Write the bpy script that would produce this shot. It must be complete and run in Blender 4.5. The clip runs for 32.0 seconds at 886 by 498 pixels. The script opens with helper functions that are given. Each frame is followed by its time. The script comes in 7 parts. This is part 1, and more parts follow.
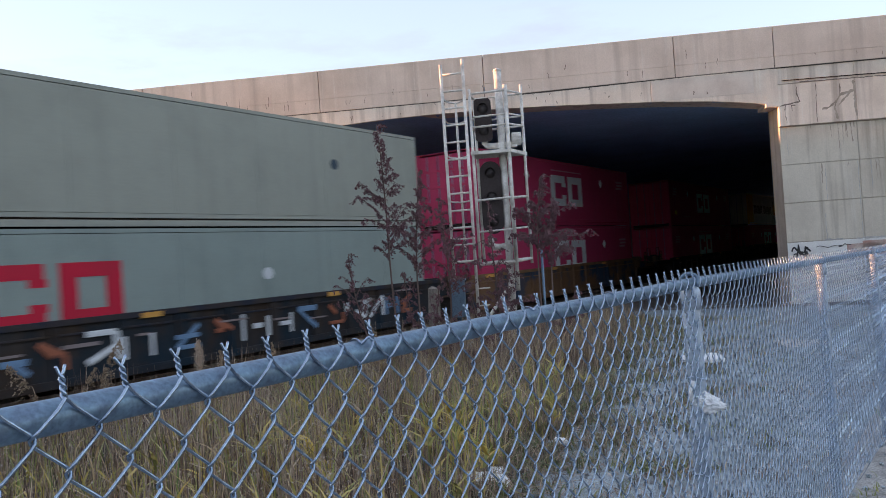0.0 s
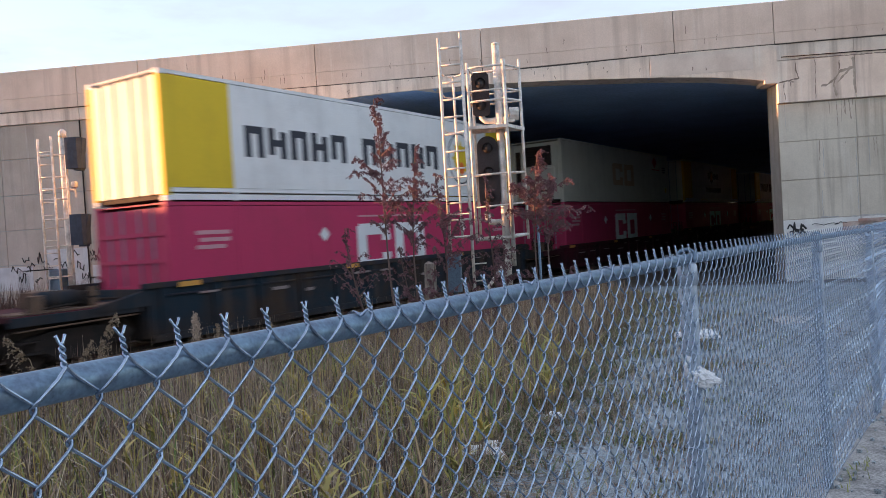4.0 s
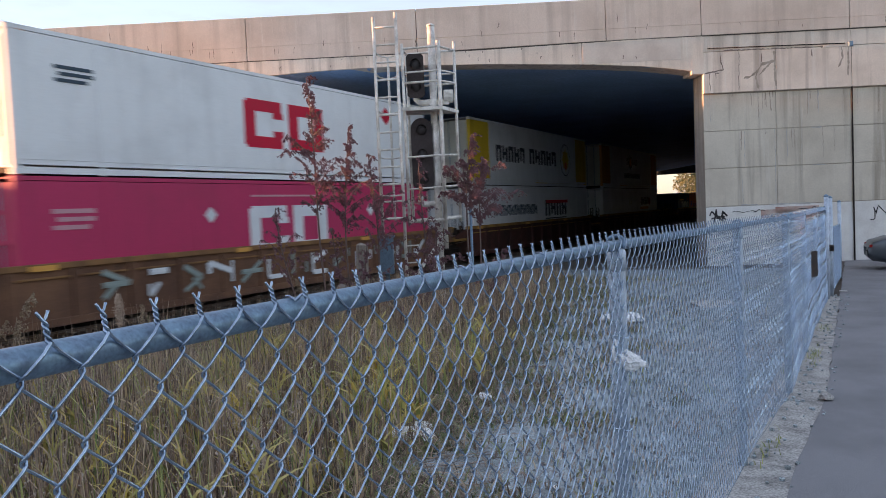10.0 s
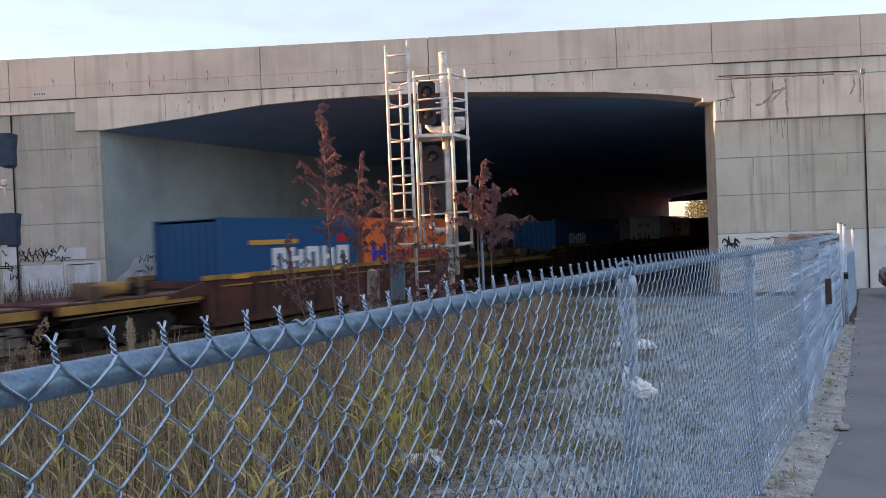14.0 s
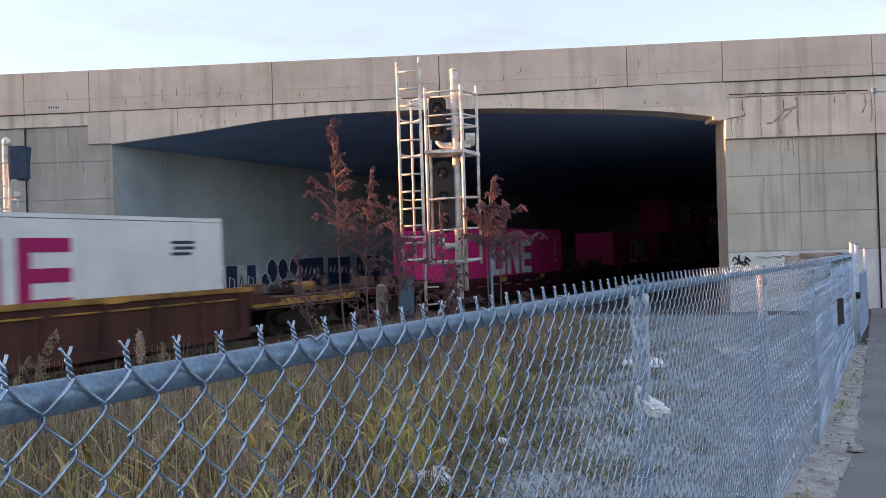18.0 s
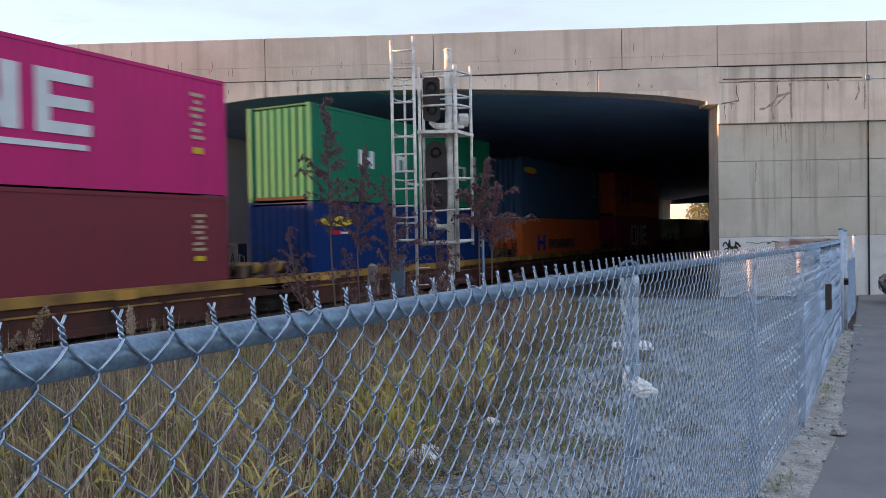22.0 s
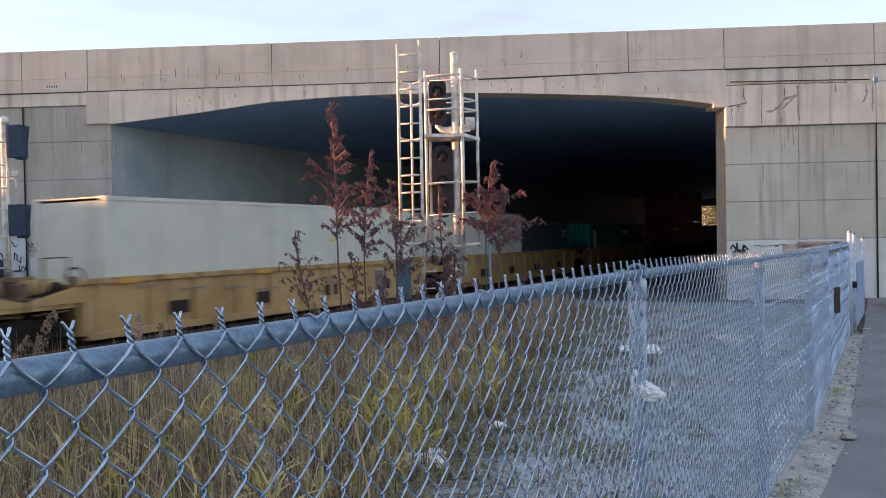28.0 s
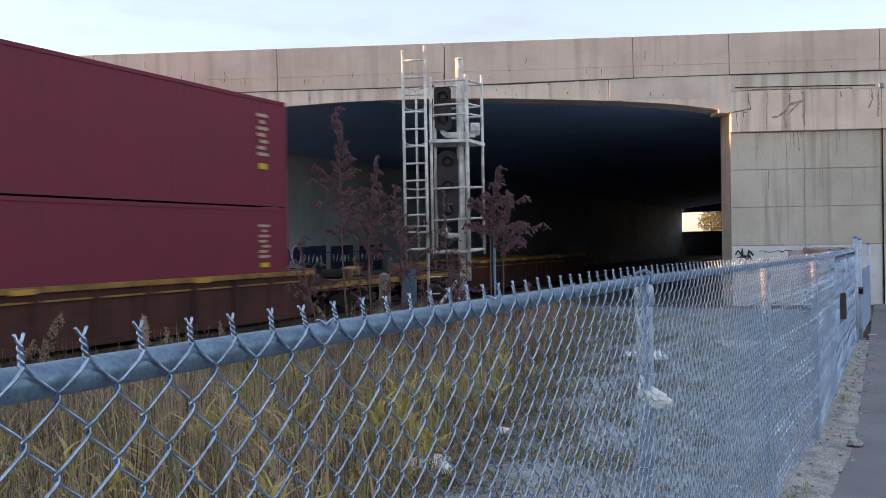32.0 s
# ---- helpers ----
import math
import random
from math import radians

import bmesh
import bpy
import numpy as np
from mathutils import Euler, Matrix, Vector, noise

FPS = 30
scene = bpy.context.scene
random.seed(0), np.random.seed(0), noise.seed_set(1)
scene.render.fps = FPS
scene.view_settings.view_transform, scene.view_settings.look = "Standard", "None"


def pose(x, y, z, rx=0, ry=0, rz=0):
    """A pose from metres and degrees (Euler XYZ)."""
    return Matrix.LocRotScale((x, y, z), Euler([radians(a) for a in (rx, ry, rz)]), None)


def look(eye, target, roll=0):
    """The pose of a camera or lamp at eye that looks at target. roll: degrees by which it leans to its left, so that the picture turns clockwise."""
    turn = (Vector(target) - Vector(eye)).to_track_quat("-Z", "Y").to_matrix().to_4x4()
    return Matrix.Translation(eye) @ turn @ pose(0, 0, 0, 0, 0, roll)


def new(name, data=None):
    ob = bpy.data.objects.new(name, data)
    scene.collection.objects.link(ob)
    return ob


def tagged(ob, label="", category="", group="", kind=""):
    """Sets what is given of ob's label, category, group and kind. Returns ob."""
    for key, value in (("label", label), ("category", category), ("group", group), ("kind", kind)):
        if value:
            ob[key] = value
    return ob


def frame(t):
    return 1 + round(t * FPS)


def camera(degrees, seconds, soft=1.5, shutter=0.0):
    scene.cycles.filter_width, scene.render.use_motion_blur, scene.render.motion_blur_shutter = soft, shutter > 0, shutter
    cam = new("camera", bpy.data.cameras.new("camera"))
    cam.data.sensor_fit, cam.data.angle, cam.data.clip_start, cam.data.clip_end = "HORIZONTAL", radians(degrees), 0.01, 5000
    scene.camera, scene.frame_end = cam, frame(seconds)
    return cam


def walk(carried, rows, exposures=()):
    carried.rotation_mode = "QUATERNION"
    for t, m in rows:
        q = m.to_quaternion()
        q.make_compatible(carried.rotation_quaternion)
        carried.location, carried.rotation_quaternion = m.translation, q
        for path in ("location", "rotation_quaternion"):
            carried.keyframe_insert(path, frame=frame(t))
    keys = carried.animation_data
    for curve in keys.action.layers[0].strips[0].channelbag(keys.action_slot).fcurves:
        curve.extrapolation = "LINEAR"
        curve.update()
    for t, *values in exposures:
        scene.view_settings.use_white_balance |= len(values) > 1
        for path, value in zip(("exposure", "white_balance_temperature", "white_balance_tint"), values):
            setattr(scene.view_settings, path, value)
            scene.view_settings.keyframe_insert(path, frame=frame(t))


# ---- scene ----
cam = camera(59.88, 32.0, soft=0.7, shutter=0.4)
EYE_Z = 1.95
PATH = [
    (0.0, pose(0.022, 0.002, EYE_Z + 0.001, 90.635, 3.810, 32.840)),
    (0.5, pose(0.024, 0.003, EYE_Z + 0.001, 90.299, 3.771, 32.831)),
    (1.0, pose(0.022, 0.005, EYE_Z + 0.004, 90.116, 3.782, 32.899)),
    (1.5, pose(0.023, 0.008, EYE_Z + 0.001, 89.904, 3.773, 32.721)),
    (2.0, pose(0.022, 0.006, EYE_Z + 0.000, 89.624, 3.633, 32.702)),
    (2.5, pose(0.020, 0.004, EYE_Z + -0.001, 89.328, 3.605, 32.901)),
    (3.0, pose(0.020, 0.002, EYE_Z + -0.001, 89.083, 3.512, 32.822)),
    (3.5, pose(0.019, 0.001, EYE_Z + -0.003, 88.809, 3.381, 32.453)),
    (5.5, pose(0.010, -0.001, EYE_Z + -0.002, 88.968, 3.895, 33.324)),
    (6.0, pose(0.015, -0.004, EYE_Z + -0.002, 89.479, 4.020, 33.242)),
    (6.5, pose(0.015, -0.004, EYE_Z + 0.002, 89.880, 4.024, 32.866)),
    (7.0, pose(0.016, -0.008, EYE_Z + -0.005, 89.799, 3.703, 32.432)),
    (7.5, pose(0.013, 0.002, EYE_Z + -0.008, 89.262, 3.581, 31.970)),
    (8.0, pose(0.019, 0.006, EYE_Z + -0.005, 88.953, 3.805, 31.396)),
    (8.5, pose(0.013, 0.005, EYE_Z + -0.007, 88.918, 4.033, 30.606)),
    (9.0, pose(-0.001, -0.007, EYE_Z + -0.003, 88.942, 4.077, 29.779)),
    (9.5, pose(0.007, -0.009, EYE_Z + 0.009, 88.279, 3.551, 28.332)),
    (10.0, pose(0.007, 0.000, EYE_Z + 0.004, 87.151, 2.492, 27.518)),
    (10.5, pose(0.011, 0.001, EYE_Z + 0.004, 87.140, 2.206, 27.249)),
    (11.0, pose(0.012, 0.002, EYE_Z + 0.003, 87.896, 2.268, 27.315)),
    (11.5, pose(0.016, -0.001, EYE_Z + 0.004, 88.108, 2.112, 27.367)),
    (12.0, pose(0.017, -0.001, EYE_Z + 0.003, 88.425, 2.148, 27.328)),
    (12.5, pose(0.018, -0.001, EYE_Z + 0.003, 88.781, 2.195, 27.229)),
    (13.0, pose(0.018, -0.001, EYE_Z + 0.002, 88.985, 2.243, 27.343)),
    (13.5, pose(0.015, 0.002, EYE_Z + 0.000, 88.872, 2.218, 27.872)),
    (14.0, pose(0.014, 0.000, EYE_Z + 0.002, 89.136, 2.312, 28.371)),
    (14.5, pose(0.012, 0.002, EYE_Z + 0.004, 89.296, 2.383, 28.767)),
    (16.5, pose(0.010, 0.002, EYE_Z + 0.006, 90.092, 2.264, 28.968)),
    (17.0, pose(0.007, -0.001, EYE_Z + 0.005, 90.294, 1.733, 28.901)),
    (17.5, pose(0.002, -0.001, EYE_Z + 0.003, 90.515, 1.644, 28.957)),
    (18.0, pose(-0.001, 0.003, EYE_Z + 0.003, 90.327, 1.785, 29.023)),
    (18.5, pose(0.003, -0.002, EYE_Z + 0.003, 89.953, 1.776, 29.152)),
    (19.0, pose(-0.000, 0.000, EYE_Z + 0.000, 89.425, 1.487, 29.132)),
    (19.5, pose(0.001, 0.000, EYE_Z + 0.001, 89.109, 1.356, 29.041)),
    (20.0, pose(-0.002, 0.003, EYE_Z + -0.000, 89.087, 1.188, 28.910)),
    (20.5, pose(-0.002, 0.002, EYE_Z + -0.002, 88.981, 1.109, 28.716)),
    (21.0, pose(-0.003, 0.002, EYE_Z + -0.002, 88.994, 1.097, 28.624)),
    (21.5, pose(-0.001, -0.001, EYE_Z + -0.003, 89.015, 1.065, 28.567)),
    (22.0, pose(0.001, -0.004, EYE_Z + -0.005, 88.909, 0.978, 28.406)),
    (22.5, pose(-0.005, 0.004, EYE_Z + -0.004, 88.874, 0.960, 28.165)),
    (23.0, pose(-0.002, 0.001, EYE_Z + -0.005, 88.799, 0.914, 28.031)),
    (23.5, pose(-0.001, 0.000, EYE_Z + -0.002, 88.813, 0.920, 28.040)),
    (24.0, pose(-0.002, -0.000, EYE_Z + -0.003, 88.966, 1.030, 28.293)),
    (24.5, pose(-0.004, 0.002, EYE_Z + -0.003, 89.020, 1.080, 28.398)),
    (25.0, pose(-0.001, -0.001, EYE_Z + -0.002, 88.990, 1.140, 28.490)),
    (25.5, pose(-0.003, 0.002, EYE_Z + -0.003, 88.933, 1.121, 28.564)),
    (27.5, pose(-0.004, -0.001, EYE_Z + -0.003, 89.142, 1.129, 28.899)),
    (28.0, pose(-0.002, -0.003, EYE_Z + -0.004, 89.185, 1.101, 28.889)),
    (28.5, pose(-0.002, -0.002, EYE_Z + -0.004, 89.277, 1.057, 28.811)),
    (29.0, pose(-0.001, -0.005, EYE_Z + -0.004, 89.487, 1.053, 28.635)),
    (29.5, pose(0.000, -0.006, EYE_Z + -0.001, 89.753, 1.117, 28.638)),
    (30.0, pose(-0.001, -0.003, EYE_Z + -0.003, 89.612, 0.956, 28.588)),
    (30.5, pose(-0.002, -0.008, EYE_Z + -0.004, 89.374, 0.802, 28.548)),
    (31.0, pose(-0.004, -0.008, EYE_Z + -0.002, 89.371, 0.528, 28.622)),
    (31.5, pose(-0.007, -0.006, EYE_Z + -0.002, 89.478, 0.376, 28.843)),
    (32.0, pose(-0.008, -0.009, EYE_Z + -0.002, 89.579, 1.016, 29.218)),
]
EXPOSURES = [(0, 3.24, 6450, 22), (32, 3.24, 6450, 22)]
walk(cam, PATH, EXPOSURES)

# ---- world and sun: clear evening sky, low sun behind on the far side of the track ----
SUN_YAW, SUN_EL = 116.3, 4.8
world = bpy.data.worlds.new("evening_sky")
scene.world = world
world.use_nodes = True
wn, wl = world.node_tree.nodes, world.node_tree.links
wn.clear()
sky = wn.new("ShaderNodeTexSky")
sky.sky_type = "NISHITA"
sky.sun_disc = False
sky.sun_elevation = radians(SUN_EL)
sky.sun_rotation = radians(-SUN_YAW)
sky.air_density, sky.dust_density, sky.ozone_density = 1.0, 0.6, 1.6
w_bg = wn.new("ShaderNodeBackground")
w_bg.inputs["Strength"].default_value = 0.109
w_out = wn.new("ShaderNodeOutputWorld")
# thin wisps of high cloud
w_tc = wn.new("ShaderNodeTexCoord")
w_map = wn.new("ShaderNodeMapping")
w_map.inputs["Scale"].default_value = (2.2, 2.2, 9.0)
w_noise = wn.new("ShaderNodeTexNoise")
w_noise.inputs["Scale"].default_value = 1.6
w_noise.inputs["Detail"].default_value = 6.0
w_noise.inputs["Roughness"].default_value = 0.62
w_ramp = wn.new("ShaderNodeValToRGB")
w_ramp.color_ramp.elements[0].position, w_ramp.color_ramp.elements[1].position = 0.50, 0.80
w_ramp.color_ramp.elements[0].color = (0.68, 0.68, 0.68, 1)
w_ramp.color_ramp.elements[1].color = (0.93, 0.93, 0.93, 1)
w_mix = wn.new("ShaderNodeMix")
w_mix.data_type = "RGBA"
w_mix.inputs["B"].default_value = (0.63, 0.70, 0.765, 1)
wl.new(w_tc.outputs["Generated"], w_map.inputs["Vector"])
wl.new(w_map.outputs["Vector"], w_noise.inputs["Vector"])
wl.new(w_noise.outputs["Fac"], w_ramp.inputs["Fac"])
wl.new(w_ramp.outputs["Color"], w_mix.inputs["Factor"])
wl.new(sky.outputs["Color"], w_mix.inputs["A"])
wl.new(w_mix.outputs["Result"], w_bg.inputs["Color"])
wl.new(w_bg.outputs["Background"], w_out.inputs["Surface"])

sun_data = bpy.data.lights.new("sun", "SUN")
sun_data.energy, sun_data.angle, sun_data.color = 1.9, radians(0.6), (1.0, 0.47, 0.19)
sun = new("sun", sun_data)
sun.matrix_basis = look((-40, -25, 30), (-40 + math.sin(radians(SUN_YAW)) * 10, -25 - math.cos(radians(SUN_YAW)) * 10, 30 - 10 * math.tan(radians(SUN_EL))))


# ---- materials ----
def material(name, color, rough=0.7, metal=0.0, second=None, mix_scale=2.0, grain_scale=60.0, grain=0.10, bump=0.15,
             streak=None, streak_amount=0.0, spec=0.5, streak_scale=3.0, mix_pos=(0.4, 0.65), island=0.0, lime=None):
    """Base colour with blotches of a second colour, fine grain, vertical run-down streaks and relief."""
    m = bpy.data.materials.new(name)
    m.use_nodes = True
    n, l = m.node_tree.nodes, m.node_tree.links
    b = n["Principled BSDF"]
    b.inputs["Roughness"].default_value = rough
    b.inputs["Metallic"].default_value = metal
    b.inputs["Specular IOR Level"].default_value = spec
    tc = n.new("ShaderNodeTexCoord")
    big = n.new("ShaderNodeTexNoise")
    big.inputs["Scale"].default_value = mix_scale
    big.inputs["Detail"].default_value = 5
    big.inputs["Roughness"].default_value = 0.6
    l.new(tc.outputs["Object"], big.inputs["Vector"])
    ramp = n.new("ShaderNodeValToRGB")
    ramp.color_ramp.elements[0].position, ramp.color_ramp.elements[1].position = mix_pos
    c2 = second or tuple(c * 0.8 for c in color)
    ramp.color_ramp.elements[0].color = (*color, 1)
    ramp.color_ramp.elements[1].color = (*c2, 1)
    l.new(big.outputs["Fac"], ramp.inputs["Fac"])
    last = ramp.outputs["Color"]
    if streak:
        mp = n.new("ShaderNodeMapping")
        mp.inputs["Scale"].default_value = (streak_scale, streak_scale, streak_scale * 0.05)
        st = n.new("ShaderNodeTexNoise")
        st.inputs["Scale"].default_value = 1.5
        st.inputs["Detail"].default_value = 4
        l.new(tc.outputs["Object"], mp.inputs["Vector"])
        l.new(mp.outputs["Vector"], st.inputs["Vector"])
        sr = n.new("ShaderNodeValToRGB")
        sr.color_ramp.elements[0].position, sr.color_ramp.elements[1].position = 0.52, 0.72
        sr.color_ramp.elements[0].color = (0, 0, 0, 1)
        sr.color_ramp.elements[1].color = (streak_amount,) * 3 + (1,)
        l.new(st.outputs["Fac"], sr.inputs["Fac"])
        mx = n.new("ShaderNodeMix")
        mx.data_type = "RGBA"
        mx.inputs["B"].default_value = (*streak, 1)
        l.new(sr.outputs["Color"], mx.inputs["Factor"])
        l.new(last, mx.inputs["A"])
        last = mx.outputs["Result"]
    if lime:
        mp = n.new("ShaderNodeMapping")
        mp.inputs["Scale"].default_value = (2.6, 2.6, 0.16)
        mp.inputs["Location"].default_value = (7.3, 2.1, 4.0)
        st = n.new("ShaderNodeTexNoise")
        st.inputs["Scale"].default_value = 1.7
        st.inputs["Detail"].default_value = 7
        st.inputs["Roughness"].default_value = 0.7
        l.new(tc.outputs["Object"], mp.inputs["Vector"])
        l.new(mp.outputs["Vector"], st.inputs["Vector"])
        sr = n.new("ShaderNodeValToRGB")
        sr.color_ramp.elements[0].position, sr.color_ramp.elements[1].position = 0.56, 0.74
        sr.color_ramp.elements[0].color = (0, 0, 0, 1)
        sr.color_ramp.elements[1].color = (0.75, 0.75, 0.75, 1)
        l.new(st.outputs["Fac"], sr.inputs["Fac"])
        mx = n.new("ShaderNodeMix")
        mx.data_type = "RGBA"
        mx.inputs["B"].default_value = (*lime, 1)
        l.new(sr.outputs["Color"], mx.inputs["Factor"])
        l.new(last, mx.inputs["A"])
        last = mx.outputs["Result"]
    fine = n.new("ShaderNodeTexNoise")
    fine.inputs["Scale"].default_value = grain_scale
    fine.inputs["Detail"].default_value = 3
    l.new(tc.outputs["Object"], fine.inputs["Vector"])
    hs = n.new("ShaderNodeHueSaturation")
    ma = n.new("ShaderNodeMapRange")
    ma.inputs["From Min"].default_value, ma.inputs["From Max"].default_value = 0.3, 0.7
    ma.inputs["To Min"].default_value, ma.inputs["To Max"].default_value = 1 - grain, 1 + grain
    l.new(fine.outputs["Fac"], ma.inputs["Value"])
    value = ma.outputs["Result"]
    if island:
        geo = n.new("ShaderNodeNewGeometry")
        mr = n.new("ShaderNodeMapRange")
        mr.inputs["To Min"].default_value, mr.inputs["To Max"].default_value = 1 - island, 1 + island
        l.new(geo.outputs["Random Per Island"], mr.inputs["Value"])
        mu = n.new("ShaderNodeMath")
        mu.operation = "MULTIPLY"
        l.new(value, mu.inputs[0])
        l.new(mr.outputs["Result"], mu.inputs[1])
        value = mu.outputs["Value"]
    l.new(value, hs.inputs["Value"])
    l.new(last, hs.inputs["Color"])
    l.new(hs.outputs["Color"], b.inputs["Base Color"])
    if bump:
        bp = n.new("ShaderNodeBump")
        bp.inputs["Strength"].default_value = bump
        bp.inputs["Distance"].default_value = 0.01
        l.new(fine.outputs["Fac"], bp.inputs["Height"])
        l.new(bp.outputs["Normal"], b.inputs["Normal"])
    return m


def leaf_material(name, colors, rough=0.6):
    """Foliage: each blade or leaf takes its own colour from a small range."""
    m = bpy.data.materials.new(name)
    m.use_nodes = True
    n, l = m.node_tree.nodes, m.node_tree.links
    b = n["Principled BSDF"]
    b.inputs["Roughness"].default_value = rough
    b.inputs["Specular IOR Level"].default_value = 0.25
    geo = n.new("ShaderNodeNewGeometry")
    ramp = n.new("ShaderNodeValToRGB")
    els = ramp.color_ramp.elements
    while len(els) < len(colors):
        els.new(0.5)
    for k, c in enumerate(colors):
        els[k].position = k / (len(colors) - 1)
        els[k].color = (*c, 1)
    l.new(geo.outputs["Random Per Island"], ramp.inputs["Fac"])
    l.new(ramp.outputs["Color"], b.inputs["Base Color"])
    return m


M_CONCRETE = material("bridge_concrete", (0.69, 0.59, 0.515), 0.9, second=(0.57, 0.48, 0.41), mix_scale=0.5, grain_scale=26, grain=0.06,
                      bump=0.10, streak=(0.34, 0.28, 0.235), streak_amount=0.5, streak_scale=1.4, lime=(0.72, 0.67, 0.61))
M_WALL = material("wall_concrete", (0.64, 0.57, 0.475), 0.9, second=(0.53, 0.465, 0.38), mix_scale=0.6, grain_scale=26, grain=0.07, bump=0.12,
                  streak=(0.27, 0.22, 0.17), streak_amount=0.75, streak_scale=1.9, lime=(0.68, 0.635, 0.57))
M_WALL_GREY = material("grey_wall_concrete", (0.50, 0.46, 0.41), 0.9, second=(0.40, 0.365, 0.32), mix_scale=0.6, grain_scale=26, grain=0.07, bump=0.12,
                       streak=(0.24, 0.215, 0.195), streak_amount=0.5, streak_scale=1.6, lime=(0.58, 0.565, 0.54))
M_OLD = material("old_abutment_concrete", (0.52, 0.45, 0.38), 0.9, second=(0.41, 0.35, 0.29), mix_scale=0.8, grain_scale=26, grain=0.08, bump=0.15,
                 streak=(0.22, 0.16, 0.12), streak_amount=0.5, streak_scale=2.0)
M_CONCRETE_PALE = material("fascia_concrete", (0.79, 0.68, 0.585), 0.9, second=(0.66, 0.56, 0.475), mix_scale=0.7, grain_scale=26, grain=0.06,
                           bump=0.10, streak=(0.34, 0.265, 0.215), streak_amount=0.65, streak_scale=2.2, lime=(0.80, 0.74, 0.67))
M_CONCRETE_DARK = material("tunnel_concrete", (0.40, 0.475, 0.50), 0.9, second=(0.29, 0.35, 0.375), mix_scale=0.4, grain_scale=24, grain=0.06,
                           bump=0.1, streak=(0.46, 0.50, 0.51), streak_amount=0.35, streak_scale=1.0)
# blue of the veiling glare in the dark tunnel is put into this colour
M_SOFFIT = material("soffit_glare_blue", (0.33, 0.53, 0.80), 0.95, second=(0.26, 0.43, 0.68), mix_scale=0.3, grain_scale=8, grain=0.1, bump=0.2)
M_WHITEWASH = material("whitewash", (0.76, 0.74, 0.71), 0.85, second=(0.64, 0.61, 0.58), mix_scale=1.2, grain_scale=25, grain=0.06, bump=0.15)
M_JOINT = material("dark_joint", (0.10, 0.085, 0.075), 0.95, grain_scale=20)
# soil darkened to put the shade between grass blades into its colour
M_GROUND = material("dry_soil", (0.085, 0.066, 0.052), 0.95, second=(0.05, 0.040, 0.033), mix_scale=0.8, grain_scale=40, grain=0.3, bump=0.6)
M_GRAVEL = material("grey_gravel", (0.345, 0.395, 0.42), 0.95, second=(0.17, 0.195, 0.195), mix_scale=3.0, grain_scale=75, grain=0.7, bump=0.9)
M_BALLAST = material("track_ballast", (0.13, 0.115, 0.10), 0.95, second=(0.09, 0.08, 0.07), mix_scale=2, grain_scale=45, grain=0.4, bump=1.0)
M_ASPHALT = material("asphalt", (0.215, 0.213, 0.222), 0.85, second=(0.165, 0.163, 0.17), mix_scale=0.9, grain_scale=150, grain=0.22, bump=0.4)
M_KERB = material("worn_concrete_edge", (0.40, 0.385, 0.36), 0.9, second=(0.22, 0.21, 0.195), mix_scale=4.5, grain_scale=55, grain=0.45, bump=0.6)
M_GALV = material("galvanised_steel", (0.18, 0.275, 0.365), 0.45, metal=0.5, second=(0.135, 0.19, 0.265), mix_scale=38, grain_scale=150, grain=0.20, bump=0.06)
M_POST = material("pale_galvanised_post", (0.52, 0.60, 0.70), 0.5, metal=0.2, second=(0.34, 0.40, 0.48), mix_scale=9, grain_scale=150, grain=0.12, bump=0.08)
M_WIRE = material("galvanised_wire", (0.42, 0.53, 0.65), 0.27, metal=0.92, second=(0.23, 0.30, 0.39), mix_scale=30, grain_scale=200, grain=0.08, bump=0.0)
M_TOWER = material("aluminium_paint", (0.80, 0.77, 0.71), 0.5, metal=0.1, second=(0.50, 0.46, 0.41), mix_scale=5, grain_scale=60, grain=0.12, bump=0.1)
# near-black navy that puts tunnel shade into the colour; also on added blockers
M_DIMMING = material("dimming_concrete", (0.09, 0.11, 0.14), 0.95, second=(0.06, 0.075, 0.095), mix_scale=0.4, grain_scale=24, bump=0.1)
M_BLACK = material("black_signal_enamel", (0.028, 0.024, 0.024), 0.7, spec=0.25, second=(0.055, 0.034, 0.028), mix_scale=6, grain_scale=40, bump=0.1)
M_RUST = material("rusty_steel", (0.17, 0.10, 0.065), 0.85, second=(0.10, 0.065, 0.045), mix_scale=3, grain_scale=50, grain=0.2, bump=0.3)
M_DARKSTEEL = material("dark_oily_steel", (0.024, 0.021, 0.020), 0.75, metal=0.1, spec=0.15, second=(0.04, 0.029, 0.025), mix_scale=4, grain_scale=50, bump=0.2)
M_RAIL = material("rail_steel", (0.20, 0.16, 0.14), 0.4, metal=0.8, second=(0.15, 0.09, 0.06), mix_scale=5, bump=0.1)
M_SLEEPER = material("tarred_sleeper", (0.08, 0.065, 0.052), 0.9, second=(0.12, 0.10, 0.085), mix_scale=4, grain_scale=40, bump=0.4)
M_PLASTIC = material("white_plastic_film", (0.88, 0.88, 0.88), 0.4, second=(0.74, 0.75, 0.76), mix_scale=8, grain_scale=60, grain=0.05, bump=0.3)


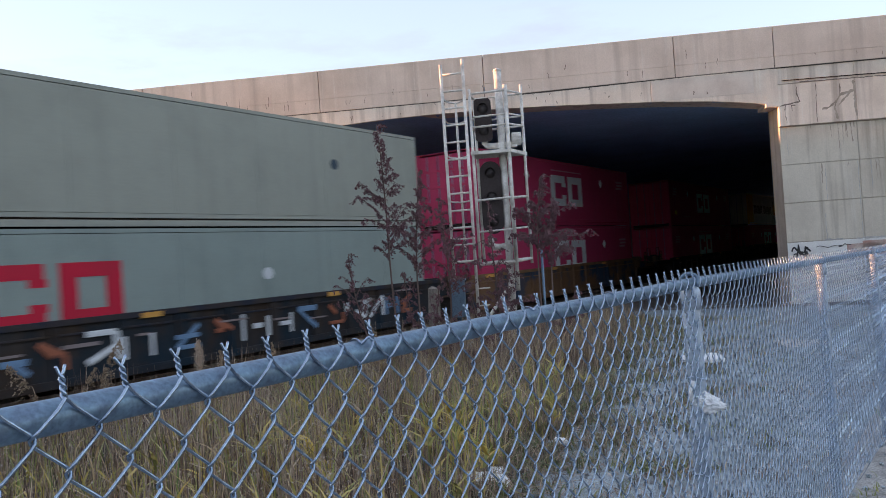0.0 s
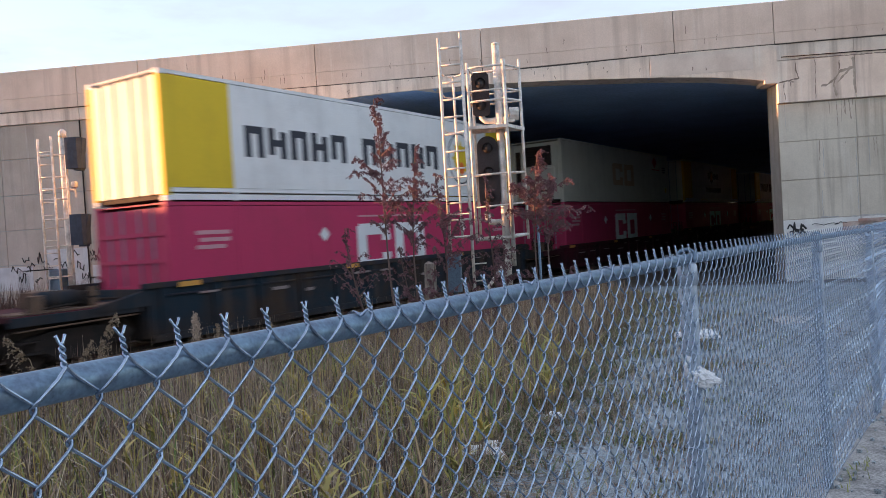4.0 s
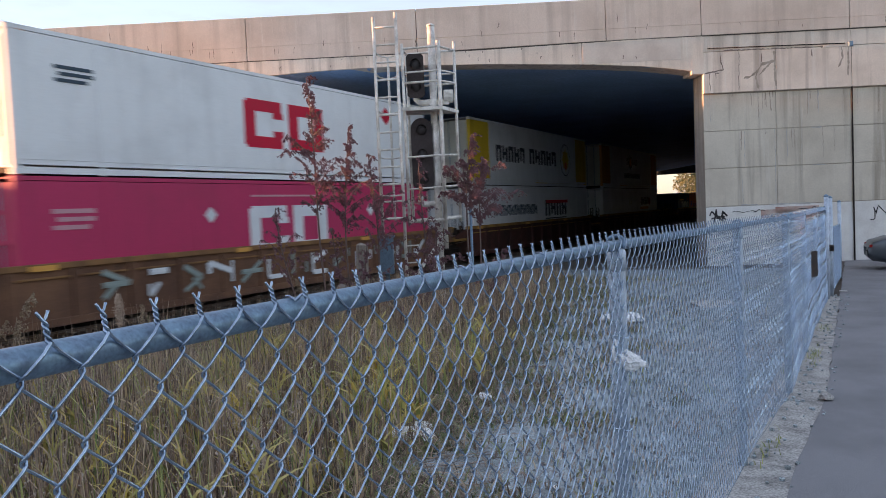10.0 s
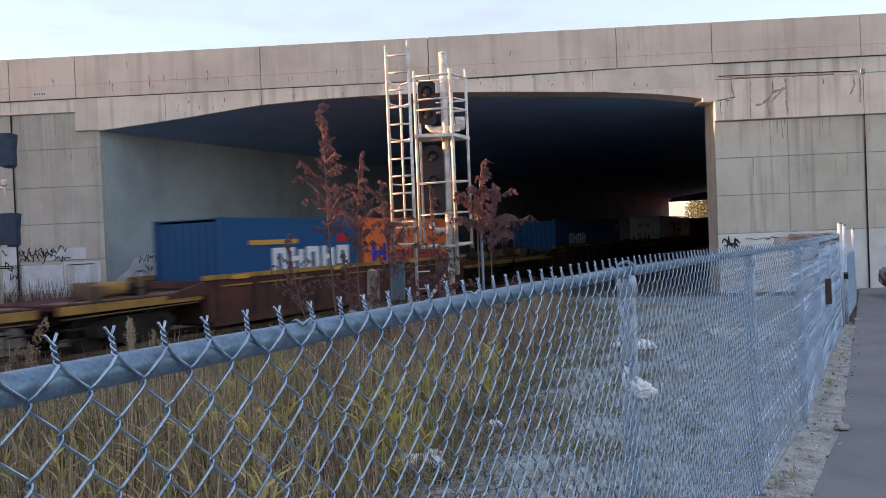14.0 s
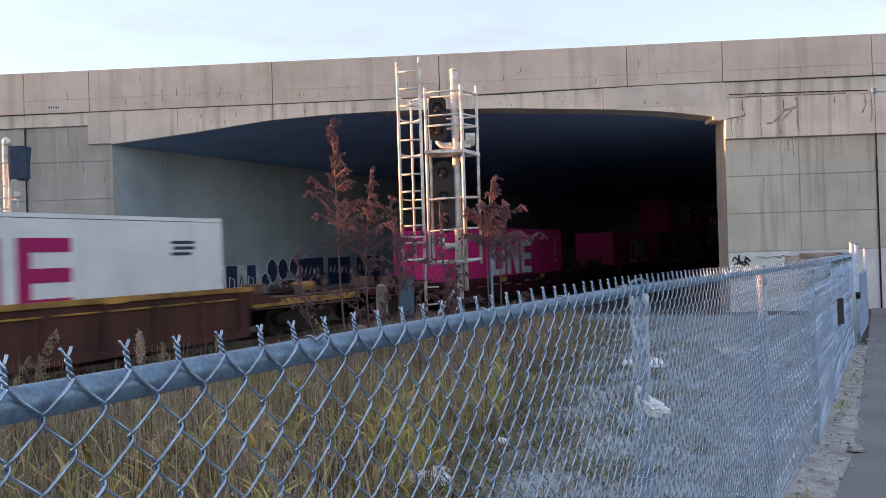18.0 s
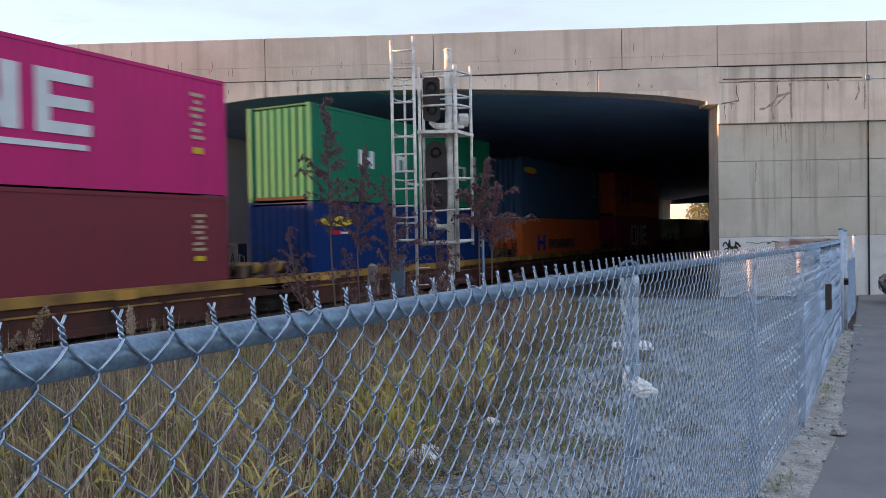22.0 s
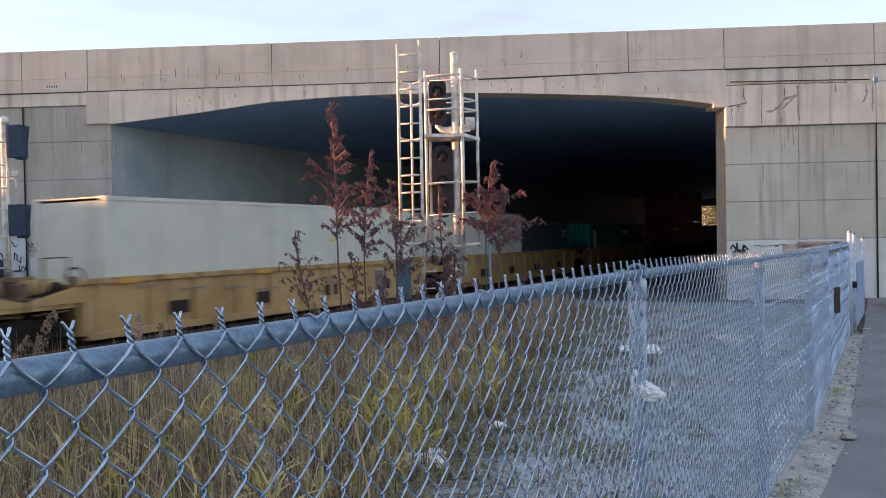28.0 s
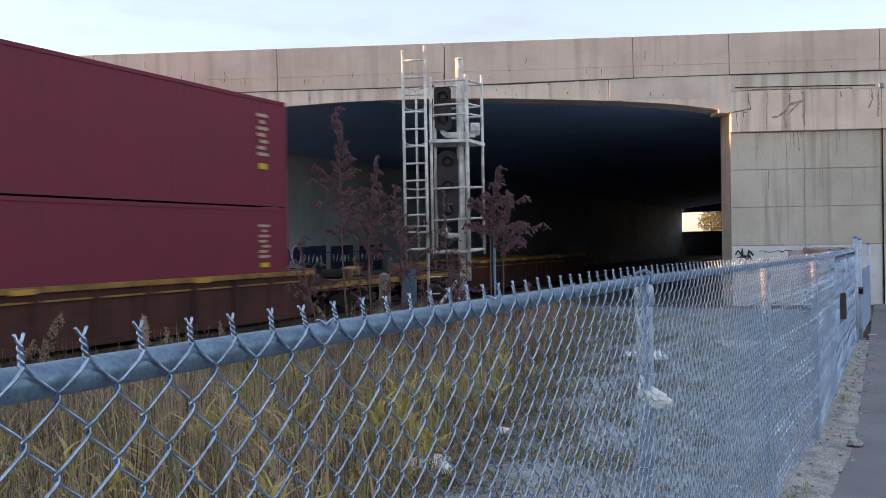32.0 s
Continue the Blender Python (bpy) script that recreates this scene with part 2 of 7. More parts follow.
# ---- mesh helpers ----
class Shape:
    """Collects vertices and faces of one mesh."""

    def __init__(self):
        self.v, self.f = [], []

    def add(self, verts, faces):
        k = len(self.v)
        self.v += [tuple(p) for p in verts]
        self.f += [tuple(i + k for i in q) for q in faces]
        return self

    def box(self, x0, x1, y0, y1, z0, z1):
        return self.add([(x0, y0, z0), (x1, y0, z0), (x1, y1, z0), (x0, y1, z0), (x0, y0, z1), (x1, y0, z1), (x1, y1, z1), (x0, y1, z1)],
                        [(0, 3, 2, 1), (4, 5, 6, 7), (0, 1, 5, 4), (1, 2, 6, 5), (2, 3, 7, 6), (3, 0, 4, 7)])

    def chamfer_box(self, x0, x1, y0, y1, z0, z1, c):
        """A box with its edges along z and its top and bottom rims cut off."""
        c = min(c, (x1 - x0) * 0.45, (y1 - y0) * 0.45, (z1 - z0) * 0.45)
        def ring(i, z):
            return [(x0 + c + i, y0 + i, z), (x1 - c - i, y0 + i, z), (x1 - i, y0 + c + i, z), (x1 - i, y1 - c - i, z),
                    (x1 - c - i, y1 - i, z), (x0 + c + i, y1 - i, z), (x0 + i, y1 - c - i, z), (x0 + i, y0 + c + i, z)]
        h = c * 0.5
        rings = ring(h, z0) + ring(0, z0 + h) + ring(0, z1 - h) + ring(h, z1)
        faces = [tuple(range(7, -1, -1)), tuple(range(24, 32))]
        for r in range(3):
            for k in range(8):
                a, b = r * 8 + k, r * 8 + (k + 1) % 8
                faces.append((a, b, b + 8, a + 8))
        return self.add(rings, faces)

    def tube(self, points, radius, n=8, caps=True, close=False):
        """A tube along a line of points; radius is one number or one for each point."""
        pts = [Vector(p) for p in points]
        k = len(pts)
        rad = radius if isinstance(radius, (list, tuple)) else [radius] * k
        verts, faces = [], []
        up = None
        for i, p in enumerate(pts):
            d = (pts[min(i + 1, k - 1)] - pts[max(i - 1, 0)])
            if d.length < 1e-9:
                d = Vector((0, 0, 1))
            d.normalize()
            if up is None:
                up = d.orthogonal().normalized()
            else:
                up = (up - d * up.dot(d))
                up = up.normalized() if up.length > 1e-6 else d.orthogonal().normalized()
            side = d.cross(up)
            for j in range(n):
                a = 2 * math.pi * j / n
                verts.append(p + (up * math.cos(a) + side * math.sin(a)) * rad[i])
        for i in range(k - 1):
            for j in range(n):
                a, b = i * n + j, i * n + (j + 1) % n
                faces.append((a, b, b + n, a + n))
        if caps:
            faces.append(tuple(range(n - 1, -1, -1)))
            faces.append(tuple(range((k - 1) * n, k * n)))
        return self.add(verts, faces)

    def prism(self, poly, z0, z1):
        """A plan outline (counter-clockwise) raised from z0 to z1."""
        k = len(poly)
        return self.add([(x, y, z0) for x, y in poly] + [(x, y, z1) for x, y in poly],
                        [tuple(range(k - 1, -1, -1)), tuple(range(k, 2 * k))] + [(i, (i + 1) % k, (i + 1) % k + k, i + k) for i in range(k)])

    def strip(self, section, a, b):
        """A section given as offset vectors swept from a to b."""
        k = len(section)
        a, b = Vector(a), Vector(b)
        return self.add([a + Vector(s) for s in section] + [b + Vector(s) for s in section],
                        [tuple(range(k - 1, -1, -1)), tuple(range(k, 2 * k))] + [(i, (i + 1) % k, (i + 1) % k + k, i + k) for i in range(k)])

    def mesh(self, name, mat=None, smooth=False):
        me = bpy.data.meshes.new(name)
        me.from_pydata(self.v, [], self.f)
        if mat:
            me.materials.append(mat)
        if smooth:
            me.polygons.foreach_set("use_smooth", [True] * len(me.polygons))
        me.update()
        return me


def part(name, shape, mat, parent, label="", smooth=False, bevel=0.0):
    """One mesh object under a thing or a part."""
    me = shape if isinstance(shape, bpy.types.Mesh) else shape.mesh(name, mat, smooth)
    if bevel:
        bm = bmesh.new()
        bm.from_mesh(me)
        bmesh.ops.recalc_face_normals(bm, faces=bm.faces[:])
        bmesh.ops.bevel(bm, geom=bm.edges[:], offset=bevel, segments=2, affect="EDGES", clamp_overlap=True)
        bm.to_mesh(me)
        bm.free()
    ob = new(name, me)
    ob.parent = parent
    if label:
        tagged(ob, label)
    return ob


def thing(name, label, category, group="", kind="", at=None):
    ob = new(name)
    ob.empty_display_size = 0.1
    if at is not None:
        ob.matrix_basis = at
    return tagged(ob, label, category, group, kind)


def lone(name, shape, mat, label, category, group="", kind="", smooth=False):
    ob = new(name, shape.mesh(name, mat, smooth) if isinstance(shape, Shape) else shape)
    return tagged(ob, label, category, group, kind)

# ---- ground: one sheet, level at the path and falling gently towards the bridge and the track ----
def ground_z(x, y):
    fall = -0.0135 * min(max(y, 0.0), 30.0)
    side = min(max((-x - 1.2) / 8.0, 0.0), 1.0)
    side = side * side * (3 - 2 * side)
    return fall * (1 - side) - 0.42 * side


def make_ground():
    def axis(lo, hi, near_lo, near_hi, step):
        a = list(np.arange(near_lo, near_hi + 1e-6, step))
        d, p = step, near_hi
        while p < hi:
            d *= 1.5
            p = min(p + d, hi)
            a.append(p)
        d, p = step, near_lo
        while p > lo:
            d *= 1.5
            p = max(p - d, lo)
            a.insert(0, p)
        return a
    xs, ys = axis(-1500, 1500, -14, 4, 0.3), axis(-1500, 1500, -4, 36, 0.4)
    verts = []
    for y in ys:
        for x in xs:
            bump = 0.05 * noise.noise((x * 0.9, y * 0.9, 0)) if -13 < x < -3.6 - 0.34 * max(y - 3.0, 0.0) and 0 < y < 33 else 0.0
            verts.append((x, y, ground_z(x, y) - 0.012 + bump))
    w = len(xs)
    faces = [(j * w + i, j * w + i + 1, (j + 1) * w + i + 1, (j + 1) * w + i) for j in range(len(ys) - 1) for i in range(w - 1)]
    me = bpy.data.meshes.new("ground")
    me.from_pydata(verts, [], faces)
    me.materials.append(M_GROUND)
    me.polygons.foreach_set("use_smooth", [True] * len(faces))
    tagged(new("ground", me), "dry brown soil with weeds beside the railway", "ground", kind="structure")


make_ground()


def sheet(name, xs, ys_of, n, lift, mat, label, category, thick=0.05):
    """A laid surface that follows the ground: rows from y0 to y1, x edges by functions of y."""
    y0, y1 = ys_of
    s = Shape()
    cols = 10
    rows = []
    for k in range(n + 1):
        y = y0 + (y1 - y0) * k / n
        a, b = xs(y)
        rows.append([(a + (b - a) * j / cols, y) for j in range(cols + 1)])
    top = [(x, y, ground_z(x, y) + lift) for r in rows for x, y in r]
    low = [(x, y, ground_z(x, y) + lift - thick) for r in rows for x, y in r]
    w = cols + 1
    f = [(j * w + i, j * w + i + 1, (j + 1) * w + i + 1, (j + 1) * w + i) for j in range(n) for i in range(cols)]
    m = len(top)
    f += [(j * w + m, j * w, (j + 1) * w, (j + 1) * w + m) for j in range(n)]
    f += [(j * w + cols, j * w + cols + m, (j + 1) * w + cols + m, (j + 1) * w + cols) for j in range(n)]
    s.add(top + low, f)
    return lone(name, s, mat, label, category, kind="structure")


def wobble(y, seed, amp):
    return amp * noise.noise((y * 1.3, seed, 0.0)) + amp * 0.5 * noise.noise((y * 4.1, seed, 3.0))


def fence_x(y):
    """Line of the fence in plan."""
    pts = ((-6.0, -1.040), (6.15, -0.710), (8.75, -0.54), (17.6, -0.36), (40.0, 0.1))
    for (a, xa), (b, xb) in zip(pts, pts[1:]):
        if y <= b:
            return xa + (xb - xa) * (y - a) / (b - a)
    return pts[-1][1]


def fence_rail_z(y):
    y = max(y, 0.0)
    if y < 3.0:
        return 1.7965 - 0.0027 * y
    if y < 6.15:
        return 1.7884 - 0.01334 * (y - 3.0)
    return 1.7463 - 0.0080 * (y - 6.15)


sheet("path_asphalt", lambda y: (fence_x(y) + 0.36 + wobble(y, 1, 0.05) - 0.012 * max(y - 8, 0), 3.4 + 0.30 * max(y - 8.0, 0)), (-8, 34), 90, 0.012, M_ASPHALT,
      "dark grey worn asphalt path beside the fence", "path", 0.06)
sheet("fence_footing", lambda y: (fence_x(y) - 0.20 + wobble(y, 5, 0.05), fence_x(y) + 0.37 + wobble(y, 2, 0.05) - 0.012 * max(y - 8, 0)), (-8, 18.4), 80, 0.004, M_KERB,
      "broken concrete and grit strip along the foot of the fence", "kerb", 0.05)
sheet("gravel_yard", lambda y: (-2.9 - 0.34 * max(y - 3.0, 0.0) + wobble(y, 7, 0.35), fence_x(y) - 0.18), (-8, 27), 70, -0.002, M_GRAVEL,
      "grey gravel and broken asphalt behind the fence", "gravel", 0.05)

# ---- bridge over the railway: face line from its opening's edge nearest the path, u metres along the face ----
PR = Vector((-4.3, 28.2, 0))
E_AX = Vector((-math.sin(radians(115.6)), math.cos(radians(115.6)), 0))
N_AX = Vector((-E_AX.y, E_AX.x, 0))
if N_AX.dot(PR) > 0:
    N_AX = -N_AX
DEPTH = 95.0
FLOOR = -0.6


def face(u, z, out=0.0):
    p = PR + E_AX * u + N_AX * out
    return Vector((p.x, p.y, z))


def slab(u0, u1, z0, z1, out0, out1, chamfer=0.0):
    """A block on the bridge face between two distances from it; z0 may be a pair, one for each end."""
    za, zb = z0 if isinstance(z0, tuple) else (z0, z0)
    s = Shape()
    c = chamfer
    ring = [(u0, za), (u1, zb), (u1, z1), (u0, z1)]
    small = [(u0 + c, za + c), (u1 - c, zb + c), (u1 - c, z1 - c), (u0 + c, z1 - c)]
    v = [face(u, z, out0) for u, z in ring] + [face(u, z, out1 - c) for u, z in ring] + [face(u, z, out1) for u, z in small]
    f = [(0, 1, 2, 3)] + [(i, i + 4, (i + 1) % 4 + 4, (i + 1) % 4) for i in range(4)] + [(i + 4, i + 8, (i + 1) % 4 + 8, (i + 1) % 4 + 4) for i in range(4)] + [(8, 11, 10, 9)]
    return s.add(v, f)


SOFFIT = ((0.0, 6.33), (0.6, 6.45), (2.0, 6.65), (3.8, 6.80), (7.5, 7.00), (9.9, 7.07), (12.0, 7.075), (13.6, 7.05), (16.0, 6.93), (18.8, 6.60), (20.6, 6.42), (21.9, 6.30))


def soffit_z(u):
    for (a, za), (b, zb) in zip(SOFFIT, SOFFIT[1:]):
        if u <= b:
            return za + (zb - za) * (u - a) / (b - a)
    return SOFFIT[-1][1]


def drip_z(u):
    """Height of the drip groove, a little lower over the middle of the opening and beyond."""
    return 7.583 - 0.095 * min(max((u - 2.5) / 5.0, 0.0), 1.0)


M_LIME = material("lime_stain", (0.52, 0.50, 0.48), 0.9, second=(0.40, 0.38, 0.36), mix_scale=3, bump=0.0, mix_pos=(0.35, 0.6))
bridge = thing("bridge", "wide weathered concrete road bridge over the railway", "bridge", kind="structure")


def make_bridge():
    back = Vector((0, DEPTH, 0))
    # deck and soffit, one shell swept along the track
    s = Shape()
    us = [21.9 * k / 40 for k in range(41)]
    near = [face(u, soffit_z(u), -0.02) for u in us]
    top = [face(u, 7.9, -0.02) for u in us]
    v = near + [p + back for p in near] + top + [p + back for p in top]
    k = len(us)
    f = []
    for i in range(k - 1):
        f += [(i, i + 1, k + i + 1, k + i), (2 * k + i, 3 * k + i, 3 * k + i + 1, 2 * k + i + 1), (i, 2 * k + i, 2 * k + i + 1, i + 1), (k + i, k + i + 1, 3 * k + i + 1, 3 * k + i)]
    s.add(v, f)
    part("ceiling_soffit", s, M_SOFFIT, bridge, "arched concrete underside with glare blue in its colour")
    # arched fascia beam, in lengths between its joints
    cuts = [0.0, 4.15, 9.85, 15.9, 19.4, 21.9]
    for a, b in zip(cuts, cuts[1:]):
        s = Shape()
        n = 10
        vs = []
        for i in range(n + 1):
            u = a + 0.008 + (b - a - 0.016) * i / n
            vs += [face(u, soffit_z(u), 0.10), face(u, drip_z(u) - 0.003, 0.10), face(u, soffit_z(u), -0.9), face(u, drip_z(u) - 0.003, -0.9)]
        f = [(0, 1, 3, 2), (4 * n, 4 * n + 2, 4 * n + 3, 4 * n + 1)]
        for i in range(n):
            p, q = 4 * i, 4 * i + 4
            f += [(p, q, q + 1, p + 1), (p, p + 2, q + 2, q), (p + 1, q + 1, q + 3, p + 3), (p + 2, p + 3, q + 3, q + 2)]
        s.add(vs, f)
        part("fascia_beam", s, M_CONCRETE_PALE, bridge)
    # parapet panels over a drip ledge
    joints = [-38.1, -34.8, -31.5, -28.2, -24.9, -21.6, -18.3, -15.0, -11.7, -8.4, -5.0, 0.03, 3.3, 9.87, 15.88, 22.66, 25.12, 28.5, 31.8, 35.1, 38.4, 41.7, 45.0, 48.3, 51.6]
    for a, b in zip(joints, joints[1:]):
        part("parapet_panel", slab(a + 0.012, b - 0.012, 7.985, 9.02, -0.35, 0.122, 0.010), M_CONCRETE, bridge)
        part("parapet_base", slab(a + 0.012, b - 0.012, (drip_z(a) + 0.022, drip_z(b) + 0.022), 7.98, -0.35, 0.127, 0.010), M_CONCRETE, bridge)
    for a, b in ((-38.1, 2.5), (2.5, 7.5), (7.5, 51.6)):
        s = slab(a, b, (drip_z(a), drip_z(b)), 7.7, -0.35, 0.10)
        part("drip_ledge", s, M_JOINT, bridge, "dark drip groove under the parapet")
    part("parapet_far", Shape().add([face(-38.1, 7.9, -0.6) + back, face(51.6, 7.9, -0.6) + back, face(51.6, 9.0, -0.6) + back, face(-38.1, 9.0, -0.6) + back,
                                     face(-38.1, 7.9, -0.2) + back, face(51.6, 7.9, -0.2) + back, face(51.6, 9.0, -0.2) + back, face(-38.1, 9.0, -0.2) + back],
                                    [(0, 1, 2, 3), (4, 7, 6, 5), (3, 2, 6, 7), (0, 4, 5, 1), (0, 3, 7, 4), (1, 5, 6, 2)]), M_CONCRETE, bridge)
    # abutment bodies with the tunnel walls
    def plan(points):
        pts = [(p.x, p.y) for p in points]
        area = sum(a[0] * b[1] - b[0] * a[1] for a, b in zip(pts, pts[1:] + pts[:1]))
        return pts if area > 0 else pts[::-1]
    jamb = face(0, 0, -1.1)
    right = plan([face(0.0, 0, -0.03), face(-38.1, 0, -0.03), face(-38.1, 0) + back, face(0, 0) + back, Vector((jamb.x, (face(0, 0) + back).y - 1, 0)), jamb])
    part("abutment", Shape().prism(right, FLOOR, 7.75), M_OLD, bridge)
    y_end = (face(0, 0) + back).y + 0.6
    # unseen wall added to block light entering by the far mouth
    part("far_light_blocker", Shape().box(-13.0, jamb.x, y_end - 0.5, y_end, FLOOR, 7.2), M_CONCRETE_DARK, bridge, "unseen wall blocking light from the far tunnel mouth")
    ya, yb = jamb.y + 0.35, (face(0, 0) + back).y - 1.2
    # dark sheet added to cut bounce light inside the tunnel
    part("dimming_sheet", Shape().box(jamb.x - 0.03, jamb.x - 0.004, ya, yb, FLOOR, 6.3), M_DIMMING, bridge, "unseen dark sheet that dims the tunnel interior")
    # added masks that darken and trim the bright opening of the far mouth
    part("far_mouth_mask_low", Shape().box(-26.0, -17.9, 114.0, 115.0, FLOOR, 3.02), M_DIMMING, bridge, "added dark mask across the lower far tunnel mouth")
    part("far_mouth_mask_top", Shape().box(-26.0, -17.9, 114.0, 115.0, 5.80, 7.2), M_DIMMING, bridge, "added dark mask over the top of the far tunnel mouth")
    left = plan([face(21.9, 0, -0.03), face(51.6, 0, -0.03), face(51.6, 0) + back, face(21.9, 0) + back])
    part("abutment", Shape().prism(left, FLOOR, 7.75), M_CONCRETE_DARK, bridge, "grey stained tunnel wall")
    # cast facing panels of the wall beside the path
    courses = [(-0.45, 1.66), (1.68, 2.99), (3.01, 4.29), (4.31, 5.58)]
    cols = [0.0, -2.49, -5.06, -8.4, -11.7, -15.0, -18.3, -21.6]
    for a, b in zip(cols, cols[1:]):
        for i, (z0, z1) in enumerate(courses):
            part("wall_panel", slab(b + 0.008, a - 0.008, z0, z1, -0.03, 0.0 if i else 0.005, 0.01), M_WALL if i else M_WHITEWASH, bridge)
        part("head_panel", slab(b + 0.006, a - 0.006, 5.61, 7.02, -0.03, 0.10, 0.014), M_CONCRETE_PALE, bridge)
        part("frieze", slab(b + 0.004, a - 0.004, 7.04, 7.58, -0.03, 0.07, 0.01), M_CONCRETE_PALE, bridge)
    part("springing_block", slab(-0.03, 0.40, 6.29, 7.57, -0.9, 0.102, 0.006), M_CONCRETE_PALE, bridge)
    # wall beyond the track
    cols = [21.9, 25.13, 28.5, 31.8, 35.1, 38.4]
    for a, b in zip(cols, cols[1:]):
        for z0, z1 in [(-0.45, 1.66), (1.68, 2.99), (3.01, 4.32), (4.34, 5.7), (5.72, 7.0)]:
            part("wall_panel", slab(a + 0.008, b - 0.008, z0, z1, -0.03, 0.0, 0.01), M_WALL_GREY, bridge)
        part("frieze", slab(a + 0.004, b - 0.004, 7.02, 7.486, -0.03, 0.07, 0.01), M_CONCRETE_PALE, bridge)
    part("springing_block", slab(21.75, 22.75, 6.33, 7.484, -0.9, 0.0985, 0.006), M_CONCRETE, bridge)
    wx, wy = face(21.9, 0).x, face(21.9, 0).y
    rng = random.Random(14)
    for a, w, z in ((0.10, 0.05, 0.6), (0.27, 0.02, 3.4), (0.62, 0.03, 2.2), (2.4, 0.02, 4.0), (5.2, 0.03, 3.2)):
        s = Shape()
        pts = [(z + (6.1 - z) * i / 12, w * (0.25 + 0.75 * i / 12) * rng.uniform(0.6, 1.3), rng.uniform(-0.012, 0.012)) for i in range(13)]
        s.add([(wx + 0.004, wy + a + o - h, zz) for zz, h, o in pts] + [(wx + 0.004, wy + a + o + h, zz) for zz, h, o in pts], [(i, i + 13, i + 14, i + 1) for i in range(12)])
        part("lime_streak", s, M_LIME, bridge, "pale lime run-down stain")
    # downpipes and the conduit under the parapet
    for u in (-5.07, 25.15):
        s = Shape().tube([face(u, z, 0.06) for z in (-0.4, 2.0, 4.5, 7.0)], 0.026, 10)
        part("downpipe", s, M_DARKSTEEL, bridge, "dark narrow drain pipe", smooth=True)
    part("conduit", Shape().tube([face(-0.17, 7.15, 0.09), face(-2.5, 7.13, 0.09), face(-4.85, 7.10, 0.09)], 0.016, 8), M_DARKSTEEL, bridge, smooth=True)
    part("junction_box", slab(-5.11, -4.95, 6.98, 7.16, 0.06, 0.14, 0.02), M_GALV, bridge, "small dark pipe head box")


make_bridge()

# ---- beyond the far mouth of the tunnel ----
def make_far_end():
    s = Shape()
    # shade beyond the far mouth, put into this low wall's colour
    s.box(-90, 30, 150, 152, -1, 3.35)
    lone("far_shade_wall", s, M_FAR_SHADE, "low wall beyond the far tunnel mouth, coloured as in shade", "hedge", kind="structure")
    rng = random.Random(2)
    tree = thing("far_tree", "round autumn tree beyond the far tunnel mouth", "tree")
    part("trunk", Shape().tube([(-26.1, 156, -0.6), (-26.2, 156, 2.0), (-26.0, 156, 4.8)], [0.22, 0.17, 0.08], 8), M_STALKS, tree)
    pts = []
    for _ in range(3400):
        d = Vector((rng.gauss(0, 1), rng.gauss(0, 1), rng.gauss(0, 1))).normalized()
        r = 3.3 * rng.random() ** 0.4 * (1 + 0.25 * noise.noise(d * 2.2))
        pts.append(Vector((-26.0, 156, 5.3)) + Vector((d.x * r * 1.15, d.y * r, d.z * r * 0.9)))
    crown = Shape()
    for p in pts:
        a = rng.uniform(0, 6.28)
        u, w = Vector((math.cos(a), math.sin(a), rng.uniform(-0.6, 0.6))) * 0.17, Vector((-math.sin(a) * 0.3, math.cos(a) * 0.3, 0.9)) * 0.13
        crown.add([p - u, p + w, p + u, p - w], [(0, 1, 2, 3)])
    tagged(part("crown", crown, M_AUTUMN, tree, "thin yellow-green crown"), kind="stuff")


# near-black tone that stands in for shade on the low far wall
M_FAR_SHADE = material("far_shade_tone", (0.018, 0.022, 0.014), 0.95, second=(0.03, 0.03, 0.018), mix_scale=1.0, grain_scale=6, grain=0.4, bump=0.5)
M_STALKS = material("bark", (0.12, 0.09, 0.07), 0.9, bump=0.3)
M_AUTUMN = leaf_material("autumn_leaves", [(0.12, 0.13, 0.06), (0.08, 0.10, 0.05), (0.17, 0.16, 0.075)])
make_far_end()
# unseen stepped wall added to cast shade on train ends, fence and jamb
lone("sun_blocker_wall", Shape().box(-47.0, -46.4, -19, 12, -1, 5.88).box(-47.0, -46.4, 12, 60, -1, 4.0).box(-47.6, -47.02, 5.2, 9.6, -1, 9.3).box(-47.0, -46.4, -140, -19.0, -1, 9.5), M_CONCRETE_DARK, "unseen stepped wall shading the railway from the low sun", "wall", kind="structure")

# unseen wall added to keep low sky light out of the deep tunnel
lone("rear_sky_blocker", Shape().box(-10.5, 60, -32.6, -32, -1, 9), M_DIMMING, "unseen dark wall blocking low sky light behind the path", "wall", kind="structure")

# dark floor sheet added so less light bounces inside the tunnel
tf = Shape()
tf_pts = [face(-0.4, 0, -1.0), face(22.0, 0, -1.0)]
tf.add([(tf_pts[0].x, tf_pts[0].y, -0.40), (tf_pts[1].x, tf_pts[1].y, -0.455), (tf_pts[1].x, tf_pts[1].y + DEPTH, -0.455), (tf_pts[0].x, tf_pts[0].y + DEPTH, -0.40),
        (tf_pts[0].x, tf_pts[0].y, -0.7), (tf_pts[1].x, tf_pts[1].y, -0.7), (tf_pts[1].x, tf_pts[1].y + DEPTH, -0.7), (tf_pts[0].x, tf_pts[0].y + DEPTH, -0.7)],
       [(0, 3, 2, 1), (4, 5, 6, 7), (0, 1, 5, 4), (1, 2, 6, 5), (2, 3, 7, 6), (3, 0, 4, 7)])
lone("tunnel_floor", tf, M_BALLAST, "dark ballast sheet added to dim the tunnel floor", "ground", kind="structure")

# ---- railway track ----
TRACK_X = -15.33
RAIL_TOP = -0.20


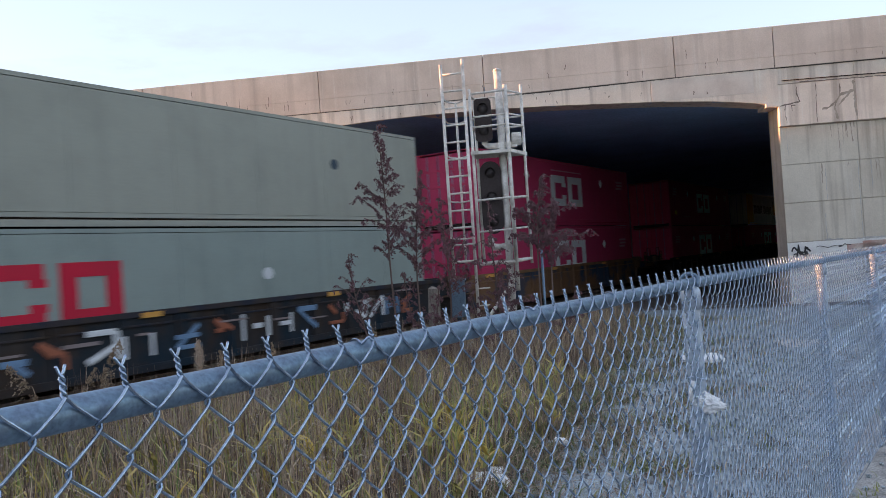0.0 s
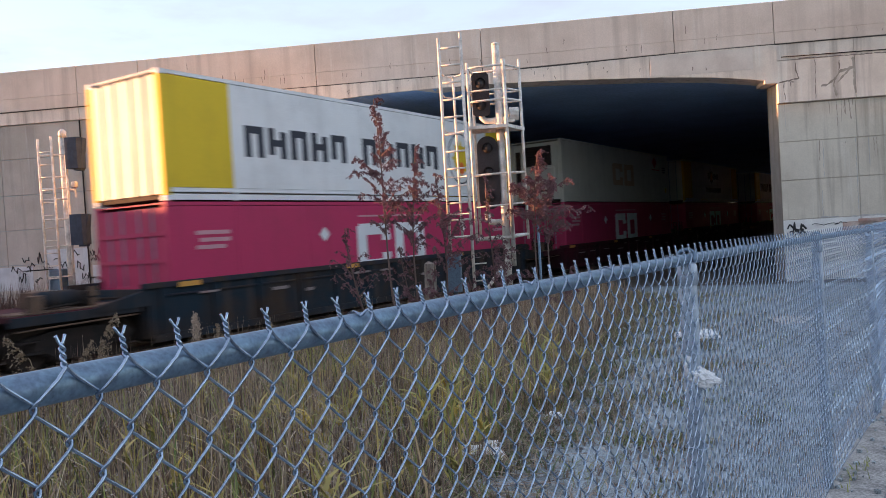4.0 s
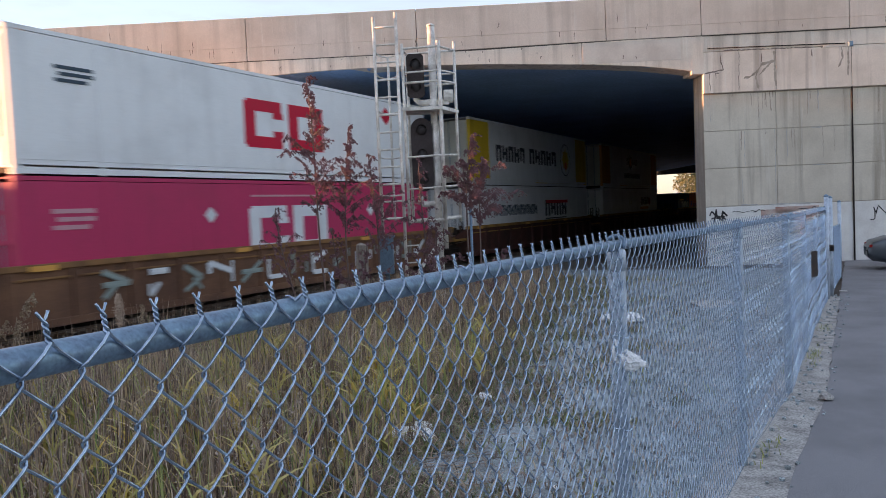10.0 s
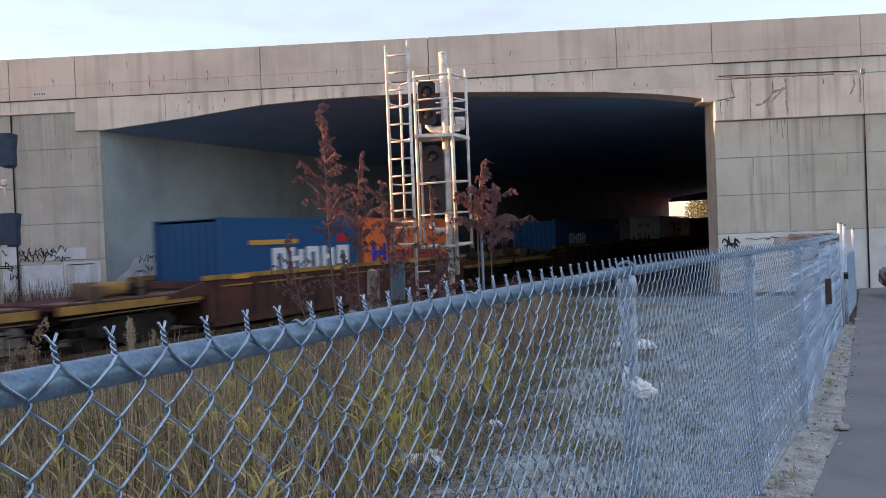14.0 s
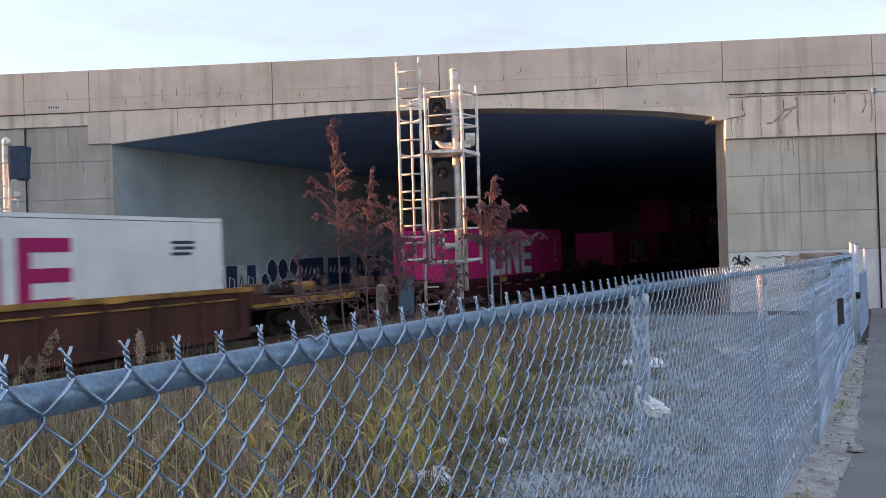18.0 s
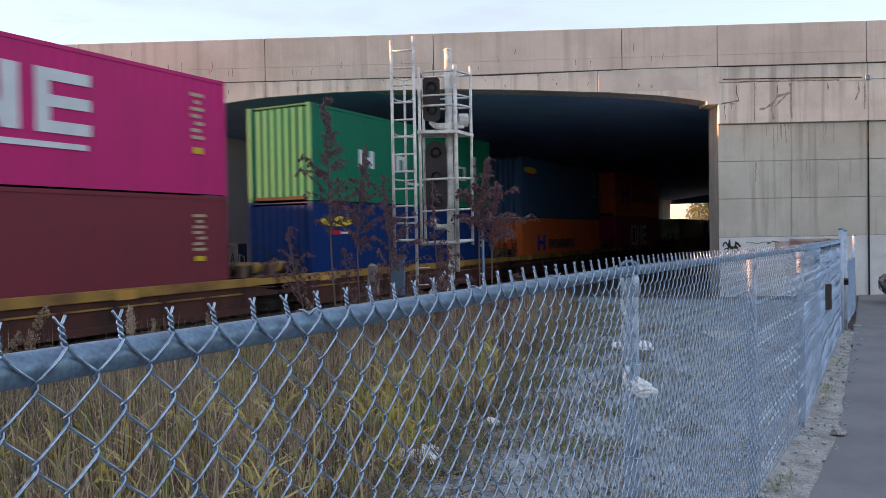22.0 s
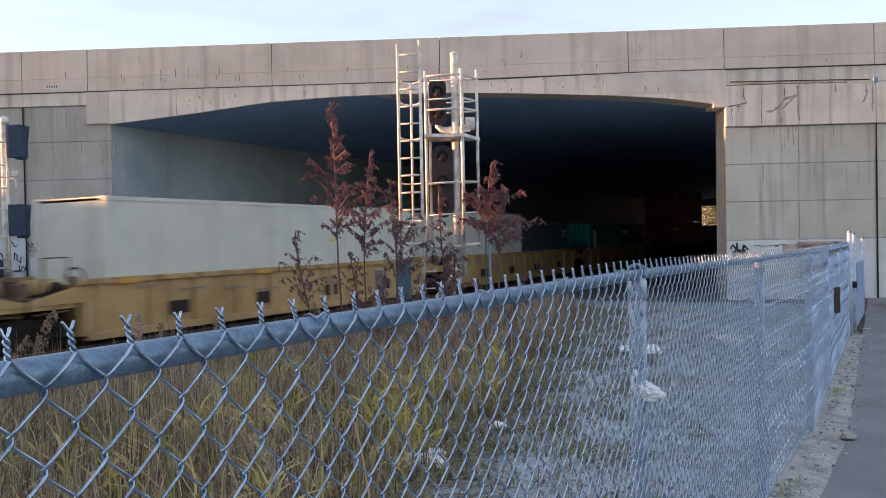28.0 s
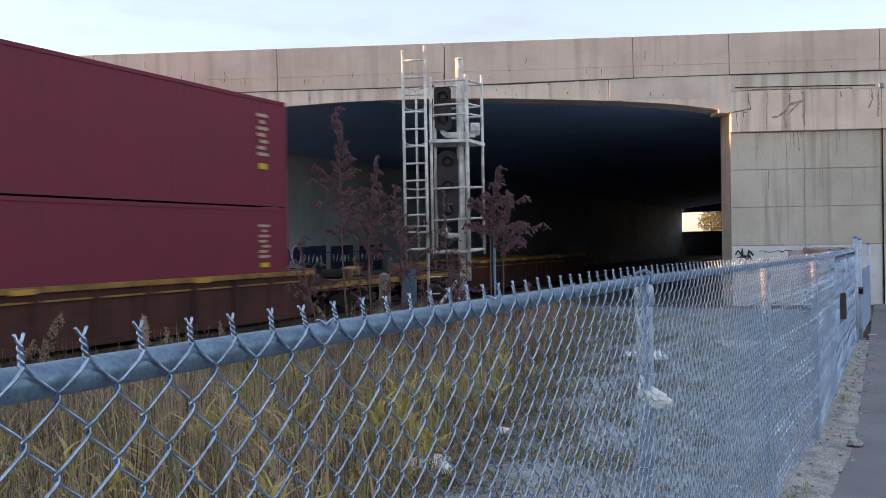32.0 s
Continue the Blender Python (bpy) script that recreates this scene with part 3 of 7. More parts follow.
def make_track():
    s = Shape()
    sec = [(-2.6, 0, -0.45), (2.6, 0, -0.45), (1.7, 0, -0.33), (-1.7, 0, -0.33)]
    s.strip(sec, (TRACK_X, -120, 0), (TRACK_X, 260, 0))
    lone("ballast_bed", s, M_BALLAST, "dark crushed stone ballast under the track", "ballast", kind="structure")
    track = thing("railway_track", "worn steel rails on dark timber sleepers", "track", kind="structure")
    for side in (-0.7525, 0.7525):
        prof = [(-0.07, 0, -0.325), (0.07, 0, -0.325), (0.012, 0, -0.29), (0.012, 0, -0.245), (0.036, 0, -0.235), (0.036, 0, RAIL_TOP), (-0.036, 0, RAIL_TOP), (-0.036, 0, -0.235), (-0.012, 0, -0.245), (-0.012, 0, -0.29)]
        part("rail", Shape().strip(prof, (TRACK_X + side, -120, 0), (TRACK_X + side, 260, 0)), M_RAIL, track)
    s = Shape()
    y = -20.0
    while y < 120:
        s.box(TRACK_X - 1.3, TRACK_X + 1.3, y, y + 0.22, -0.42, -0.318)
        y += 0.52
    tagged(part("sleepers", s, M_SLEEPER, track), kind="stuff")


make_track()

# ---- the train: containers in well cars; u is the y of a unit's leading end at the clip's start ----
SPEED = 15.35
CAR_Z = RAIL_TOP
MOVERS = []
WHEELS = []
WHEEL_R = 0.46
PAINT = {}


def paint(key, color, second=None, rough=0.55, streak=None, amount=0.25):
    if key not in PAINT:
        PAINT[key] = material("paint_" + key, color, rough, second=second or tuple(c * 0.82 + 0.01 for c in color), mix_scale=0.9, grain_scale=30, grain=0.05, bump=0.05, spec=0.13,
                              streak=streak or tuple(c * 0.55 + 0.02 for c in color), streak_amount=amount, streak_scale=1.6, mix_pos=(0.45, 0.8))
    return PAINT[key]


COLORS = {
    "red": (0.49, 0.048, 0.125), "grey": (0.33, 0.345, 0.30), "white": (0.76, 0.78, 0.79), "cream": (0.66, 0.66, 0.59), "pale": (0.64, 0.65, 0.57),
    "pink": (0.60, 0.030, 0.185), "magenta": (0.42, 0.020, 0.135), "brown": (0.21, 0.040, 0.055), "green": (0.006, 0.17, 0.095), "navy": (0.004, 0.030, 0.140),
    "steel": (0.050, 0.105, 0.20), "orange": (0.78, 0.165, 0.045), "blue": (0.018, 0.085, 0.21), "teal": (0.012, 0.20, 0.18), "bottle": (0.010, 0.11, 0.095),
    "maroon": (0.225, 0.042, 0.066), "yellow": (0.73, 0.52, 0.04), "amber": (0.64, 0.33, 0.08), "slate": (0.05, 0.075, 0.10), "ink": (0.05, 0.055, 0.07),
    "royal": (0.03, 0.05, 0.40), "ghost": (0.56, 0.42, 0.29), "markwhite": (0.70, 0.73, 0.76), "markred": (0.55, 0.02, 0.05), "lime": (0.16, 0.55, 0.08), "faint": (0.20, 0.16, 0.165), "worn": (0.27, 0.22, 0.22), "seagrey": (0.27, 0.325, 0.305), "skyspray": (0.16, 0.27, 0.42), "rustspray": (0.34, 0.12, 0.07), "blush": (0.55, 0.30, 0.34),
}


def col(key):
    return paint(key, COLORS[key])


def corrugated(s, plane, lo, hi, z0, z1, pitch, depth, axis):
    """A corrugated sheet. axis 'y': runs along y at x = plane; 'x': runs along x at y = plane. depth goes inwards."""
    n = max(1, round((hi - lo) / pitch))
    p = (hi - lo) / n
    pts = []
    for i in range(n):
        a = lo + i * p
        pts += [(a, 0.0), (a + 0.26 * p, 0.0), (a + 0.5 * p, depth), (a + 0.76 * p, depth)]
    pts.append((hi, 0.0))
    v = []
    for a, d in pts:
        q = (plane + d, a) if axis == "y" else (a, plane + d)
        v += [(q[0], q[1], z0), (q[0], q[1], z1)]
    f = [(2 * i, 2 * i + 2, 2 * i + 3, 2 * i + 1) for i in range(len(pts) - 1)]
    s.add(v, f)
    return s


def glyph(kind, y0, y1, z0, z1):
    """Plain shapes on a container side, as rectangles (y0, y1, z0, z1)."""
    w, h = y1 - y0, z1 - z0
    if kind == "ring":
        a, b = 0.27 * w, 0.24 * h
        return [(y0, y0 + a, z0, z1), (y1 - a, y1, z0, z1), (y0 + a, y1 - a, z0, z0 + b), (y0 + a, y1 - a, z1 - b, z1)]
    if kind == "thin_ring":
        a, b = 0.22 * w, 0.16 * h
        return [(y0, y0 + a, z0, z1), (y1 - a, y1, z0, z1), (y0 + a, y1 - a, z0, z0 + b), (y0 + a, y1 - a, z1 - b, z1)]
    if kind == "open_ring":
        a, b = 0.27 * w, 0.24 * h
        return [(y0, y0 + a, z0 + 0.05 * h, z1 - 0.05 * h), (y0 + 0.06 * w, y1 - 0.04 * w, z0, z0 + b), (y0 + 0.06 * w, y1 - 0.04 * w, z1 - b, z1), (y1 - a, y1, z1 - 0.37 * h, z1 - b), (y1 - a, y1, z0 + b, z0 + 0.37 * h)]
    if kind == "posts":
        a = 0.26 * w
        return [(y0, y0 + a, z0, z1), (y1 - a, y1, z0, z1), (y0 + a, y1 - a, z0 + 0.38 * h, z0 + 0.62 * h)]
    if kind == "bars":
        b = 0.19 * h
        return [(y0, y1, z0, z0 + b), (y0, y1, z0 + 0.405 * h, z0 + 0.405 * h + b), (y0, y1, z1 - b, z1), (y0, y0 + 0.25 * w, z0 + b, z0 + 0.405 * h), (y0, y0 + 0.25 * w, z0 + 0.405 * h + b, z1 - b)]
    if kind == "lines":
        n = 3
        return [(y0 + (0.1 * w if i == 1 else 0), y1 - (0.15 * w if i == 0 else 0), z0 + h * i / n, z0 + h * (i + 0.55) / n) for i in range(n)]
    if kind == "column":
        return [(y0 + 0.3 * w * (i % 3 == 2), y1 - 0.25 * w * (i % 2), z0 + h * i / 7, z0 + h * (i + 0.5) / 7) for i in range(7)]
    if kind.startswith("blocks"):
        n = int(kind[6:])
        out = []
        for i in range(n):
            a = y0 + w * i / n
            b = a + 0.80 * w / n
            lo = z0 + (0.12 * h if i % 3 == 1 else 0)
            m = (a + b) / 2
            t = 0.34 * (b - a)
            out += [(a, a + t, lo, z1), (b - t, b, z0, z1 - (0.10 * h if i % 2 else 0))]
            out.append((a + t, b - t, z0 + 0.40 * h, z0 + 0.62 * h) if i % 2 else (a + t, b - t, z1 - 0.24 * h, z1 - 0.10 * h * (i % 2)))
        return out
    return [(y0, y1, z0, z1)]


def mark(parent, w, kind, key, y0, y1, z0, z1, layer=0):
    """A painted marking on the side of a container, a few millimetres proud."""
    s = Shape()
    x0, x1 = w / 2 - 0.006, w / 2 + 0.006 + 0.0012 * layer
    if kind in ("disc", "diamond", "sunburst", "oval"):
        cy, cz, ry, rz = (y0 + y1) / 2, (z0 + z1) / 2, (y1 - y0) / 2, (z1 - z0) / 2
        n = {"disc": 20, "oval": 24, "diamond": 4, "sunburst": 32}[kind]
        ring = []
        for i in range(n):
            a = 2 * math.pi * i / n + (math.pi / 2 if kind == "diamond" else 0)
            r = (1.0 if i % 4 == 0 else 0.6 if i % 4 == 2 else 0.72) if kind == "sunburst" else 1.0
            ring.append((cy + ry * r * math.cos(a), cz + rz * r * math.sin(a)))
        s.add([(x0, a, b) for a, b in ring] + [(x1, a, b) for a, b in ring], [tuple(range(n, 2 * n))] + [(i, (i + 1) % n, (i + 1) % n + n, i + n) for i in range(n)])
    elif kind == "slant":
        t = 0.27 * (y1 - y0)
        for quad in ([(y0, z0), (y0 + t, z0), (y0 + t, z1), (y0, z1)], [(y1 - t, z0), (y1, z0), (y1, z1), (y1 - t, z1)], [(y0 + t, z1), (y1 - t, z0), (y1 - t, z0 + 0.36 * (z1 - z0)), (y0 + t, z1 - 0.0)]):
            s.add([(x0, a, b) for a, b in quad] + [(x1, a, b) for a, b in quad], [(4, 5, 6, 7), (0, 1, 5, 4), (1, 2, 6, 5), (2, 3, 7, 6), (3, 0, 4, 7)])
    else:
        for a, b, c, d in glyph(kind, y0, y1, z0, z1):
            s.box(x0, x1, a, b, c, d)
    part("marking", s, col(key), parent)


def container(u, length, level, key, label, style="iso", marks=(), panels=None, ends=None, group="containers on the train", h=2.895, base=None):
    """A box container. style: iso (corrugated), domestic (smooth, posts at the inner lifting points), reefer (smooth, machinery end)."""
    w = 2.59 if style != "iso" and length > 14 else 2.438
    z = base if base is not None else (3.0 + 0.008 if level else 0.097)
    box = thing("shipping_container", label, "container", group)
    MOVERS.append((box, u, z))
    body = paint(key, COLORS[key])
    hw = w / 2
    mid = ends or key
    # sides
    for sx in (1, -1):
        s = Shape()
        if style == "iso":
            corrugated(s, hw - 0.012, 0.16, length - 0.16, 0.15, h - 0.09, 0.278, -0.013, "y")
            if sx < 0:
                s.v = [(-x, y, zz) for x, y, zz in s.v]
            part("side_panel", s, body, box)
        else:
            cuts = [0.10, 2.02, length - 2.02, length - 0.10]
            for i, (a, b) in enumerate(zip(cuts, cuts[1:])):
                n = max(1, round((b - a) / 2.44)) if sx > 0 else 1
                pk = body if not panels or i == 1 else col(panels)
                for j in range(n):
                    y0, y1 = a + (b - a) * j / n, a + (b - a) * (j + 1) / n
                    lo, hi = sorted((sx * (hw - 0.04), sx * (hw - 0.004)))
                    part("side_panel", Shape().box(lo, hi, y0 + 0.003, y1 - 0.003, 0.30, h - 0.11), pk, box)
            if style == "domestic" or length > 14:
                for y in (2.02, length - 2.02):
                    lo, hi = sorted((sx * (hw - 0.05), sx * (hw + 0.004)))
                    part("lifting_post", Shape().box(lo, hi, y - 0.045, y + 0.045, 0.0, h - 0.005), body, box)
    # ends
    for y, back_end in ((0.0, False), (length, True)):
        s = Shape()
        if style == "iso" and not back_end:
            corrugated(s, 0.03, -hw + 0.12, hw - 0.12, 0.15, h - 0.1, 0.26, 0.046, "x")
        elif style == "domestic":
            for i in range(2):
                a = -hw + 0.09 + i * (w / 2 - 0.09)
                s.box(a + 0.006, a + w / 2 - 0.10, y + (0.02 if not back_end else -0.06), y + (0.06 if not back_end else -0.02), 0.16, h - 0.12)
        else:
            s.box(-hw + 0.09, hw - 0.09, y + (0.03 if not back_end else -0.07), y + (0.07 if not back_end else -0.03), 0.16, h - 0.12)
        part("end_panel" if not back_end else "door_end", s, body if not panels else col(ends or "cream"), box)
        d = -1 if not back_end else 1
        if back_end or style == "domestic":
            for x in (-0.78, -0.3, 0.3, 0.78):
                part("lock_rod", Shape().tube([(x, y + d * -0.005, 0.12), (x, y + d * -0.005, h - 0.1)], 0.018, 6), M_GALV, box, smooth=True)
            if style == "domestic" and not back_end and not panels:
                for zz in (0.55, 0.95, 1.55, 2.15):
                    part("door_rib", Shape().box(-hw + 0.1, hw - 0.1, y - 0.012, y + 0.02, zz, zz + 0.09), body if not panels else col(ends or "white"), box)
    if style == "reefer":
        tall = length > 14
        part("machinery_grille", Shape().box(-0.50, 0.78, -0.02, 0.03, *((1.72, 2.62) if tall else (0.55, 1.05))), M_BLACK if tall else M_DARKSTEEL, box, "dark refrigeration grille")
        for k in range(0 if tall else 2):
            part("warning_label", Shape().box(-0.55 + 0.6 * k, -0.2 + 0.6 * k, -0.012, 0.03, 2.05, 2.35), col("amber" if k == 0 else "blush"), box)
        for k in range(7 if tall else 0):
            part("grille_slat", Shape().box(-0.50, 0.78, -0.035, -0.02, 1.78 + 0.12 * k, 1.81 + 0.12 * k), M_DARKSTEEL, box)
        if tall:
            part("access_slot", Shape().box(-1.0, -0.78, -0.015, 0.03, 0.62, 2.45), M_BLACK, box)
        part("machinery_cover", Shape().chamfer_box(-0.62, 0.95, -0.05, 0.03, *((0.75, 1.62) if tall else (1.2, 1.95)), 0.03), body, box)
        part("drain_slot", Shape().box(-0.45, 0.75, -0.02, 0.03, 0.54, 0.62), M_BLACK, box)
        for x in (-1.12, -0.70, 1.08):
            part("frame_post", Shape().box(x - 0.05, x + 0.05, -0.03, 0.03, 0.2, 2.7), body, box)
    # roof, floor, rails, posts, castings
    part("roof", Shape().box(-hw + 0.05, hw - 0.05, 0.05, length - 0.05, h - 0.045, h - 0.012), body, box)
    part("floor", Shape().box(-hw + 0.05, hw - 0.05, 0.05, length - 0.05, 0.05, 0.15), M_DARKSTEEL, box)
    for sx in (1, -1):
        lo, hi = sorted((sx * (hw - 0.06), sx * hw))
        part("top_rail", Shape().box(lo, hi, 0.17, length - 0.17, h - 0.095, h - 0.008), body, box)
        part("bottom_rail", Shape().box(lo, hi, 0.17, length - 0.17, 0.02, 0.155), body, box)
        if style != "iso":
            lo, hi = sorted((sx * (hw - 0.03), sx * (hw + 0.006)))
            part("rub_rail", Shape().box(lo, hi, 0.17, length - 0.17, 0.195, 0.29), body, box)
        for y0 in (0.0, length - 0.16):
            lo, hi = sorted((sx * (hw - 0.13), sx * hw))
            part("corner_post", Shape().box(lo, hi, y0, y0 + 0.16, 0.12, h - 0.12), col(panels) if panels else body, box)
            for z0 in (0.0, h - 0.118):
                part("corner_casting", Shape().chamfer_box(*sorted((sx * (hw - 0.155), sx * (hw + 0.004))), y0 - 0.005 if y0 == 0 else y0 - 0.012, y0 + 0.172 if y0 == 0 else y0 + 0.165, z0, z0 + 0.118, 0.012), body, box)
    for layer, (kind, mk, y0, y1, z0, z1) in enumerate(marks):
        mark(box, w, kind, mk, y0, y1, z0 - z, z1 - z, layer)
    return box


def initials(key, z0, z1, y0=6.5, y1=9.95):
    """The railway's two-block emblem."""
    m = (y0 + y1) / 2
    return [("open_ring", key, y0, m - 0.12, z0, z1), ("ring", key, m + 0.12, y1, z0, z1)]


def owner(key, z0, z1, y0=3.95, y1=8.25):
    """The shipping line's three-block emblem."""
    w = (y1 - y0) / 3
    return [("thin_ring", key, y0, y0 + 0.92 * w, z0, z1), ("slant", key, y0 + 1.1 * w, y0 + 1.98 * w, z0, z1), ("bars", key, y0 + 2.2 * w, y1, z0, z1)]


RM = [("lines", "blush", 0.75, 1.65, 4.95, 5.5), ("diamond", "markwhite", 4.0, 4.45, 4.9, 5.32), ("bar", "yellow", 1.06, 1.45, 3.72, 3.97), ("bar", "blush", 3.0, 4.6, 3.56, 3.61),
      ("bar", "blush", 6.6, 9.9, 5.44, 5.49), ("lines", "blush", 14.6, 15.5, 4.9, 5.4), ("diamond", "markwhite", 12.2, 12.6, 4.9, 5.3)]
RL = [("lines", "blush", 0.75, 1.75, 1.9, 2.4), ("diamond", "markwhite", 4.9, 5.3, 1.9, 2.3), ("bar", "blush", 6.6, 9.8, 2.55, 2.60), ("lines", "blush", 14.6, 15.5, 1.9, 2.4), ("diamond", "markwhite", 12.2, 12.6, 1.9, 2.3)]
ID = [("column", "ghost", 11.25, 11.65, 4.35, 5.55), ("bar", "yellow", 11.3, 11.6, 4.0, 4.15)]
IDL = [("column", "ghost", 11.25, 11.65, 1.65, 2.6), ("bar", "yellow", 11.3, 11.6, 1.4, 1.52)]
L53, L40, L20 = 16.4, 12.4, 6.1


def make_containers():
    big = dict(style="domestic")
    red_low = "red domestic container with white two-block emblem in a well car"
    # ahead of the first one seen whole: unseen pair added for its shadow
    container(-20.0, L53, 0, "red", "faded red domestic container riding low in a well car", marks=RL, **big)
    container(-20.0, L53, 1, "grey", "grey domestic container stacked on another", **big)
    container(4.15, L53, 0, "seagrey", "pale green-grey container with red two-block emblem", marks=initials("markred", 1.13, 2.33, 2.6, 5.5) + [("disc", "markwhite", 9.4, 9.75, 1.7, 2.0)], **big)
    container(4.15, L53, 1, "grey", "pale grey plain domestic container stacked on top", marks=[("disc", "slate", 12.2, 12.5, 4.6, 4.9)], **big)
    for u in (24.3, 48.4):
        container(u, L53, 0, "red", red_low, marks=initials("markwhite", 0.95, 2.35) + RL, **big)
        container(u, L53, 1, "red", "red domestic container with white two-block emblem stacked on top", marks=initials("markwhite", 3.9, 5.25) + RM, **big)
    tiger = [("blocks5", "ink", 2.4, 6.4, 4.08, 4.85), ("blocks5", "ink", 7.0, 11.2, 4.08, 4.85), ("oval", "slate", 11.72, 13.38, 3.62, 5.42), ("oval", "white", 11.76, 13.34, 3.67, 5.37), ("sunburst", "yellow", 11.95, 13.15, 3.85, 5.2), ("oval", "yellow", 12.08, 13.02, 3.98, 5.0), ("oval", "orange", 12.4, 12.75, 3.95, 4.4)]
    container(72.3, L53, 0, "red", red_low, marks=initials("markwhite", 0.95, 2.35) + RL, **big)
    container(72.3, L53, 1, "white", "white domestic container with yellow end panels and black lettering bars", marks=tiger, panels="yellow", **big)
    container(93.7, L53, 0, "red", red_low, marks=initials("markwhite", 0.9, 2.4) + RL, **big)
    container(93.7, L53, 1, "cream", "cream refrigerated container with faded orange emblem", style="reefer",
              marks=initials("ghost", 3.9, 5.05, 6.5, 9.8) + [("diamond", "markred", 13.3, 14.1, 5.05, 5.7), ("lines", "slate", 15.2, 15.8, 4.8, 5.2), ("bar", "yellow", 15.6, 15.85, 3.6, 3.85), ("bar", "markred", 13.2, 14.6, 4.92, 4.97)])
    sunny = [("blocks1", "ink", 6.6, 7.2, 4.72, 5.2), ("sunburst", "slate", 7.0, 8.25, 4.35, 5.5), ("disc", "amber", 7.3, 7.95, 4.6, 5.22), ("blocks3", "ink", 8.2, 9.85, 4.74, 5.16), ("blocks11", "slate", 5.8, 10.55, 3.75, 4.1), ("disc", "markwhite", 2.3, 2.7, 5.0, 5.4)]
    container(113.8, L53, 0, "red", red_low, marks=initials("markwhite", 0.95, 2.35) + RL, **big)
    container(113.8, L53, 1, "white", "white domestic container with yellow end panels and sun emblem", marks=sunny, panels="yellow", **big)
    container(138.6, L53, 0, "red", red_low, marks=initials("markwhite", 0.95, 2.35) + RL, **big)
    container(138.6, L53, 1, "white", "white domestic container with yellow end panels and black lettering bars", marks=tiger, panels="yellow", **big)
    container(162.8, L53, 0, "red", red_low, marks=initials("markwhite", 0.95, 2.3) + RL, **big)
    container(162.8, L53, 1, "white", "white refrigerated container with red two-block emblem", style="reefer",
              marks=initials("markred", 3.88, 5.18) + [("diamond", "markred", 13.3, 14.0, 5.0, 5.6), ("lines", "slate", 15.2, 15.8, 4.8, 5.2), ("bar", "yellow", 15.5, 15.8, 3.6, 3.85), ("lines", "slate", 1.0, 1.9, 4.9, 5.3)])
    container(183.2, L53, 0, "white", "white domestic container with dark lettering bars in a well car",
              marks=[("blocks14", "slate", 2.3, 7.8, 1.6, 2.1), ("blocks4", "ink", 9.0, 12.6, 1.45, 2.28), ("bar", "markred", 9.1, 12.7, 2.12, 2.28), ("bar", "ink", 9.0, 12.4, 1.28, 1.34)], **big)
    container(183.2, L53, 1, "white", "white domestic container with yellow end panels and black lettering bars", marks=[("blocks5", "ink", 2.75, 6.4, 4.12, 4.86), ("blocks5", "ink", 6.95, 11.1, 4.12, 4.88)] + tiger[2:], panels="yellow", **big)
    container(203.2, L53, 0, "white", "white domestic container with dark emblem and orange stripe",
              marks=[("blocks5", "ink", 10.7, 13.3, 1.75, 2.33), ("oval", "brown", 13.2, 13.85, 1.75, 2.3), ("bar", "amber", 10.45, 13.1, 1.42, 1.6), ("disc", "pale", 6.9, 7.3, 1.75, 2.15), ("disc", "pale", 7.5, 7.8, 1.8, 2.1)], **big)
    container(203.2, L53, 1, "white", "white domestic container with orange end panels and sun emblem", marks=sunny, panels="amber", **big)
    container(229.3, L20, 0, "blue", "short blue container with white lettering bars", h=2.591, marks=[("blocks5", "markwhite", 1.9, 5.6, 1.2, 1.85), ("bar", "amber", 1.0, 3.0, 1.95, 2.08), ("bar", "markred", 4.9, 5.4, 1.95, 2.2)])
    container(235.6, L20, 0, "orange", "short orange container with blue emblem", h=2.591, marks=[("posts", "royal", 0.5, 1.4, 1.2, 1.85), ("blocks6", "brown", 1.9, 5.2, 1.2, 1.6)])
    container(253.6, L20, 0, "blue", "short blue container in a well car", h=2.591, marks=[("blocks4", "markwhite", 2.2, 5.2, 1.3, 1.9)])
    container(259.9, L20, 0, "blue", "short blue container in a well car", h=2.591, marks=[("lines", "markwhite", 5.2, 5.7, 2.0, 2.4)])
    container(278.0, L40, 0, "white", "white refrigerated container with magenta three-block emblem", style="reefer", marks=owner("magenta", 1.02, 2.5) + [("lines", "slate", 10.8, 11.5, 2.1, 2.5), ("bar", "amber", 0.7, 1.3, 2.72, 2.76)])
    container(302.1, L40, 0, "pink", "bright pink corrugated container with white three-block emblem", marks=owner("markwhite", 0.95, 2.48) + IDL)
    container(323.8, L40, 0, "pink", "bright pink corrugated container with white three-block emblem", marks=owner("markwhite", 0.95, 2.48) + IDL)
    container(339.9, L40, 0, "brown", "red-brown corrugated container with white side marks", marks=[("lines", "markwhite", 0.5, 0.95, 1.4, 2.5)] + IDL)
    container(339.9, L40, 1, "pink", "bright pink corrugated container stacked on a brown one", marks=owner("markwhite", 4.1, 5.38, 3.9, 8.5) + [("bar", "markwhite", 4.0, 8.4, 3.8, 3.92)] + ID)
    container(355.75, L40, 0, "navy", "dark blue corrugated container with yellow emblem", marks=[("oval", "yellow", 0.4, 2.05, 2.25, 2.56), ("bar", "markred", 0.8, 1.4, 2.0, 2.12), ("bar", "markwhite", 1.4, 1.95, 2.02, 2.08)] + IDL)
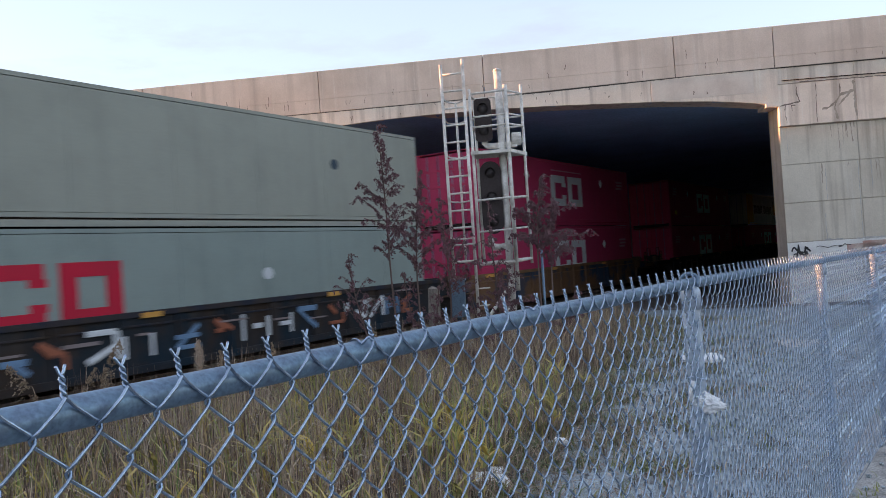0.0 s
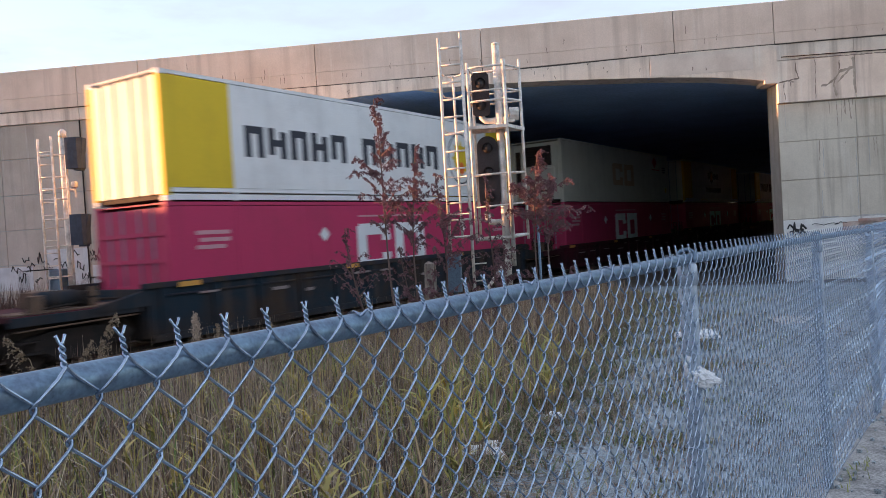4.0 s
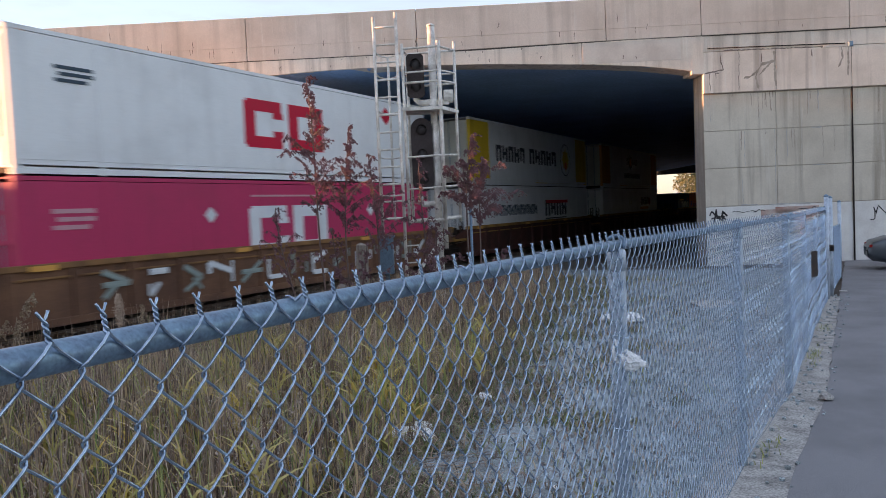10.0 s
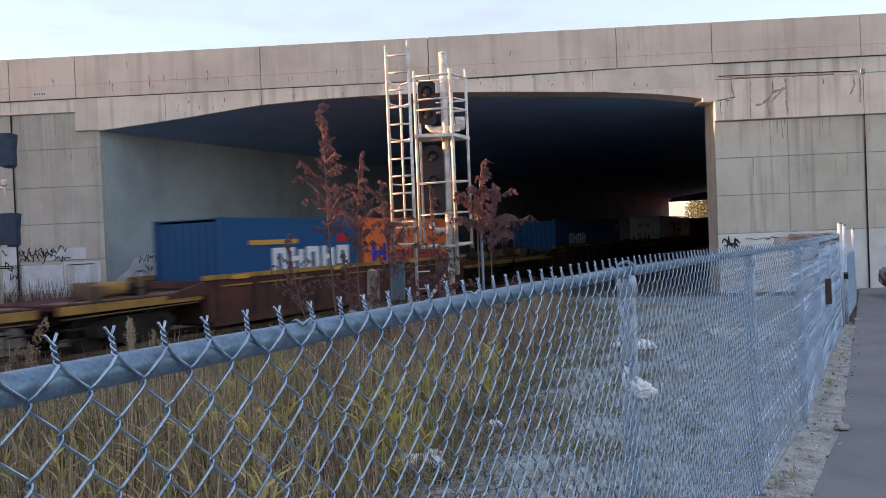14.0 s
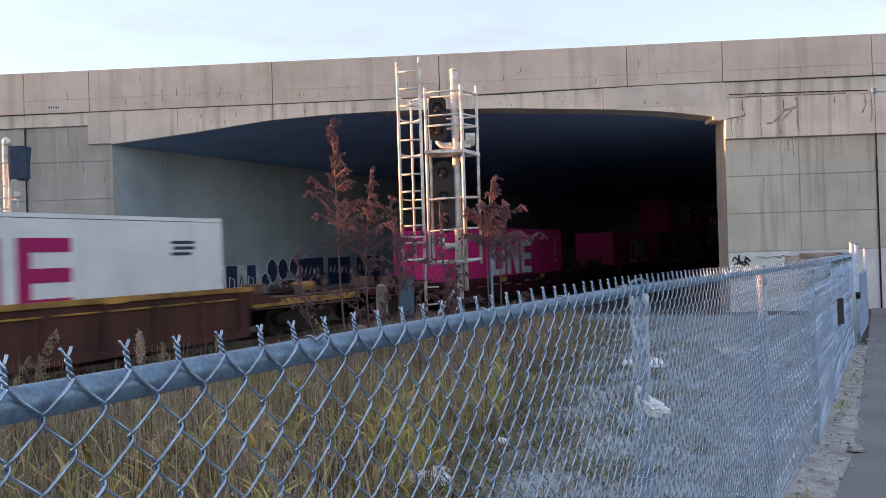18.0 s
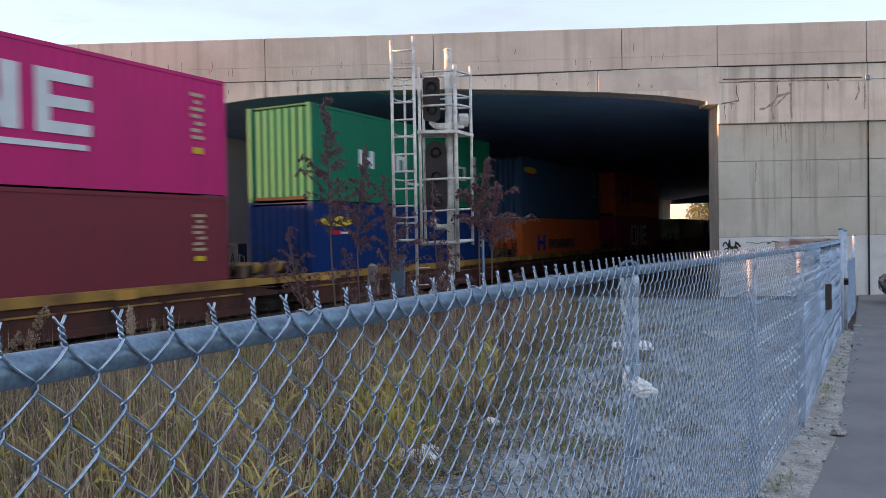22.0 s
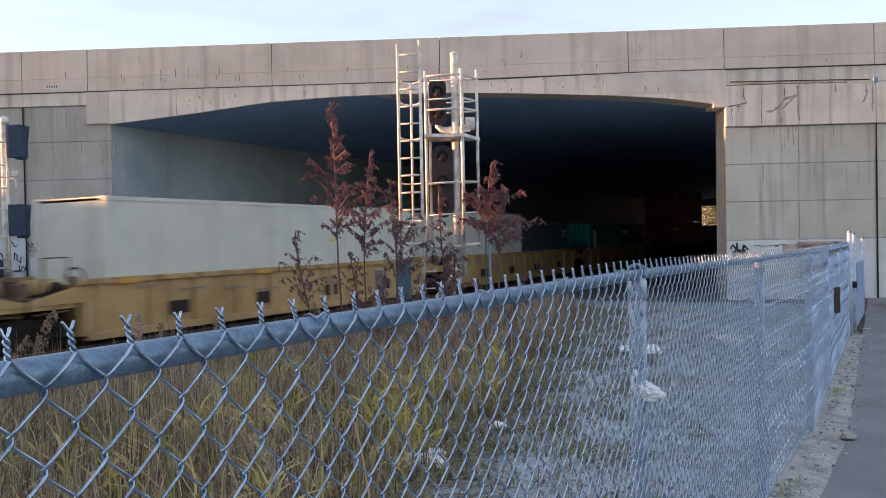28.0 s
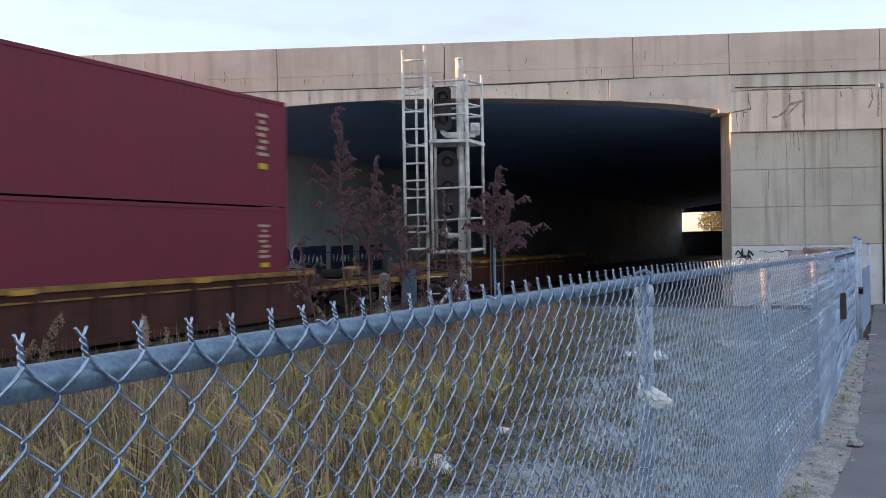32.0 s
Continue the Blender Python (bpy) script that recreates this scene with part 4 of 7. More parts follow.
    container(355.75, L40, 1, "green", "green corrugated container with spaced white blocks", marks=[("posts", "markwhite", 2.45, 3.3, 4.15, 4.72), ("blocks1", "markwhite", 4.7, 5.55, 4.14, 4.7), ("bars", "markwhite", 7.0, 7.8, 4.12, 4.66), ("thin_ring", "markwhite", 9.2, 10.05, 4.1, 4.66),
              ("bar", "markwhite", 10.6, 11.0, 3.95, 5.15), ("bar", "markred", 10.66, 10.94, 4.3, 4.42), ("bar", "markred", 10.66, 10.94, 4.7, 4.82), ("bar", "markwhite", 5.4, 7.0, 3.72, 3.82)])
    container(371.7, L40, 0, "orange", "orange corrugated container with dark blue emblem", h=2.591, marks=[("posts", "royal", 2.05, 3.05, 1.05, 1.85), ("blocks9", "ink", 3.6, 7.7, 1.1, 1.6)])
    container(371.7, L40, 1, "steel", "grey-blue corrugated container with yellow emblem stacked on top", base=2.70, marks=[("oval", "yellow", 0.35, 2.0, 4.85, 5.16), ("bar", "markred", 0.8, 1.4, 4.7, 4.8)] + ID)
    container(387.75, L40, 0, "magenta", "dark magenta corrugated container with pale three-block emblem", marks=owner("markwhite", 0.95, 2.38))
    container(387.75, L40, 1, "orange", "orange corrugated container with blue emblem stacked on top", marks=[("posts", "royal", 1.75, 3.3, 3.9, 5.05), ("blocks10", "brown", 4.2, 10.6, 4.0, 4.72), ("bar", "yellow", 11.5, 11.7, 5.2, 5.35)])
    for u in (408.2, 424.4, 440.6):
        container(u, L40, 0, "pale", "off-white corrugated container in a yellow well car", marks=[("bar", "yellow", 7.8, 7.95, 1.9, 2.0), ("lines", "pale", 11.0, 11.6, 2.0, 2.4)])
    container(456.8, L20, 0, "pale", "short off-white container in a yellow well car")
    container(463.1, L20, 0, "slate", "short dark slate container in a yellow well car", h=2.591, marks=[("lines", "pale", 5.3, 5.7, 1.9, 2.3)])
    container(473.1, L20, 0, "teal", "short teal container with a white label", h=2.591, marks=[("bar", "markwhite", 0.55, 1.1, 1.2, 2.25)])
    container(479.35, L20, 0, "bottle", "short bottle-green container with pale bars", h=2.591, marks=[("blocks6", "pale", 0.3, 1.6, 2.02, 2.26), ("lines", "pale", 5.0, 5.6, 1.9, 2.3)])
    container(495.25, L40, 0, "maroon", "maroon corrugated container with yellow lettering bars", marks=[("blocks6", "yellow", 0.4, 2.05, 2.2, 2.42)] + IDL)
    container(495.25, L40, 1, "maroon", "maroon corrugated container with green ring emblem stacked on top", marks=[("oval", "lime", 0.5, 1.4, 5.05, 5.45), ("oval", "maroon", 0.6, 1.3, 5.12, 5.38), ("bar", "markwhite", 0.55, 1.35, 5.2, 5.3)] + ID)


make_containers()

# ---- well cars ----
CAR_PAINT = {
    "rust": (material("car_rust", spec=0.15, color=(0.19, 0.10, 0.06), rough=0.85, second=(0.12, 0.065, 0.045), mix_scale=0.8, grain_scale=25, grain=0.15, bump=0.2, streak=(0.08, 0.045, 0.035), streak_amount=0.6, streak_scale=2),
             material("car_rust_chord", spec=0.15, color=(0.26, 0.14, 0.06), rough=0.8, second=(0.16, 0.085, 0.045), mix_scale=1.5, grain_scale=30, bump=0.2)),
    "peeling": (material("car_peeling", spec=0.15, color=(0.17, 0.095, 0.055), rough=0.85, second=(0.035, 0.06, 0.10), mix_scale=0.45, mix_pos=(0.5, 0.56), grain_scale=25, grain=0.15, bump=0.2, streak=(0.20, 0.095, 0.04), streak_amount=0.6, streak_scale=2),
                material("car_peeling_chord", spec=0.15, color=(0.24, 0.14, 0.075), rough=0.8, second=(0.15, 0.085, 0.05), mix_scale=1.5, grain_scale=30, bump=0.2)),
    "maroon": (material("car_maroon", spec=0.15, color=(0.075, 0.010, 0.025), rough=0.75, second=(0.035, 0.016, 0.018), mix_scale=0.8, grain_scale=25, bump=0.15, streak=(0.09, 0.06, 0.05), streak_amount=0.4, streak_scale=2),
               material("car_maroon_chord", spec=0.15, color=(0.085, 0.018, 0.03), rough=0.75, second=(0.05, 0.025, 0.024), mix_scale=1.5, grain_scale=30, bump=0.2)),
    "blue": (material("car_blue", spec=0.15, color=(0.014, 0.028, 0.042), rough=0.75, second=(0.04, 0.028, 0.022), mix_scale=0.9, grain_scale=25, bump=0.15, streak=(0.10, 0.07, 0.05), streak_amount=0.5, streak_scale=2),
             material("car_blue_chord", spec=0.15, color=(0.025, 0.03, 0.045), rough=0.75, second=(0.055, 0.04, 0.03), mix_scale=1.5, grain_scale=30, bump=0.2)),
    "brown": (material("car_brown", spec=0.15, color=(0.115, 0.045, 0.038), rough=0.85, second=(0.06, 0.034, 0.028), mix_scale=0.8, grain_scale=25, bump=0.2, streak=(0.04, 0.028, 0.024), streak_amount=0.6, streak_scale=2),
              material("car_brown_chord", spec=0.15, color=(0.40, 0.23, 0.06), rough=0.8, second=(0.20, 0.11, 0.05), mix_scale=1.6, grain_scale=30, bump=0.2)),
    "yellow": (material("car_yellow", spec=0.15, color=(0.52, 0.355, 0.17), rough=0.8, second=(0.41, 0.265, 0.12), mix_scale=0.8, grain_scale=25, bump=0.15, streak=(0.20, 0.11, 0.05), streak_amount=0.5, streak_scale=2),
               material("car_yellow_chord", spec=0.15, color=(0.52, 0.36, 0.165), rough=0.8, second=(0.24, 0.14, 0.06), mix_scale=1.5, grain_scale=30, bump=0.2)),
}
MESHES = {}


def shared(key, build):
    if key not in MESHES:
        MESHES[key] = build()
    return MESHES[key]


M_WHEEL = material("grimy_wheel_steel", (0.045, 0.032, 0.027), 0.8, spec=0.2, second=(0.03, 0.024, 0.02), mix_scale=4, bump=0.2)


def bogie(parent, y):
    """A two-axle truck: side frames with springs, bolster, four wheels."""
    def frame_mesh():
        s = Shape()
        for sx in (-1, 1):
            x0, x1 = sorted((sx * 0.93, sx * 1.07))
            prof = [(-1.25, 0.50), (-1.10, 0.34), (-0.70, 0.30), (-0.45, 0.14), (0.45, 0.14), (0.70, 0.30), (1.10, 0.34), (1.25, 0.50), (1.10, 0.62), (0.5, 0.72), (-0.5, 0.72), (-1.10, 0.62)]
            n = len(prof)
            s.add([(x0, a, b) for a, b in prof] + [(x1, a, b) for a, b in prof], [tuple(range(n - 1, -1, -1)), tuple(range(n, 2 * n))] + [(i, (i + 1) % n, (i + 1) % n + n, i + n) for i in range(n)])
            for a in (-0.89, 0.89):
                s.tube([(sx * 1.05, a, 0.44), (sx * 1.16, a, 0.44)], 0.13, 12)
            for a in (-0.18, 0.0, 0.18):
                s.tube([(sx * 1.0, a, 0.2), (sx * 1.0, a, 0.5)], 0.07, 8)
        s.box(-1.0, 1.0, -0.22, 0.22, 0.48, 0.72)
        return s.mesh("bogie_frame", M_DARKSTEEL)
    def wheel_mesh():
        s = Shape().tube([(-0.77, 0, 0), (0.77, 0, 0)], 0.075, 10)
        prof = [(0.0, 0.10), (0.05, 0.10), (0.05, 0.34), (0.07, 0.42), (0.07, 0.455), (-0.05, 0.46), (-0.07, 0.49), (-0.08, 0.48), (-0.07, 0.40), (-0.02, 0.34), (-0.02, 0.10)]
        n, m = 20, len(prof)
        f = [(i * m + j, i * m + (j + 1) % m, ((i + 1) % n) * m + (j + 1) % m, ((i + 1) % n) * m + j) for i in range(n) for j in range(m)]
        f.append(tuple(i * m for i in range(n)))
        for sx in (1, -1):
            s.add([(sx * (0.77 + px), r * math.cos(2 * math.pi * i / n), r * math.sin(2 * math.pi * i / n)) for i in range(n) for px, r in prof], f)
        return s.mesh("wheelset", M_WHEEL)
    b = part("bogie", shared("bogie", frame_mesh), None, parent)
    b.location = (0, y, 0)
    for a in (-0.89, 0.89):
        wheel = part("wheelset", shared("wheel", wheel_mesh), None, b)
        wheel.location = (0, a, WHEEL_R)
        WHEELS.append((wheel, a))


def well_car(u, length, style, lead, tail, lead_bogies, tail_bogie, label, tags=(), scrawl=None, low=0.0):
    """A well car round a well of that length; lead and tail are the lengths of its end platforms, low is how far its sides stop short of the usual height."""
    car = thing("well_car", label, "rail car", "cars of the train")
    MOVERS.append((car, u, CAR_Z))
    body, chord = CAR_PAINT[style]
    lo, top = 0.28, 1.45 - low
    hi = top - (0.22 if low > 0.3 else 0.12)
    for sx in (1, -1):
        x0, x1 = sorted((sx * 1.30, sx * 1.345))
        s = Shape().box(x0, x1, -0.35, length + 0.35, lo, hi)
        part("side_plate", s, body, car)
        x0, x1 = sorted((sx * 1.29, sx * 1.42))
        part("top_chord", Shape().chamfer_box(x0, x1, -0.5, length + 0.5, hi, top, 0.02), chord, car)
        part("bottom_chord", Shape().chamfer_box(x0, x1, -0.3, length + 0.3, lo - 0.10, lo + 0.06, 0.02), body, car)
        n = round(length / 1.36)
        for i in range(n + 1):
            y = length * i / n
            x0, x1 = sorted((sx * 1.34, sx * 1.405))
            part("stiffener", Shape().box(x0, x1, y - 0.07, y + 0.07, lo + 0.06, hi), body, car)
            if sx > 0 and i < n and style != "yellow":
                part("side_lip", Shape().chamfer_box(x0, x1 - 0.012, y + 0.12, y + length / n - 0.12, hi - 0.19, hi - 0.15, 0.01), chord, car)
        for j, (ty, tw) in enumerate(tags):
            x0, x1 = sorted((sx * 1.415, sx * 1.426))
            part("reflector", Shape().box(x0, x1, ty, ty + tw, hi - 0.02, top - 0.03), col("amber"), car, "yellow reflective plate")
        rng = random.Random(int(u * 10) + sx)
        for j in range(9):
            a = length * (0.05 + 0.10 * j + 0.04 * rng.random())
            b = a + rng.uniform(0.3, 0.9)
            x0, x1 = sorted((sx * 1.405, sx * 1.412))
            zz = lo + (hi - lo) * rng.uniform(0.45, 0.9)
            if style in ("maroon", "blue", "yellow"):
                part("stencil", Shape().box(x0, x1, a, b, zz, zz + rng.uniform(0.03, 0.08)), col("worn"), car)
        if style == "yellow":
            for j in range(4):
                a = length * (0.14 + 0.22 * j)
                x0, x1 = sorted((sx * 1.346, sx * 1.40))
                part("louvre", Shape().box(x0, x1, a, a + 0.55, lo + 0.25, lo + 0.55), M_BLACK, car, "dark slotted louvre")
    part("well_floor", Shape().box(-1.28, 1.28, -0.1, length + 0.1, 0.18, 0.26), M_DARKSTEEL, car)
    for y0, d, e in ((0.0, -1, lead), (length, 1, tail)):
        a, b = sorted((y0 + d * 0.36, y0 + d * e))
        part("end_deck", Shape().box(-1.30, 1.30, a, b, 0.98, 1.08), M_RUST if style == "yellow" else CAR_PAINT["maroon"][1], car)
        part("end_sill", Shape().box(-0.35, 0.35, a, b, 0.62, 0.98), body, car)
        a, b = sorted((y0 + d * 0.30, y0 + d * 0.42))
        part("bulkhead", Shape().box(-1.29, 1.29, a, b, lo, hi), body, car)
        for sx in (1, -1):
            s = Shape()
            x0, x1 = sorted((sx * 1.22, sx * 1.36))
            ya, yb = y0 + d * 0.30, y0 + d * min(e, 1.6)
            base = 0.98 if hi > 1.0 else 0.60
            pts = [(x0, ya, base), (x1, ya, base), (x1, ya, hi), (x0, ya, hi), (x0, yb, base), (x1, yb, base), (x1, yb, base + 0.08), (x0, yb, base + 0.08)]
            s.add(pts, [(0, 1, 2, 3), (7, 6, 5, 4), (3, 2, 6, 7), (0, 4, 5, 1), (1, 5, 6, 2), (0, 3, 7, 4)])
            part("gusset", s, body, car)
            yy = y0 + d * (e - 0.35)
            part("handrail", Shape().tube([(sx * 1.25, yy, 1.08), (sx * 1.25, yy, 1.9), (sx * 1.25, yy - d * 0.55, 1.9), (sx * 1.25, yy - d * 0.55, 1.08)], 0.02, 6), M_DARKSTEEL, car)
            for k in range(3):
                zz = 0.35 + 0.22 * k
                part("step", Shape().box(*sorted((sx * 1.20, sx * 1.33)), yy - 0.22, yy + 0.22, zz, zz + 0.03), M_DARKSTEEL, car)
        part("hose_box", Shape().chamfer_box(-0.95, -0.35, y0 + d * (e * 0.5) - 0.25, y0 + d * (e * 0.5) + 0.25, 1.08, 1.42, 0.04), M_RUST, car)
        part("brake_cylinder", Shape().tube([(0.3, y0 + d * (e * 0.45), 1.25), (1.0, y0 + d * (e * 0.45), 1.25)], 0.16, 12), M_DARKSTEEL, car, smooth=True)
        # clutter on the platform: edge plate, grating, brake gear, hoses, lever
        edge = chord if style in ("brown", "yellow", "rust") else body
        a, b = sorted((y0 + d * 0.5, y0 + d * e))
        part("edge_plate", Shape().chamfer_box(1.24, 1.33, a, b, 0.88, 1.06, 0.015), edge, car)
        part("walkway_grating", Shape().box(0.55, 1.22, a + 0.1, b - 0.1, 1.085, 1.11), M_RUST, car)
        m = y0 + d * e * 0.62
        part("brake_reservoir", Shape().tube([(0.75, m - 0.42, 1.30), (0.75, m - 0.36, 1.30), (0.75, m + 0.36, 1.30), (0.75, m + 0.42, 1.30)], [0.08, 0.17, 0.17, 0.08], 12), edge, car, smooth=True)
        part("valve_box", Shape().chamfer_box(0.95, 1.2, m - 0.75, m - 0.5, 1.09, 1.42, 0.03), M_RUST, car)
        part("brake_wheel", Shape().tube([(1.05, m + 0.62 + 0.2 * math.cos(t), 1.48 + 0.2 * math.sin(t)) for t in [2 * math.pi * k / 14 for k in range(15)]], 0.02, 5, caps=False), M_DARKSTEEL, car)
        part("brake_stand", Shape().box(0.98, 1.06, m + 0.56, m + 0.68, 1.08, 1.50), M_RUST, car)
        part("air_hose", Shape().tube([(0.9, y0 + d * 0.5, 1.15), (0.92, y0 + d * (e * 0.35), 1.22), (0.85, y0 + d * (e * 0.8), 1.13), (0.8, y0 + d * e, 0.92)], 0.028, 6), M_DARKSTEEL, car, smooth=True)
        part("lever_rod", Shape().tube([(1.30, y0 + d * 0.6, 0.84), (1.32, y0 + d * (e - 0.1), 0.80)], 0.018, 5), M_RUST, car)
        if e > 2.6:
            part("coupler", Shape().chamfer_box(-0.16, 0.16, *sorted((y0 + d * (e - 0.1), y0 + d * (e + 0.24))), 0.66, 0.92, 0.05), M_DARKSTEEL, car)
    if lead_bogies:
        bogie(car, -(lead * 0.55))
    if tail_bogie:
        bogie(car, length + (tail * 0.55 if tail > 2.6 else tail))
    if scrawl:
        rng = random.Random(scrawl)
        tints = ("markwhite", "skyspray", "rustspray", "markwhite") if scrawl == 11 else ("seagrey", "markwhite")
        y, k = length * 0.12, 0
        while y < length * 0.92:
            w, h = rng.uniform(0.5, 0.8), rng.uniform(0.45, 0.62)
            z = lo + 0.22 + rng.uniform(0, 0.12)
            corners = [(y + w * a, z + h * b) for a, b in ((0, 0), (0, 1), (1, 1), (1, 0), (0.5, 0.5), (0, 0.5), (1, 0.5))]
            s = Shape()
            for _ in range(3):
                a, b = rng.sample(corners, 2)
                s.tube([(1.40, *a), (1.40, *b)], rng.uniform(0.045, 0.075), 6)
            s.v = [(1.40 + (x - 1.40) * 0.12 + 0.006, yy, zz) for x, yy, zz in s.v]
            part("scrawl", s, col(tints[k % len(tints)]), car, "bold pale sprayed scrawl")
            y, k = y + w + rng.uniform(0.15, 0.6), k + 1
    return car


def make_cars():
    brown = "dark brown well car with worn yellow top edge"
    rows = [  # u, well length, style, label, scrawl
        # unseen leading car, added under the pair that casts the shadow
        (-20.3, L53 + 0.6, "rust", "rusty brown well car", None),
        (3.85, L53 + 0.6, "blue", "dark blue well car with faded graffiti and rust", 11),
        (24.0, L53 + 0.6, "peeling", "rusty brown well car with peeling blue paint", None),
        (48.1, L53 + 0.6, "blue", "dark blue well car with yellow plates", None),
        (72.0, L53 + 0.6, "blue", "dark blue well car with rusty edges", None),
        (93.4, L53 + 0.6, "maroon", "dark maroon well car with yellow plates", None),
        (113.5, L53 + 0.6, "maroon", "dark maroon well car with yellow plates", None),
        (138.3, L53 + 0.6, "rust", "rusty brown ribbed well car", None),
        (162.5, L53 + 0.6, "rust", "rusty brown well car with pale scrawl", 5),
        (182.9, L53 + 0.6, "brown", brown, None),
        (202.9, L53 + 0.6, "brown", brown, None),
        (229.0, L40 + 0.7, "brown", brown, None),
        (253.3, L40 + 0.7, "brown", brown, None),
        (277.7, L40 + 0.7, "brown", brown, None),
        (301.8, L40 + 0.7, "maroon", "dark maroon well car with yellow plates", None),
        (323.5, L40 + 0.7, "maroon", "dark maroon well car with yellow plates", None),
        (339.6, L40 + 0.7, "brown", brown, None),
        (355.45, L40 + 0.7, "brown", brown, None),
        (371.4, L40 + 0.7, "brown", brown, None),
        (387.45, L40 + 0.7, "brown", brown, None),
        (407.9, L40 + 0.7, "yellow", "ochre yellow well car with dark louvres", None),
        (424.1, L40 + 0.7, "yellow", "ochre yellow well car with dark louvres", None),
        (440.3, L40 + 0.7, "yellow", "ochre yellow well car with dark louvres", None),
        (456.5, L40 + 0.7, "yellow", "ochre yellow well car with dark louvres", None),
        (472.8, L40 + 0.7, "yellow", "ochre yellow well car with dark louvres", None),
        (494.95, L40 + 0.7, "brown", brown, None),
        (518.7, L40 + 0.7, "brown", brown, None),
    ]
    for i, (u, length, style, label, scrawl) in enumerate(rows):
        before = u - (rows[i - 1][0] + rows[i - 1][1]) if i else 5.0
        after = rows[i + 1][0] - (u + length) if i + 1 < len(rows) else 5.0
        own_lead = before >= 4.6
        tags = [(0.4, 0.6), (length * 0.36, 0.5), (length * 0.7, 0.5)]
        well_car(u, length, style, before / 2 - (0.22 if own_lead else 0.04), after / 2 - (0.22 if after >= 4.6 else 0.04), own_lead, True, label, tags, scrawl, 0.36 if 300.0 < u < 400.0 else {48.1: 0.26, 93.4: 0.20}.get(u, 0.0))


make_cars()

# ---- chain-link fence along the path ----
MESH_PITCH = 0.0796
MESH_HALF = 0.0457
RAIL_R = 0.0212
POSTS_Y = [-6.1, -3.06, -0.05, 3.005, 6.15, 8.75, 11.3, 14.2, 17.5]


def fence_point(y, z, out=0.0):
    d = (fence_x(y + 0.05) - fence_x(y - 0.05)) / 0.1
    n = Vector((1, -d, 0)).normalized()
    return Vector((fence_x(y), y, z)) + n * out


